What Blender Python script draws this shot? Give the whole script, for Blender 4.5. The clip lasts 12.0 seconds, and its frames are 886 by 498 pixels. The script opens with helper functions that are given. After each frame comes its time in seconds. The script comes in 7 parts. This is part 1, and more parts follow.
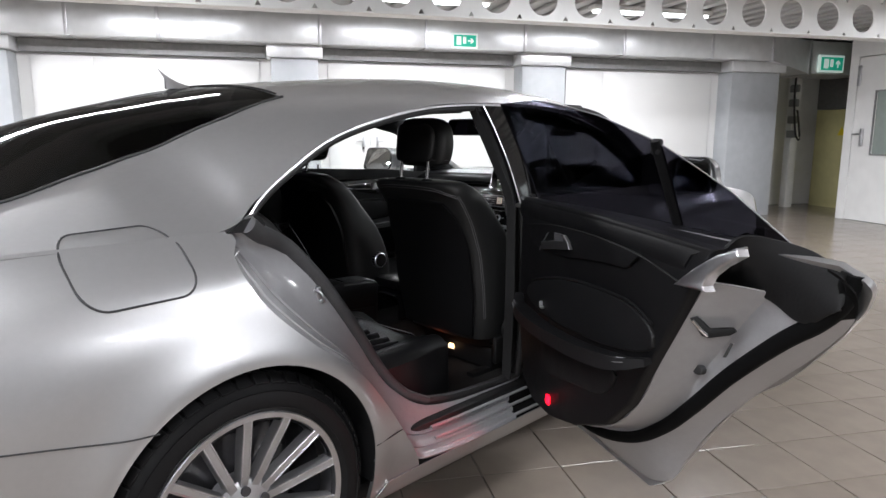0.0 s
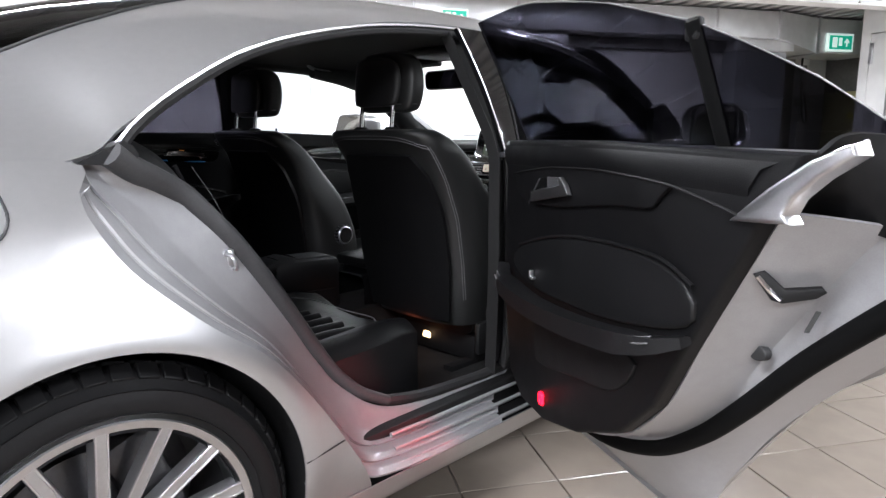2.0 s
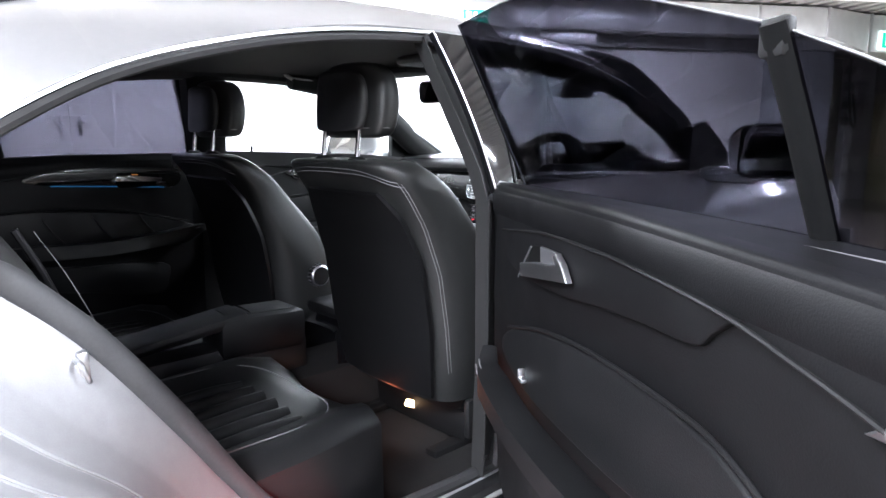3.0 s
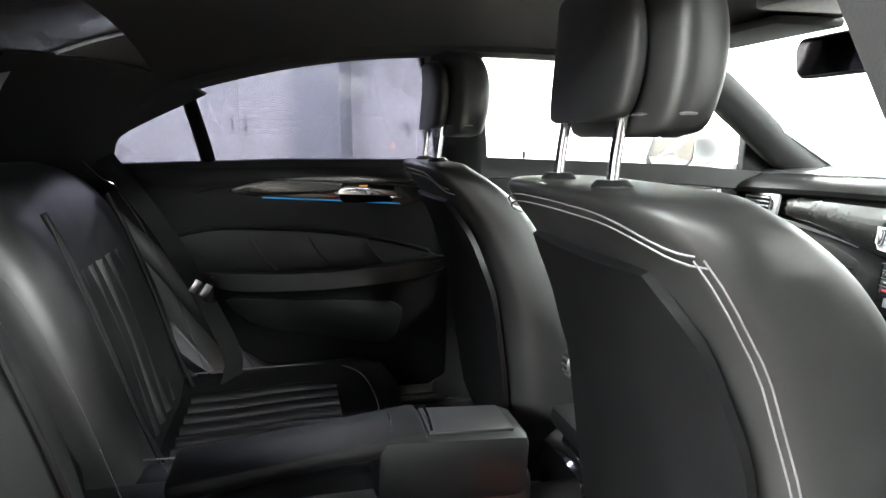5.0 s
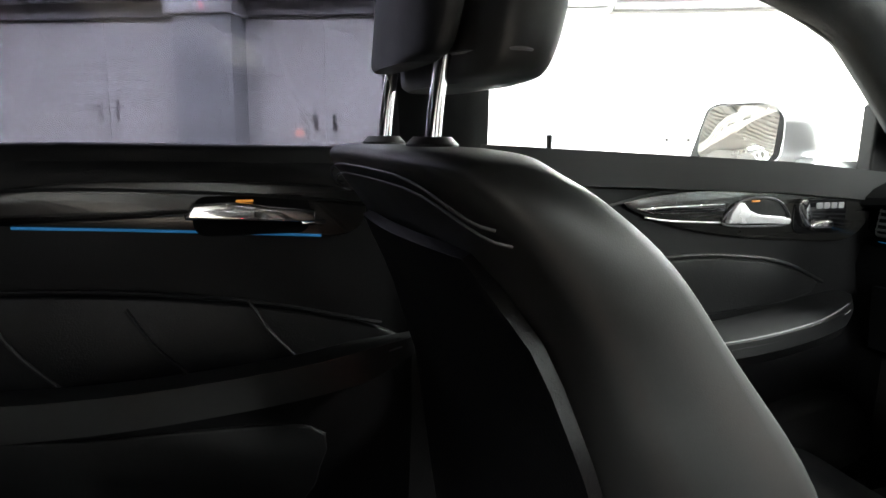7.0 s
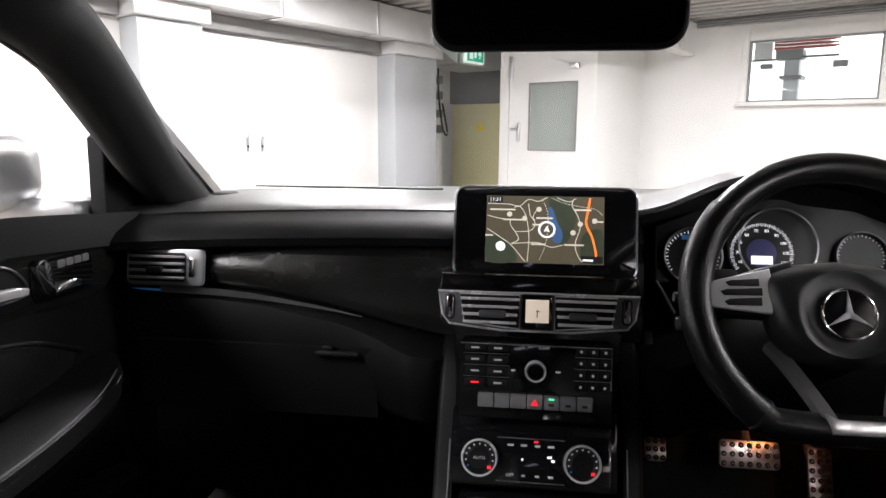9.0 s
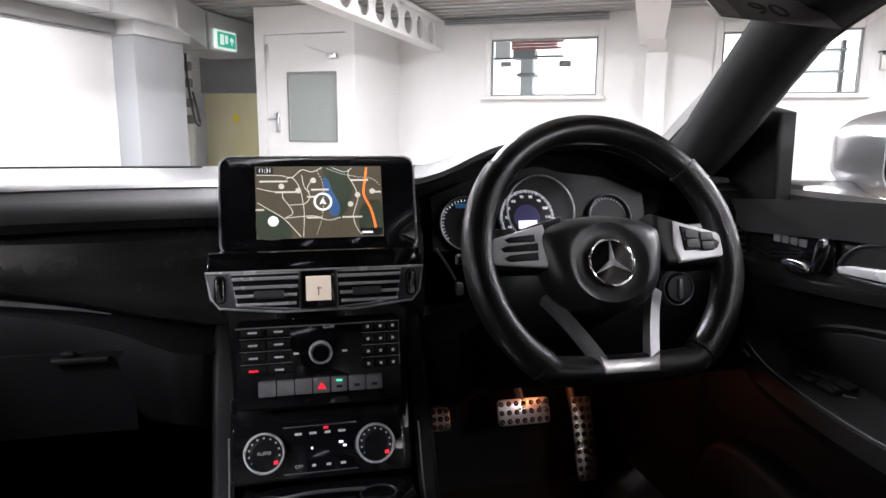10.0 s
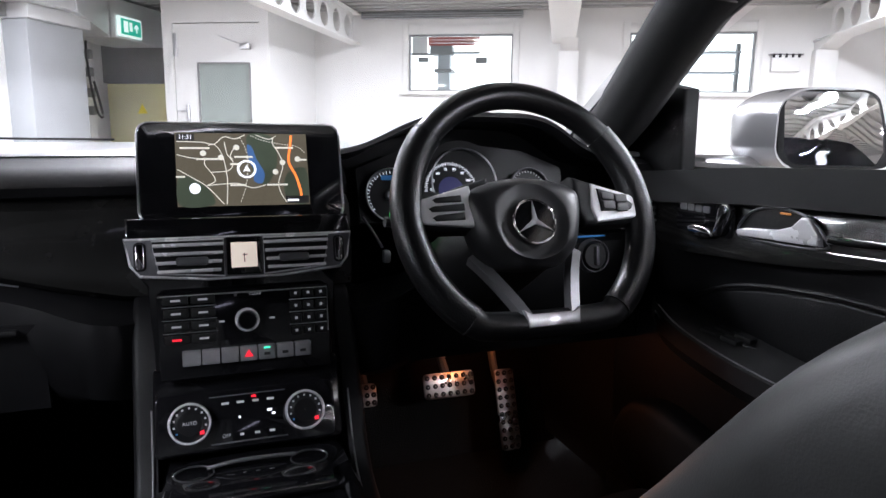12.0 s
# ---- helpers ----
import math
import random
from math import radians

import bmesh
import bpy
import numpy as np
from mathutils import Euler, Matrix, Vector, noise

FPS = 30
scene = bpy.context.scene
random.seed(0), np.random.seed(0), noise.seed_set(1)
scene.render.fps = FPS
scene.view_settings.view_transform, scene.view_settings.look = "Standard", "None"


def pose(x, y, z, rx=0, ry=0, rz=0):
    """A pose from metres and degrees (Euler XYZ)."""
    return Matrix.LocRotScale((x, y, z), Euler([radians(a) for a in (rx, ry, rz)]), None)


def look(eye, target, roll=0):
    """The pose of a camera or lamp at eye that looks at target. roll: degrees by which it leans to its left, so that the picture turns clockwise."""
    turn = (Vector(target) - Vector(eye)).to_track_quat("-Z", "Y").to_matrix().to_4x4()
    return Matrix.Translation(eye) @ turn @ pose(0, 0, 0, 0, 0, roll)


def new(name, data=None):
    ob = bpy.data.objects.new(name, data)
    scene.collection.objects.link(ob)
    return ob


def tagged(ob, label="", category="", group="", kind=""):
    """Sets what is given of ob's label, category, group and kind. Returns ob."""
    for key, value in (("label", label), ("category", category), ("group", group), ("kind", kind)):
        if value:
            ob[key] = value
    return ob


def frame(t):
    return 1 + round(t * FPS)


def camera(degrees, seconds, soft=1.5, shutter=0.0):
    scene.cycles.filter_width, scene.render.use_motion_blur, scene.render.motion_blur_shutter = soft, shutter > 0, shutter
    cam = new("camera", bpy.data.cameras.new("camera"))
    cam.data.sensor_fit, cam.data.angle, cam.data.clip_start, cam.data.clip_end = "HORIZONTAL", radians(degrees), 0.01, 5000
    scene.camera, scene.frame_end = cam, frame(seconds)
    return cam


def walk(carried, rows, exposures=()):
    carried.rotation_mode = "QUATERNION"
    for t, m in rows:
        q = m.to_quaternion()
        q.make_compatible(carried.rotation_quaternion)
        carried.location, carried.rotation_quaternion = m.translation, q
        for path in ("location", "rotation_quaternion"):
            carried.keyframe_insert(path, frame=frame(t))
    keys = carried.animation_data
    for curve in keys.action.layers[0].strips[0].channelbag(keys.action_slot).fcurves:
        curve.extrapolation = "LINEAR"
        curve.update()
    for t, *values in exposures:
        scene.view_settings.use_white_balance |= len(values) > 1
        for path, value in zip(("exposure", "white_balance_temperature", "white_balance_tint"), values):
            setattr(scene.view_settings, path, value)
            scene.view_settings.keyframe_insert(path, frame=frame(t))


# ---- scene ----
cam = camera(67.9, 12.0)
PATH = [
    (0, (-0.687, -2.21, 1.209), (0.717, -0.828, 0.865), 0.1),
    (0.5, (-0.634, -2.171, 1.111), (0.773, -0.792, 0.763), -0.0),
    (1, (-0.563, -2.114, 1.029), (0.845, -0.737, 0.679), -0.2),
    (1.5, (-0.458, -2.043, 1.007), (0.951, -0.667, 0.656), -0.2),
    (2, (-0.31, -1.962, 1.028), (1.098, -0.586, 0.677), -0.3),
    (2.5, (-0.095, -1.846, 1.069), (1.316, -0.473, 0.718), -0.5),
    (3, (0.098, -1.738, 1.103), (1.441, -0.299, 0.751), -0.3),
    (3.5, (0.344, -1.593, 1.102), (1.407, 0.064, 0.753), -0.0),
    (5.3, (0.728, -0.933, 1.087), (1.136, 0.997, 0.756), 0.2),
    (5.5, (0.732, -0.839, 1.086), (1.139, 1.092, 0.761), 0.4),
    (6, (0.754, -0.597, 1.078), (1.174, 1.332, 0.754), 0.3),
    (6.5, (0.785, -0.354, 1.043), (1.334, 1.541, 0.718), 0.5),
    (6.7, (0.805, -0.273, 1.037), (1.383, 1.613, 0.706), 0.6),
    (8.3, (0.973, 0.022, 1.127), (2.711, 0.953, 0.791), 0.3),
    (8.5, (0.997, 0.024, 1.122), (2.825, 0.764, 0.79), 0.1),
    (9, (1.036, 0.024, 1.118), (2.991, 0.276, 0.779), 0.3),
    (9.5, (1.065, 0.026, 1.104), (3.025, -0.171, 0.758), 0.6),
    (10, (1.089, 0.038, 1.077), (3.007, -0.405, 0.725), 0.4),
    (10.5, (1.093, 0.047, 1.051), (2.972, -0.542, 0.7), 0.8),
    (11, (1.088, 0.052, 1.038), (2.95, -0.587, 0.685), 0.8),
    (11.5, (1.082, 0.051, 1.034), (2.936, -0.609, 0.679), 0.9),
    (12, (1.07, 0.055, 1.034), (2.918, -0.623, 0.678), 0.9),
]
EXPO = [
    (0, -0.5, 6350, 9), (1.0, -0.17, 6250, 9), (2.0, 0.3, 6200, 9), (2.5, 0.8, 6100, 9), (3.0, 1.6, 5950, 9), (3.5, 2.6, 5950, 8), (4.2, 2.85, 6300, 4),
    (5.0, 2.85, 6550, 1), (5.5, 2.75, 6600, 0), (6.7, 2.35, 6650, 1), (7.6, 0.95, 6650, 4), (8.3, 0.42, 6600, 5), (9.0, 0.42, 6750, 14), (9.5, 0.45, 6650, 16), (10.5, 0.52, 6300, 16), (12, 0.65, 6150, 15),
]
walk(cam, [(t, look(eye, target, roll)) for t, eye, target, roll in PATH], EXPO)

# ---- world ----
world = bpy.data.worlds.new("world")
scene.world = world
world.use_nodes = True
world.node_tree.nodes["Background"].inputs[0].default_value = (0.9, 0.95, 1.0, 1)
world.node_tree.nodes["Background"].inputs[1].default_value = 0.05

# the hall is turned against the car: its long axis points 30 degrees to the right of the car's
HALL = Matrix.Rotation(radians(-30), 4, "Z")


# ---- materials ----
def mat(name, color, rough=0.5, metal=0.0, scale=30.0, vary=0.12, bump=0.0, bscale=None, coat=0.0, emit=None, spec=0.5, rvary=0.1, stretch=(1, 1, 1)):
    m = bpy.data.materials.new(name)
    m.use_nodes = True
    nt = m.node_tree
    b = nt.nodes["Principled BSDF"]
    b.inputs["Roughness"].default_value = rough
    b.inputs["Metallic"].default_value = metal
    b.inputs["Coat Weight"].default_value = coat
    b.inputs["Coat Roughness"].default_value = 0.06
    b.inputs["Specular IOR Level"].default_value = spec
    co = nt.nodes.new("ShaderNodeTexCoord")
    mp = nt.nodes.new("ShaderNodeMapping")
    mp.inputs["Scale"].default_value = stretch
    nt.links.new(co.outputs["Object"], mp.inputs["Vector"])
    fine = nt.nodes.new("ShaderNodeTexNoise")
    fine.inputs["Scale"].default_value = scale
    fine.inputs["Detail"].default_value = 5
    broad = nt.nodes.new("ShaderNodeTexNoise")
    broad.inputs["Scale"].default_value = scale * 0.09
    broad.inputs["Detail"].default_value = 3
    for n in (fine, broad):
        nt.links.new(mp.outputs["Vector"], n.inputs["Vector"])
    mixn = nt.nodes.new("ShaderNodeMath")
    mixn.operation = "ADD"
    nt.links.new(fine.outputs["Fac"], mixn.inputs[0])
    nt.links.new(broad.outputs["Fac"], mixn.inputs[1])
    ramp = nt.nodes.new("ShaderNodeMapRange")
    ramp.inputs["From Min"].default_value, ramp.inputs["From Max"].default_value = 0.6, 1.4
    ramp.inputs["To Min"].default_value, ramp.inputs["To Max"].default_value = 1 - vary, 1 + vary
    nt.links.new(mixn.outputs[0], ramp.inputs["Value"])
    mul = nt.nodes.new("ShaderNodeVectorMath")
    mul.operation = "SCALE"
    mul.inputs[0].default_value = color
    nt.links.new(ramp.outputs["Result"], mul.inputs["Scale"])
    nt.links.new(mul.outputs["Vector"], b.inputs["Base Color"])
    rr = nt.nodes.new("ShaderNodeMapRange")
    rr.inputs["To Min"].default_value, rr.inputs["To Max"].default_value = max(0.02, rough - rvary), min(1, rough + rvary)
    nt.links.new(broad.outputs["Fac"], rr.inputs["Value"])
    nt.links.new(rr.outputs["Result"], b.inputs["Roughness"])
    if bump:
        bn = nt.nodes.new("ShaderNodeBump")
        bn.inputs["Strength"].default_value = bump
        bn.inputs["Distance"].default_value = 0.002
        if bscale:
            g = nt.nodes.new("ShaderNodeTexNoise")
            g.inputs["Scale"].default_value = bscale
            nt.links.new(mp.outputs["Vector"], g.inputs["Vector"])
            nt.links.new(g.outputs["Fac"], bn.inputs["Height"])
        else:
            nt.links.new(fine.outputs["Fac"], bn.inputs["Height"])
        nt.links.new(bn.outputs["Normal"], b.inputs["Normal"])
    if emit:
        b.inputs["Emission Color"].default_value = (*emit[0], 1)
        b.inputs["Emission Strength"].default_value = emit[1]
    return m


def glass(name, tint, gloss=1.0, blur=0.015):
    m = bpy.data.materials.new(name)
    m.use_nodes = True
    nt = m.node_tree
    nt.nodes.remove(nt.nodes["Principled BSDF"])
    out = nt.nodes["Material Output"]
    tr = nt.nodes.new("ShaderNodeBsdfTransparent")
    tr.inputs["Color"].default_value = (*tint, 1)
    gl = nt.nodes.new("ShaderNodeBsdfGlossy")
    gl.inputs["Roughness"].default_value = blur
    fr = nt.nodes.new("ShaderNodeLayerWeight")
    pw = nt.nodes.new("ShaderNodeMath")
    pw.operation = "POWER"
    pw.inputs[1].default_value = 5.0
    nt.links.new(fr.outputs["Facing"], pw.inputs[0])
    sc = nt.nodes.new("ShaderNodeMath")
    sc.operation = "MULTIPLY_ADD"
    sc.inputs[1].default_value = gloss * 0.95
    sc.inputs[2].default_value = gloss * 0.04
    mx = nt.nodes.new("ShaderNodeMixShader")
    nt.links.new(pw.outputs[0], sc.inputs[0])
    nt.links.new(sc.outputs[0], mx.inputs["Fac"])
    nt.links.new(tr.outputs[0], mx.inputs[1])
    nt.links.new(gl.outputs[0], mx.inputs[2])
    nt.links.new(mx.outputs[0], out.inputs["Surface"])
    return m


M = {
    "paint": mat("silver_paint", (0.45, 0.452, 0.46), 0.34, 0.80, 700, 0.03, coat=1.0, rvary=0.0),
    "pillar_cloth": mat("black_pillar_cloth", (0.008, 0.008, 0.0085), 0.95, 0, 400, 0.3, bump=0.3),
    # rubber lightened to imitate light falling on the seal
    "seal_grey": mat("lit_door_seal", (0.045, 0.045, 0.047), 0.6, 0, 200, 0.2),
    "bezel_silver": mat("wheel_bezel_silver", (0.72, 0.72, 0.73), 0.36, 0.2, 300, 0.06),
    "hub_leather": mat("wheel_hub_leather", (0.016, 0.016, 0.017), 0.40, 0, 160, 0.12, bump=0.05, bscale=900, spec=0.5),
    # glows to imitate a warm glint on the handles, not a lamp
    "amber_glint": mat("amber_glow", (0.5, 0.2, 0.05), 0.4, emit=((1.0, 0.40, 0.07), 0.13)),
    "jamb": mat("door_jamb_paint", (0.36, 0.36, 0.37), 0.42, 0.4, 500, 0.08, coat=0.3),
    "rubber": mat("black_rubber", (0.018, 0.018, 0.019), 0.62, 0, 60, 0.25, bump=0.15),
    "tyre": mat("tyre_rubber", (0.005, 0.005, 0.0055), 0.55, 0, 80, 0.3, bump=0.3, spec=0.22),
    "leather": mat("black_leather", (0.0075, 0.0075, 0.0082), 0.44, 0, 160, 0.25, bump=0.25, bscale=420, spec=0.30, rvary=0.04),
    # the black leather again, lightened for the light on bolsters and backrests
    "seat_leather": mat("lit_seat_leather", (0.019, 0.0195, 0.0195), 0.45, 0, 160, 0.12, bump=0.07, bscale=900, spec=0.5),
    "rim_leather": mat("smooth_black_leather", (0.007, 0.007, 0.0075), 0.32, 0, 160, 0.2, bump=0.1, bscale=420, spec=0.6, rvary=0.02),
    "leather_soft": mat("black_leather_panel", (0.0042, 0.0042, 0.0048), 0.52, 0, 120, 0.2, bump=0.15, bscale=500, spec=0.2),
    "plastic": mat("black_plastic", (0.007, 0.007, 0.0075), 0.52, 0, 200, 0.2, bump=0.25, bscale=900),
    "plastic_dark": mat("matt_dark_plastic", (0.005, 0.005, 0.0055), 0.6, 0, 150, 0.2, bump=0.2, spec=0.3),
    # lighter than the pad's front: window sheen is put into this colour
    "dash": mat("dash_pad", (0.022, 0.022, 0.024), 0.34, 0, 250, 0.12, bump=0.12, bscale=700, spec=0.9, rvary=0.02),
    # black trim made greyer, with the sheen of the windows in its colour
    "belt_pad": mat("belt_pad_with_sheen", (0.036, 0.036, 0.037), 0.42, 0, 250, 0.12, bump=0.1, bscale=700, spec=0.8, rvary=0.02),
    "piano": mat("gloss_black_trim", (0.006, 0.006, 0.007), 0.06, 0, 40, 0.3, coat=1.0, rvary=0.02),
    "ash": mat("dark_ash_wood", (0.010, 0.0097, 0.0092), 0.26, 0, 14, 0.5, bump=0.06, coat=0.5, stretch=(1, 14, 14)),
    "chrome": mat("chrome", (0.86, 0.86, 0.87), 0.08, 1.0, 60, 0.05, rvary=0.03),
    "satin": mat("satin_aluminium", (0.62, 0.62, 0.64), 0.32, 1.0, 300, 0.08, rvary=0.06),
    "rim": mat("machined_alloy", (0.60, 0.60, 0.62), 0.30, 1.0, 200, 0.03, rvary=0.02),
    "matt_black": mat("matt_black_rubber", (0.002, 0.002, 0.0022), 0.85, 0, 60, 0.2, spec=0.12),
    "rim_dark": mat("dark_grey_wheel_paint", (0.05, 0.05, 0.055), 0.35, 0.5, 120, 0.2, coat=0.4),
    "carpet": mat("dark_carpet", (0.0035, 0.0026, 0.0026), 0.95, 0, 300, 0.5, bump=0.8),
    "headliner": mat("black_headliner", (0.015, 0.015, 0.016), 0.95, 0, 400, 0.3, bump=0.4),
    "thread": mat("grey_thread", (0.13, 0.13, 0.135), 0.6, 0, 300, 0.2),
    "belt": mat("seat_belt_webbing", (0.004, 0.004, 0.0045), 0.75, 0, 400, 0.3, bump=0.4, spec=0.25),
    "tint": glass("tinted_glass", (0.195, 0.193, 0.222), 0.45),
    "tint_dark": glass("dark_tinted_glass", (0.10, 0.10, 0.11), 0.5, 0.05),
    "clear": glass("clear_glass", (0.95, 0.965, 0.96), 0.35),
    "mirror": mat("mirror_glass", (0.85, 0.87, 0.88), 0.02, 1.0, 10, 0.02, rvary=0.0),
    "wall": mat("white_wall_paint", (0.80, 0.80, 0.79), 0.5, 0, 6, 0.06, bump=0.15, bscale=60),
    "steel_wall": mat("painted_panel", (0.82, 0.82, 0.81), 0.4, 0, 3, 0.035, bump=0.06, bscale=12),
    "column": mat("grey_column_paint", (0.43, 0.45, 0.47), 0.4, 0.0, 8, 0.1, bump=0.1),
    "duct": mat("galvanised_duct", (0.70, 0.71, 0.72), 0.36, 0.45, 7, 0.12, bump=0.1, rvary=0.12),
    "ceiling": mat("grey_ceiling", (0.42, 0.42, 0.415), 0.6, 0, 6, 0.06),
    "tile": mat("beige_floor_tile", (0.198, 0.168, 0.141), 0.20, 0, 9, 0.12, bump=0.06, rvary=0.1),
    "grout": mat("dark_grout", (0.10, 0.085, 0.07), 0.8, 0, 50, 0.3, bump=0.3),
    "yellow": mat("pale_yellow_paint", (0.62, 0.58, 0.30), 0.45, 0, 8, 0.1),
    "greydoor": mat("grey_green_glass", (0.26, 0.30, 0.28), 0.25, 0, 12, 0.1),
    "dark": mat("dark_recess", (0.03, 0.03, 0.03), 0.8, 0, 20, 0.3),
    "greysteel": mat("grey_steel", (0.22, 0.22, 0.22), 0.5, 0.3, 20, 0.2),
    "red_lit": mat("red_lamp", (0.5, 0.01, 0.02), 0.3, 0, 20, 0.05, emit=((1, 0.003, 0.02), 6)),
    "warm_lit": mat("warm_lamp", (0.8, 0.6, 0.4), 0.3, 0, 20, 0.05, emit=((1, 0.62, 0.32), 4)),
    "white_lit": mat("tube_light", (0.9, 0.9, 0.9), 0.3, 0, 20, 0.02, emit=((0.95, 0.98, 1.0), 7)),
    "sign": mat("green_sign", (0.02, 0.35, 0.24), 0.4, 0, 20, 0.05, emit=((0.01, 0.42, 0.28), 0.5)),
    "sign_white": mat("sign_white", (0.8, 0.85, 0.82), 0.4, 0, 20, 0.05, emit=((0.8, 1, 0.9), 0.5)),
    "daylight": mat("bright_window", (0.8, 0.8, 0.8), 0.5, 0, 3, 0.3, emit=((0.95, 0.98, 1.0), 2.0)),
    "face": mat("dial_face", (0.004, 0.004, 0.005), 0.45, 0, 60, 0.2, spec=0.3),
    "white_mark": mat("lit_marking", (0.7, 0.7, 0.7), 0.5, 0, 60, 0.05, emit=((0.9, 0.93, 1.0), 0.8)),
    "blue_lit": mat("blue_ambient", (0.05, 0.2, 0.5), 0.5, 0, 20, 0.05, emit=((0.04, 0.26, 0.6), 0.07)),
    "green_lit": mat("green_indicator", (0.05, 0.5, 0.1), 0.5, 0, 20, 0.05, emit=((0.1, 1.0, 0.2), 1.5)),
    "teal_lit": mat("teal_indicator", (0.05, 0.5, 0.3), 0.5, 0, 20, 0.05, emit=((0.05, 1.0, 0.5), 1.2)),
    "legend": mat("lit_legend", (0.4, 0.4, 0.4), 0.5, 0, 60, 0.05, emit=((0.9, 0.93, 1.0), 0.10)),
    "red_mark": mat("red_marking", (0.6, 0.02, 0.03), 0.5, 0, 60, 0.05, emit=((1.0, 0.02, 0.04), 0.7)),
    "orange_map": mat("map_orange", (0.8, 0.25, 0.05), 0.5, 0, 60, 0.05, emit=((1.0, 0.22, 0.04), 0.8)),
    "map_land": mat("map_land", (0.03, 0.028, 0.02), 0.5, 0, 260, 0.4, emit=((0.085, 0.072, 0.048), 0.8)),
    "map_green": mat("map_wood", (0.05, 0.07, 0.04), 0.5, 0, 40, 0.25, emit=((0.026, 0.032, 0.022), 0.8)),
    "map_water": mat("map_water", (0.04, 0.08, 0.16), 0.5, 0, 40, 0.2, emit=((0.035, 0.09, 0.22), 0.8)),
    "map_road": mat("map_road", (0.6, 0.58, 0.5), 0.5, 0, 40, 0.1, emit=((0.42, 0.41, 0.36), 0.9)),
    "cream": mat("clock_face", (0.75, 0.68, 0.58), 0.4, 0, 60, 0.05, emit=((1.0, 0.85, 0.7), 0.35)),
    "silver": mat("silver_plastic", (0.32, 0.32, 0.33), 0.38, 0.55, 300, 0.08),
    "spoke_grey": mat("grey_wheel_paint", (0.46, 0.46, 0.47), 0.34, 0.85, 200, 0.06, rvary=0.03),
    "dark_silver": mat("dark_silver_plastic", (0.15, 0.15, 0.16), 0.34, 0.6, 300, 0.08),
    "bright_silver": mat("polished_silver_plastic", (0.82, 0.82, 0.84), 0.26, 0.35, 300, 0.06),
    "concrete": mat("pale_grey_wall_paint", (0.60, 0.60, 0.60), 0.6, 0, 6, 0.15, bump=0.15, bscale=60),
    "red_paint": mat("red_steel_paint", (0.45, 0.10, 0.08), 0.5),
    "pedal": mat("pedal_steel", (0.55, 0.52, 0.5), 0.3, 1.0, 200, 0.1),
}


# ---- mesh helpers ----
def part(name, bm, material, parent=None, label="", smooth=True, m=None):
    bmesh.ops.recalc_face_normals(bm, faces=bm.faces)
    me = bpy.data.meshes.new(name)
    if m is not None:
        bm.transform(m)
    bm.to_mesh(me)
    bm.free()
    me.materials.append(M[material] if isinstance(material, str) else material)
    if smooth:
        me.polygons.foreach_set("use_smooth", [True] * len(me.polygons))
        me.set_sharp_from_angle(angle=radians(38))
    ob = new(name, me)
    if parent is not None:
        ob.parent = parent
    if label:
        ob["label"] = label
    return ob


def thing(name, at=None, label="", category="", group="", kind=""):
    ob = new(name)
    ob.empty_display_size = 0.1
    if at is not None:
        ob.matrix_basis = at
    return tagged(ob, label, category, group, kind)


def box(c, s, bev=0.0, m=None, seg=2):
    bm = bmesh.new()
    bmesh.ops.create_cube(bm, size=1)
    bmesh.ops.scale(bm, vec=s, verts=bm.verts)
    if bev:
        bmesh.ops.bevel(bm, geom=bm.edges[:], offset=min(bev, min(s) * 0.49), segments=seg, profile=0.5, affect="EDGES")
    bmesh.ops.translate(bm, vec=c, verts=bm.verts)
    if m is not None:
        bm.transform(m)
    return bm


def join(*bms):
    out = bms[0]
    for b in bms[1:]:
        me = bpy.data.meshes.new("tmp")
        b.to_mesh(me)
        b.free()
        out.from_mesh(me)
        bpy.data.meshes.remove(me)
    return out


def cyl(a, b, r, r2=None, seg=24):
    a, b = Vector(a), Vector(b)
    bm = bmesh.new()
    d = b - a
    bmesh.ops.create_cone(bm, cap_ends=True, segments=seg, radius1=r, radius2=r if r2 is None else r2, depth=d.length)
    bm.transform(Matrix.Translation((a + b) / 2) @ d.to_track_quat("Z", "Y").to_matrix().to_4x4())
    return bm


def smooth_line(pts, n, closed=False):
    """n + 1 points of a Catmull-Rom curve through pts, evenly by length."""
    P = np.array(pts, float)
    if closed:
        P = np.vstack([P[-1], P, P[0], P[1]])
    else:
        P = np.vstack([2 * P[0] - P[1], P, 2 * P[-1] - P[-2]])
    out = []
    for i in range(1, len(P) - 2):
        for k in range(16):
            t = k / 16
            a, b, c, d = P[i - 1], P[i], P[i + 1], P[i + 2]
            out.append(0.5 * (2 * b + (c - a) * t + (2 * a - 5 * b + 4 * c - d) * t * t + (3 * b - a - 3 * c + d) * t ** 3))
    out.append(P[-2])
    out = np.array(out)
    L = np.concatenate([[0], np.cumsum(np.linalg.norm(np.diff(out, axis=0), axis=1))])
    s = np.linspace(0, L[-1], n + 1)
    return np.stack([np.interp(s, L, out[:, k]) for k in range(out.shape[1])], 1)


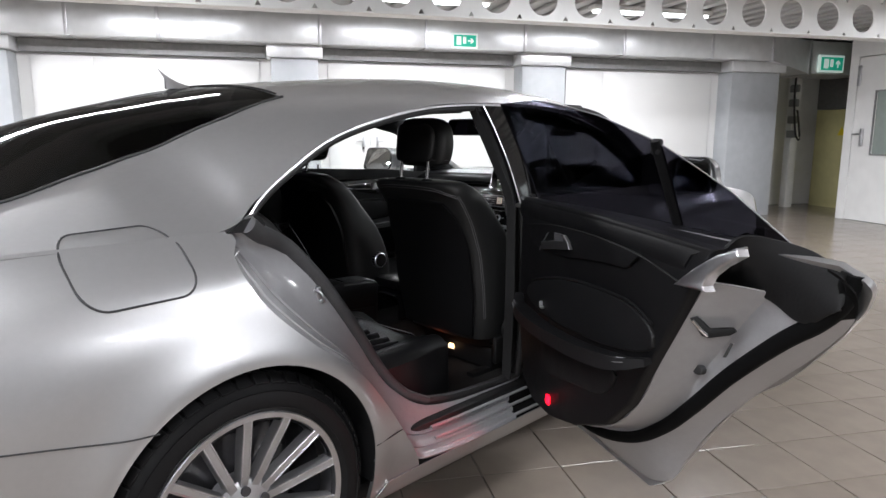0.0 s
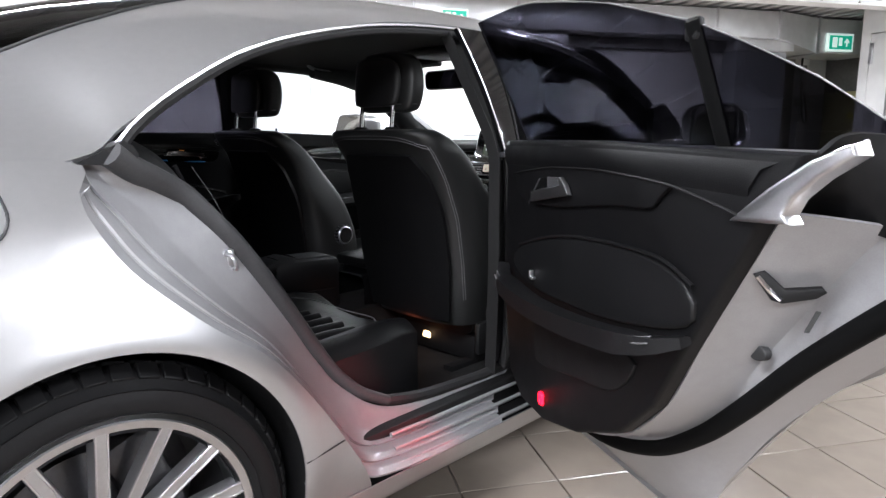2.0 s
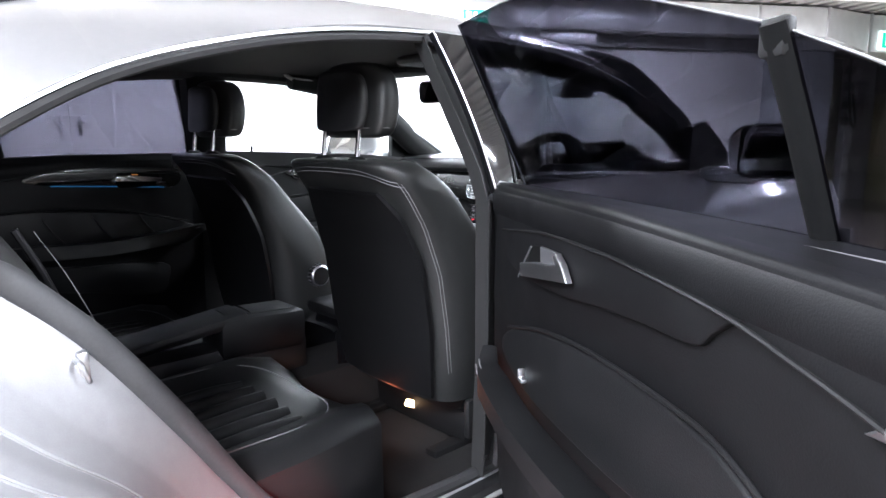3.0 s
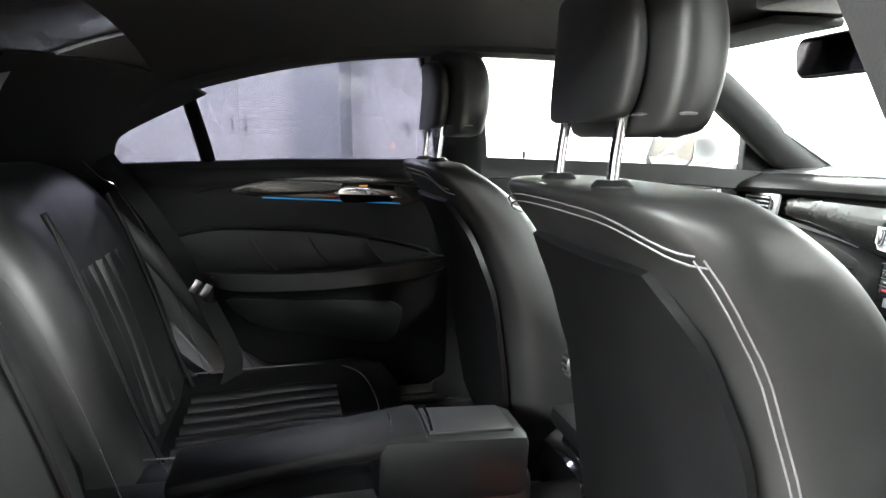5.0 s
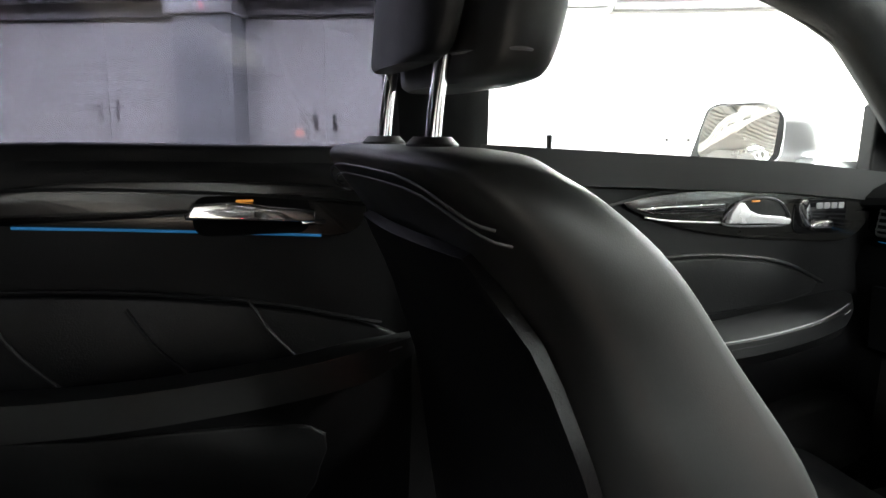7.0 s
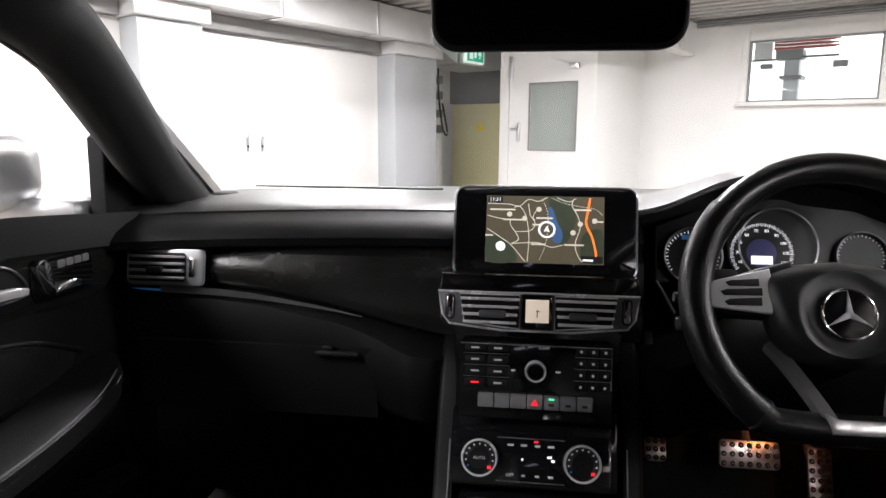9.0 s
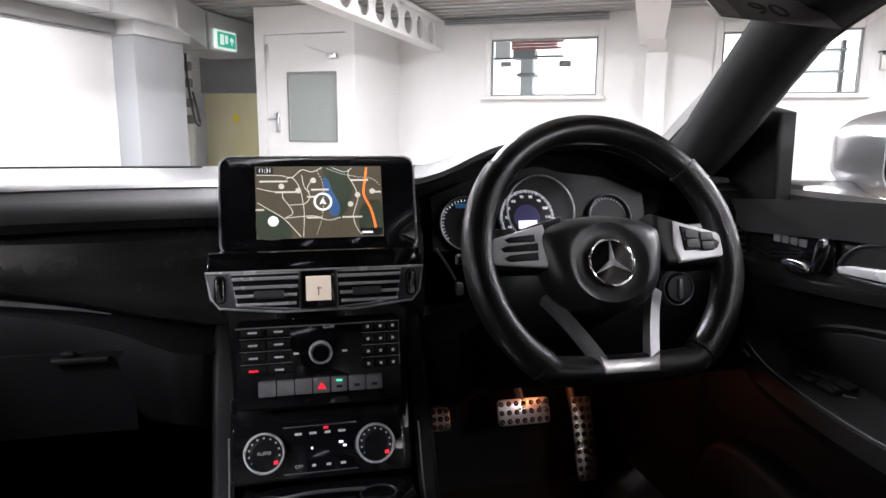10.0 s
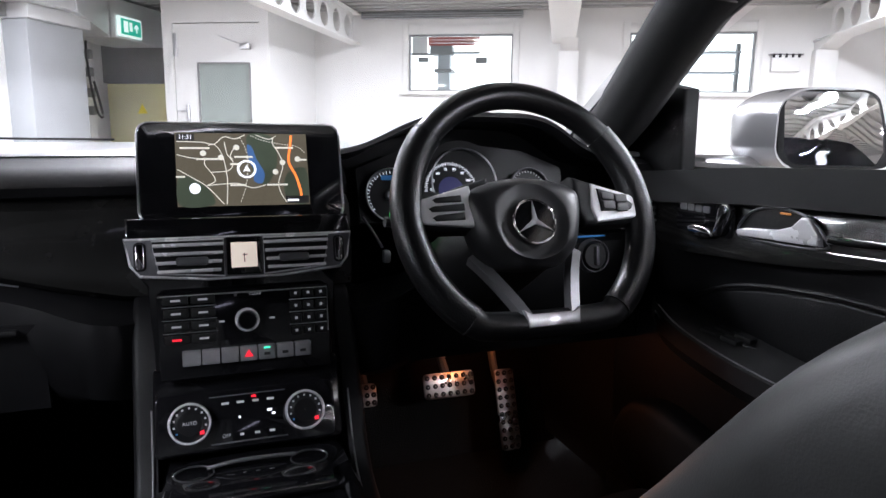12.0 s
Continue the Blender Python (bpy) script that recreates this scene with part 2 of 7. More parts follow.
def sweep(pts, section, closed=False, up=(0, 0, 1), scales=None):
    """A section (list of (side, up)) carried along points."""
    P = [Vector(p) for p in pts]
    n, k = len(P), len(section)
    bm = bmesh.new()
    rings = []
    up = Vector(up)
    for i, p in enumerate(P):
        a = P[i - 1] if (i or closed) else P[0]
        b = P[(i + 1) % n] if (i < n - 1 or closed) else P[-1]
        d = (b - a).normalized()
        side = d.cross(up)
        side = side.normalized() if side.length > 1e-6 else Vector((1, 0, 0))
        u = side.cross(d).normalized()
        f = scales[i] if scales is not None else 1
        rings.append([bm.verts.new(p + side * x * f + u * y * f) for x, y in section])
    for i in range(n if closed else n - 1):
        a, b = rings[i], rings[(i + 1) % n]
        for j in range(k):
            bm.faces.new((a[j], a[(j + 1) % k], b[(j + 1) % k], b[j]))
    if not closed:
        bm.faces.new(rings[0])
        bm.faces.new(rings[-1])
    return bm


def circle(r, seg=10, sy=1.0):
    return [(r * math.cos(2 * math.pi * i / seg), sy * r * math.sin(2 * math.pi * i / seg)) for i in range(seg)]


def tube(pts, r, n=None, closed=False, seg=8, scales=None):
    P = smooth_line(pts, n, closed) if n else pts
    if n and closed:
        P = P[:-1]
    return sweep(P, circle(r, seg), closed, up=(0.013, 0.021, 1), scales=scales)


def grid(rows, thick=0.0, inward=None):
    """A sheet from rows of points (same count each); thick: closed to a shell by that offset along its normals."""
    A = np.array(rows, float)
    nu, nv = A.shape[:2]
    bm = bmesh.new()
    def lay(B):
        return [[bm.verts.new(B[i, j]) for j in range(nv)] for i in range(nu)]
    top = lay(A)
    def quads(V, rev=False):
        for i in range(nu - 1):
            for j in range(nv - 1):
                q = (V[i][j], V[i + 1][j], V[i + 1][j + 1], V[i][j + 1])
                try:
                    bm.faces.new(q[::-1] if rev else q)
                except ValueError:
                    pass
    quads(top)
    if thick:
        du = np.gradient(A, axis=0)
        dv = np.gradient(A, axis=1)
        N = np.cross(du, dv)
        L = np.linalg.norm(N, axis=2, keepdims=True)
        N = N / np.where(L < 1e-9, 1, L)
        if inward is not None:
            s = np.sign(np.sum(N * (np.array(inward) - A), axis=2, keepdims=True).sum())
            N = N * (s if s else 1)
        low = lay(A + N * thick)
        quads(low, True)
        ring = [(i, 0) for i in range(nu)] + [(nu - 1, j) for j in range(1, nv)] + [(i, nv - 1) for i in range(nu - 2, -1, -1)] + [(0, j) for j in range(nv - 2, 0, -1)]
        for a, b in zip(ring, ring[1:] + ring[:1]):
            try:
                bm.faces.new((top[a[0]][a[1]], top[b[0]][b[1]], low[b[0]][b[1]], low[a[0]][a[1]]))
            except ValueError:
                pass
        bmesh.ops.remove_doubles(bm, verts=bm.verts, dist=1e-6)
    return bm


def between(c0, c1, n, fn=None):
    """Rows of points between two equally long curves; fn(x, z) may give a point's place."""
    rows = []
    for a, b in zip(c0, c1):
        row = []
        for k in range(n + 1):
            p = np.array(a) * (1 - k / n) + np.array(b) * (k / n)
            row.append(fn(p[0], p[1]) if fn else p)
        rows.append(row)
    return rows


def prism(poly, depth, bev=0.0, m=None, seg=2):
    """An outline in x, y raised by depth along z."""
    bm = bmesh.new()
    vs = [bm.verts.new((x, y, 0)) for x, y in poly]
    f = bm.faces.new(vs)
    r = bmesh.ops.extrude_face_region(bm, geom=[f])
    bmesh.ops.translate(bm, vec=(0, 0, depth), verts=[v for v in r["geom"] if isinstance(v, bmesh.types.BMVert)])
    if bev:
        es = [e for e in bm.edges if abs(e.verts[0].co.z - e.verts[1].co.z) < 1e-7 and max(e.verts[0].co.z, e.verts[1].co.z) > depth * 0.5]
        bmesh.ops.bevel(bm, geom=es, offset=bev, segments=seg, profile=0.5, affect="EDGES")
    if m is not None:
        bm.transform(m)
    return bm


def rounded(w, h, r, seg=5, cx=0, cy=0):
    out = []
    for qx, qy, a0 in ((1, 1, 0), (-1, 1, 90), (-1, -1, 180), (1, -1, 270)):
        for k in range(seg + 1):
            a = radians(a0 + 90 * k / seg)
            out.append((cx + qx * (w / 2 - r) + r * math.cos(a), cy + qy * (h / 2 - r) + r * math.sin(a)))
    return out


def lathe(profile, seg=48, axis="Y"):
    """A profile of (radius, along) turned round an axis."""
    bm = bmesh.new()
    rings = []
    for r, h in profile:
        rings.append([bm.verts.new((r * math.cos(2 * math.pi * i / seg), h, r * math.sin(2 * math.pi * i / seg))) for i in range(seg)])
    for a, b in zip(rings, rings[1:]):
        for i in range(seg):
            bm.faces.new((a[i], a[(i + 1) % seg], b[(i + 1) % seg], b[i]))
    return bm


# ---- the hall ----
def hall(bm):
    bm.transform(HALL)
    return bm


def slab(u0, u1, v0, v1, z0, z1, bev=0.0):
    return hall(box(((u0 + u1) / 2, (v0 + v1) / 2, (z0 + z1) / 2), (u1 - u0, v1 - v0, z1 - z0), bev))


def loft_rings(rings):
    """A closed body between two rings of points."""
    bm = bmesh.new()
    V = [[bm.verts.new(p) for p in r] for r in rings]
    n = len(V[0])
    for a, b in zip(V, V[1:]):
        for i in range(n):
            bm.faces.new((a[i], a[(i + 1) % n], b[(i + 1) % n], b[i]))
    bm.faces.new(V[0])
    bm.faces.new(V[-1])
    return bm


def structure(name, bm, material, label, category, parent=None):
    return tagged(part(name, bm, material, parent), label, category, kind="structure")


CEIL = 2.67
deck = slab(-9.2, 10.4, -9.2, 7.6, CEIL, CEIL + 0.1)
deck = join(deck, *[slab(-9.0 + 0.24 * k, -8.88 + 0.24 * k, -8.99, 6.3, CEIL - 0.045, CEIL - 0.001, 0.012) for k in range(80)])
structure("ceiling", deck, "ceiling", "grey ribbed steel deck ceiling of the garage", "ceiling")
structure("wall_north", slab(-9.2, 8.2, 6.35, 6.55, 0, CEIL), "steel_wall", "white panelled wall behind grey columns", "wall")
structure("wall_recess", slab(8.2, 10.4, 7.3, 7.5, 0, CEIL), "wall", "white wall of the service recess", "wall")
structure("wall_recess_side", slab(8.2, 8.35, 6.55, 7.3, 0, CEIL), "wall", "short white wall beside the recess", "wall")
structure("wall_recess_end", slab(10.2, 10.4, 4.1, 7.3, 0, CEIL), "wall", "shaded end wall of the recess", "wall")
structure("wall_south", slab(-9.2, 10.4, -9.2, -9.0, 0, CEIL), "concrete", "plain grey garage wall", "wall")
structure("wall_west", slab(-9.2, -9.0, -9.0, 6.35, 0, CEIL), "concrete", "plain grey garage wall", "wall")

# end wall with two windows
W1, W2, WZ = (1.24, 2.76), (-1.85, -0.22), (1.56, 2.35)
wall = slab(10.2, 10.4, -9.0, W2[0], 0, CEIL)
for v0, v1 in ((W2[1], W1[0]), (W1[1], 4.1)):
    wall = join(wall, slab(10.2, 10.4, v0, v1, 0, CEIL))
for v0, v1 in (W1, W2):
    wall = join(wall, slab(10.2, 10.4, v0, v1, 0, WZ[0]), slab(10.2, 10.4, v0, v1, WZ[1], CEIL))
structure("wall_east", wall, "wall", "white end wall with two windows", "wall")

for k, (v0, v1) in enumerate((W1, W2)):
    win = thing("window_%d" % (k + 1), label="white framed window to a bright workshop", category="window", kind="structure")
    fr = slab(10.16, 10.36, v0 - 0.05, v0 + 0.035, WZ[0] - 0.05, WZ[1] + 0.12, 0.006)
    fr = join(fr, slab(10.16, 10.36, v1 - 0.035, v1 + 0.05, WZ[0] - 0.05, WZ[1] + 0.12, 0.006))
    fr = join(fr, slab(10.162, 10.362, v0 + 0.036, v1 - 0.036, WZ[1] - 0.02, WZ[1] + 0.10, 0.006))
    part("window_frame", fr, "wall", win)
    part("window_sill", slab(10.10, 10.36, v0 - 0.08, v1 + 0.08, WZ[0] - 0.045, WZ[0] + 0.005, 0.006), "wall", win)
    inner = slab(10.19, 10.25, v0 + 0.037, v0 + 0.06, WZ[0] + 0.01, WZ[1] - 0.022)
    inner = join(inner, slab(10.19, 10.25, v1 - 0.06, v1 - 0.037, WZ[0] + 0.01, WZ[1] - 0.022), slab(10.19, 10.25, v0 + 0.061, v1 - 0.061, WZ[0] + 0.01, WZ[0] + 0.03), slab(10.19, 10.25, v0 + 0.061, v1 - 0.061, WZ[1] - 0.045, WZ[1] - 0.022))
    part("gasket", inner, "greysteel", win)
    part("pane", slab(10.215, 10.221, v0 + 0.061, v1 - 0.061, WZ[0] + 0.031, WZ[1] - 0.046), "clear", win)

# what shows through the windows: a bright bay with grey and red shapes
structure("backdrop", slab(13.0, 13.1, -6, 7, 0.2, 4.2), "daylight", "bright workshop beyond the windows", "backdrop")

lift = thing("workshop_lift", label="grey post lift with a red cross beam beyond the window", category="lift")
part("post", slab(11.95, 12.15, 2.44, 2.64, 0, 2.34), "column", lift)
part("head", slab(11.90, 12.18, 2.40, 2.76, 2.25, 2.39), "greysteel", lift)
part("crossbar", slab(11.95, 12.03, 1.95, 2.41, 2.27, 2.30), "greysteel", lift)
part("arm", slab(11.95, 12.03, 2.76, 3.09, 2.25, 2.28), "greysteel", lift)
part("control_box", slab(11.85, 11.95, 2.79, 2.95, 2.13, 2.20), "greysteel", lift)
part("control_box", slab(11.85, 11.95, 1.82, 2.00, 2.11, 2.20), "greysteel", lift)
part("red_slat", slab(12.30, 12.36, 2.00, 2.87, 2.59, 2.62), "red_paint", lift)
part("red_slat", slab(12.30, 12.36, 1.99, 2.87, 2.54, 2.58), "red_paint", lift)
part("red_slat", slab(12.30, 12.36, 1.99, 2.87, 2.49, 2.53), "red_paint", lift)
part("red_slat", slab(12.30, 12.36, 1.99, 2.87, 2.44, 2.48), "red_paint", lift)
part("foot", slab(11.85, 12.25, 2.39, 2.68, 1.97, 2.02), "greysteel", lift)
part("white_panel", slab(12.40, 12.45, 2.91, 3.17, 2.33, 2.63), "wall", lift)
rack = thing("parts_rack", label="grey parts rack beyond the window", category="rack")
part("upright", slab(11.9, 12.0, -0.75, -0.70, 0, 2.4), "greysteel", rack)
part("upright", slab(11.9, 12.0, -2.05, -2.0, 0, 2.4), "greysteel", rack)
for z in (1.65, 1.95, 2.25):
    part("shelf", slab(11.85, 12.15, -2.06, -0.69, z, z + 0.03), "column", rack)
shutter = thing("cable_trunking", label="grey ribbed cable trunking above the window", category="trunking")
part("housing", slab(10.08, 10.199, 1.15, 3.38, 2.53, 2.62, 0.01), "column", shutter)
for z in (2.535, 2.565, 2.595):
    part("rib", slab(10.065, 10.079, 1.16, 3.37, z, z + 0.012, 0.003), "greysteel", shutter)

# door block in the corner
structure("wall_closet", join(slab(8.65, 8.75, 5.36, 5.50, 0, 2.62), slab(8.65, 8.75, 4.10, 4.22, 0, 2.62), slab(8.65, 8.75, 4.22, 5.36, 2.28, 2.62), slab(8.75, 10.2, 4.10, 4.20, 0, 2.62), slab(8.75, 10.2, 5.40, 5.50, 0, 2.62)), "wall", "white partition round a corner closet", "wall")
door = thing("door_1", label="white closet door with a grey glazed panel and closer", category="door", kind="structure")
leaf = slab(8.66, 8.70, 4.225, 4.37, 0.01, 2.27)
leaf = join(leaf, slab(8.66, 8.70, 5.03, 5.355, 0.01, 2.27), slab(8.66, 8.70, 4.37, 5.03, 1.79, 2.27), slab(8.66, 8.70, 4.37, 5.03, 0.01, 0.95))
part("door_leaf", leaf, "wall", door)
part("door_glass", slab(8.672, 8.684, 4.37, 5.03, 0.95, 1.79), "greydoor", door, "grey green glazed panel")
fr = slab(8.645, 8.659, 4.35, 4.372, 0.93, 1.81)
part("glazing_bead", join(fr, slab(8.645, 8.659, 5.028, 5.05, 0.93, 1.81), slab(8.645, 8.659, 4.373, 5.027, 1.789, 1.81), slab(8.645, 8.659, 4.373, 5.027, 0.93, 0.951)), "greysteel", door)
part("door_closer", join(slab(8.60, 8.655, 4.33, 4.46, 1.96, 2.03, 0.008), hall(cyl((8.62, 4.45, 2.02), (8.60, 4.72, 2.11), 0.008))), "satin", door)
part("door_handle", join(slab(8.625, 8.655, 5.17, 5.22, 1.05, 1.30, 0.01), hall(cyl((8.61, 5.19, 1.22), (8.60, 5.32, 1.22), 0.011))), "satin", door)
part("vent_plate", slab(8.64, 8.649, 5.30, 5.36, 1.88, 2.16, 0.004), "satin", door)

# columns with capitals
for k, (u0, u1) in enumerate(((-6.0, -5.4), (-2.64, -2.06), (0.69, 1.24), (3.88, 4.50), (7.12, 7.95))):
    col = thing("column", label="grey painted wall column under the duct", category="column", group="wall columns", kind="structure")
    part("shaft", slab(u0, u1, 6.05, 6.349, 0, 2.10, 0.01), "column", col)
    part("capital", slab(u0 - 0.05, u1 + 0.05, 5.98, 6.349, 2.101, 2.248, 0.01), "duct", col)
structure("trim", join(*[slab(a, b, 6.22, 6.349, 2.11, 2.246) for a, b in ((-5.34, -2.70), (-2.0, 0.63), (1.30, 3.82), (4.56, 7.06))]), "greysteel", "grey lintel strip under the duct", "trim")
for a, b, mid, zh in ((-5.3, -2.7, -3.51, 1.25), (-2.0, 0.63, -1.28, 1.18), (1.30, 3.82, 1.90, 1.08), (4.56, 7.06, 5.21, 1.05)):
    pan = thing("wall_panel", label="white double sheet door with lever handles", category="panel", group="wall panels", kind="structure")
    for c, d in ((a + 0.08, mid - 0.0015), (mid + 0.0015, b - 0.08)):
        part("sheet", slab(c, d, 6.315, 6.349, 0.06, 2.08, 0.004), "steel_wall", pan)
    for s in (-1, 1):
        x = mid + s * 0.09
        hd = part("handle_plate", slab(x - 0.018, x + 0.018, 6.304, 6.314, zh - 0.10, zh + 0.10, 0.004), "satin", pan, "grey steel handle plate")
        part("lever", join(hall(cyl((x, 6.304, zh + 0.04), (x, 6.262, zh + 0.04), 0.009, seg=10)), slab(min(x, x + s * 0.10), max(x, x + s * 0.10), 6.255, 6.270, zh + 0.031, zh + 0.049, 0.005)), "satin", hd)
        part("key_plate", hall(cyl((x, 6.303, zh - 0.05), (x, 6.298, zh - 0.05), 0.013, seg=12)), "dark", hd)

# air duct with flanged joints
duct = thing("air_duct", label="galvanised rectangular air duct along the wall", category="duct")
seams = [-6.0, -4.2, -2.7, -1.42, -0.51, 1.25, 2.54, 3.83, 5.25, 6.62, 7.62]
for a, b in zip(seams, seams[1:]):
    part("duct_section", slab(a + 0.004, b - 0.004, 5.85, 6.345, 2.25, 2.60, 0.006), "duct", duct)
    part("flange", slab(b - 0.018, b + 0.018, 5.838, 6.346, 2.238, 2.61, 0.003), "satin", duct)
neck = [[(7.63, v, 2.25), (7.63, v, 2.60), (8.58, v + (0.32 if v < 6 else 0.6), 2.60), (8.58, v + (0.32 if v < 6 else 0.6), 2.12)] for v in (5.85, 6.345)]
bm = loft_rings(neck)
part("duct_taper", hall(bm), "duct", duct)
part("flange", slab(8.56, 8.60, 6.155, 6.97, 2.105, 2.615, 0.003), "satin", duct)
part("duct_end", slab(8.605, 9.75, 6.17, 6.95, 2.12, 2.60, 0.008), "duct", duct)

# exit signs
def exit_sign(at, turn=0):
    s = thing("exit_sign", at, "green and white emergency exit sign on the duct", "sign", "exit signs")
    part("case", box((0, 0.02, 0), (0.50, 0.04, 0.27), 0.006), "sign_white", s)
    part("panel", box((0, -0.003, 0), (0.44, 0.006, 0.21), 0.002), "sign", s)
    part("arrow", prism([(-0.06, -0.012), (0.01, -0.012), (-0.015, -0.045), (0.02, -0.045), (0.06, 0.0), (0.02, 0.045), (-0.015, 0.045), (0.01, 0.012), (-0.06, 0.012)], 0.004, 0, Matrix.Translation((0.115, -0.006, 0)) @ Matrix.Rotation(radians(90), 4, "X") @ Matrix.Rotation(radians(turn), 4, "Z")), "sign_white", s)
    part("doorway_symbol", join(box((-0.12, -0.008, 0), (0.09, 0.004, 0.15)), box((-0.01, -0.008, 0.01), (0.06, 0.004, 0.12))), "sign_white", s)
    return s


exit_sign(HALL @ pose(8.95, 6.125, 2.27) @ Matrix.Scale(0.92, 4), 90)
exit_sign(HALL @ pose(3.02, 5.82, 2.345, 0, 0, 0) @ Matrix.Scale(0.66, 4))

# perforated roof beam
def beam(v, z0, z1, u0, u1, wide=0.09):
    b = thing("roof_beam", label="white steel roof beam with round holes", category="beam")
    web = bmesh.new()
    n = int((u1 - u0) / 0.45)
    zc, r, h = (z0 + z1) / 2, 0.142, 0.225
    for k in range(n):
        c = u0 + (k + 0.5) * 0.45
        seg = 24
        for side in (-0.008, 0.008):
            inner = [web.verts.new((c + r * math.cos(a), v + side, zc + r * math.sin(a))) for a in [2 * math.pi * i / seg for i in range(seg)]]
            outer = []
            for i in range(seg):
                a = 2 * math.pi * i / seg
                f = 1 / max(abs(math.cos(a)) / h, abs(math.sin(a)) / ((z1 - z0) / 2))
                outer.append(web.verts.new((c + f * math.cos(a), v + side, zc + f * math.sin(a))))
            for i in range(seg):
                web.faces.new((inner[i], inner[(i + 1) % seg], outer[(i + 1) % seg], outer[i]))
            if side < 0:
                first = inner
            else:
                for i in range(seg):
                    web.faces.new((first[i], first[(i + 1) % seg], inner[(i + 1) % seg], inner[i]))
    part("web", hall(web), "wall", b)
    part("flange", slab(u0, u1, v - wide, v + wide, z0 - 0.016, z0, 0.003), "wall", b)
    part("flange", slab(u0, u1, v - wide, v + wide, z1, z1 + 0.016, 0.003), "wall", b)
    return b


beam(3.48, 2.21, 2.59, -8.9, 10.15)
beam(0.60, 2.21, 2.59, -8.9, 10.15, 0.15)
beam(-2.62, 2.21, 2.59, -8.9, 10.15, 0.15)
for v in (0.53, -2.62):
    p = thing("wall_post", label="white steel post with a bracket on the end wall", category="post", kind="structure")
    part("shaft", slab(10.04, 10.199, v - 0.13, v + 0.13, 0, 2.09, 0.006), "wall", p)
    part("bracket", hall(prism([(0, 0), (0.16, 0), (0.62, 0.10), (0, 0.10)], 0.22, 0.0, Matrix.Translation((10.19, v + 0.11, 2.092)) @ Matrix(((-1, 0, 0, 0), (0, 0, -1, 0), (0, 1, 0, 0), (0, 0, 0, 1))))), "wall", p)
box_sign = thing("wall_box", label="small white box with clips on the end wall", category="box")
part("body", slab(10.12, 10.198, -2.35, -2.01, 1.83, 2.03, 0.006), "wall", box_sign)
part("rail", slab(10.13, 10.197, -2.38, -1.98, 2.032, 2.05, 0.003), "greysteel", box_sign)
for k in range(5):
    part("clip", slab(10.11, 10.129, -2.34 + 0.075 * k, -2.31 + 0.075 * k, 2.0, 2.05, 0.003), "dark", box_sign)

# recess: cabinet, pipes, louvre
cab = thing("electric_cabinet", label="pale yellow steel cabinet with a warning triangle", category="cabinet")
part("body", slab(9.72, 10.19, 5.56, 7.10, 0.0, 1.62, 0.008), "yellow", cab)
part("door", slab(9.70, 9.718, 5.60, 7.06, 0.10, 1.58, 0.004), "yellow", cab)
part("warning_plate", hall(prism([(0, 0), (0.16, 0), (0.08, 0.14)], 0.004, 0, Matrix.Translation((9.698, 6.62, 1.20)) @ Matrix(((0, 0, -1, 0), (-1, 0, 0, 0), (0, 1, 0, 0), (0, 0, 0, 1))))), mat("warning_yellow", (0.8, 0.65, 0.02), 0.4), cab)
structure("trim_recess", slab(9.9, 10.19, 5.51, 7.29, 1.64, 2.62), "greysteel", "grey boxed services above the cabinet", "trim")
post = thing("service_post", label="white service post with grey valves and a cable", category="post")
part("shaft", slab(9.0, 9.14, 6.86, 7.0, 0, 2.34, 0.006), "wall", post)
for z in (1.95, 1.72, 1.45, 1.22):
    part("valve", slab(8.93, 8.998, 6.74, 6.90, z - 0.06, z + 0.06, 0.012), "greysteel", post)
part("cable", hall(tube([(8.95, 6.80, 2.3), (8.93, 6.78, 1.8), (8.93, 6.70, 1.25), (8.95, 6.62, 1.12), (8.95, 6.66, 1.35), (8.95, 6.72, 1.6)], 0.016, 40)), "dark", post)
part("louvre", join(*[slab(8.28, 8.36, 6.60, 7.0, 1.0 + 0.06 * k, 1.035 + 0.06 * k) for k in range(5)]), "greysteel", post)

# ceiling lights: rows of battens between the beams
ROWS = ((4.70, (-5.9, -3.2, -0.5, 2.2, 4.9), 118), (2.05, (-4.6, -0.6, 3.4, 7.4), 112), (-1.85, (-4.6, -0.6, 3.4, 7.4), 125), (-4.6, (-5.0, 0.0, 5.0), 230))
for v, us, watts in ROWS:
    for u in us:
        f = thing("ceiling_light", HALL @ pose(u, v, CEIL - 0.105), "long white fluorescent batten on the ceiling", "ceiling light", "ceiling lights")
        part("body", box((0, 0, 0.035), (1.52, 0.16, 0.05), 0.01), "wall", f)
        part("tube", box((0, 0, -0.005), (1.46, 0.10, 0.026), 0.012), "white_lit", f)
        ld = bpy.data.lights.new("ceiling_lamp", "AREA")
        ld.shape, ld.size, ld.size_y, ld.energy, ld.color = "RECTANGLE", 1.5, 0.16, watts, (0.95, 0.94, 0.97)
        lo = new("ceiling_lamp", ld)
        lo.matrix_basis = HALL @ pose(u, v, CEIL - 0.14)


# ---- the car: origin under the rear axle, x forward, right side at negative y ----
car = thing("car", label="silver four door coupe parked with one rear door open", category="car")


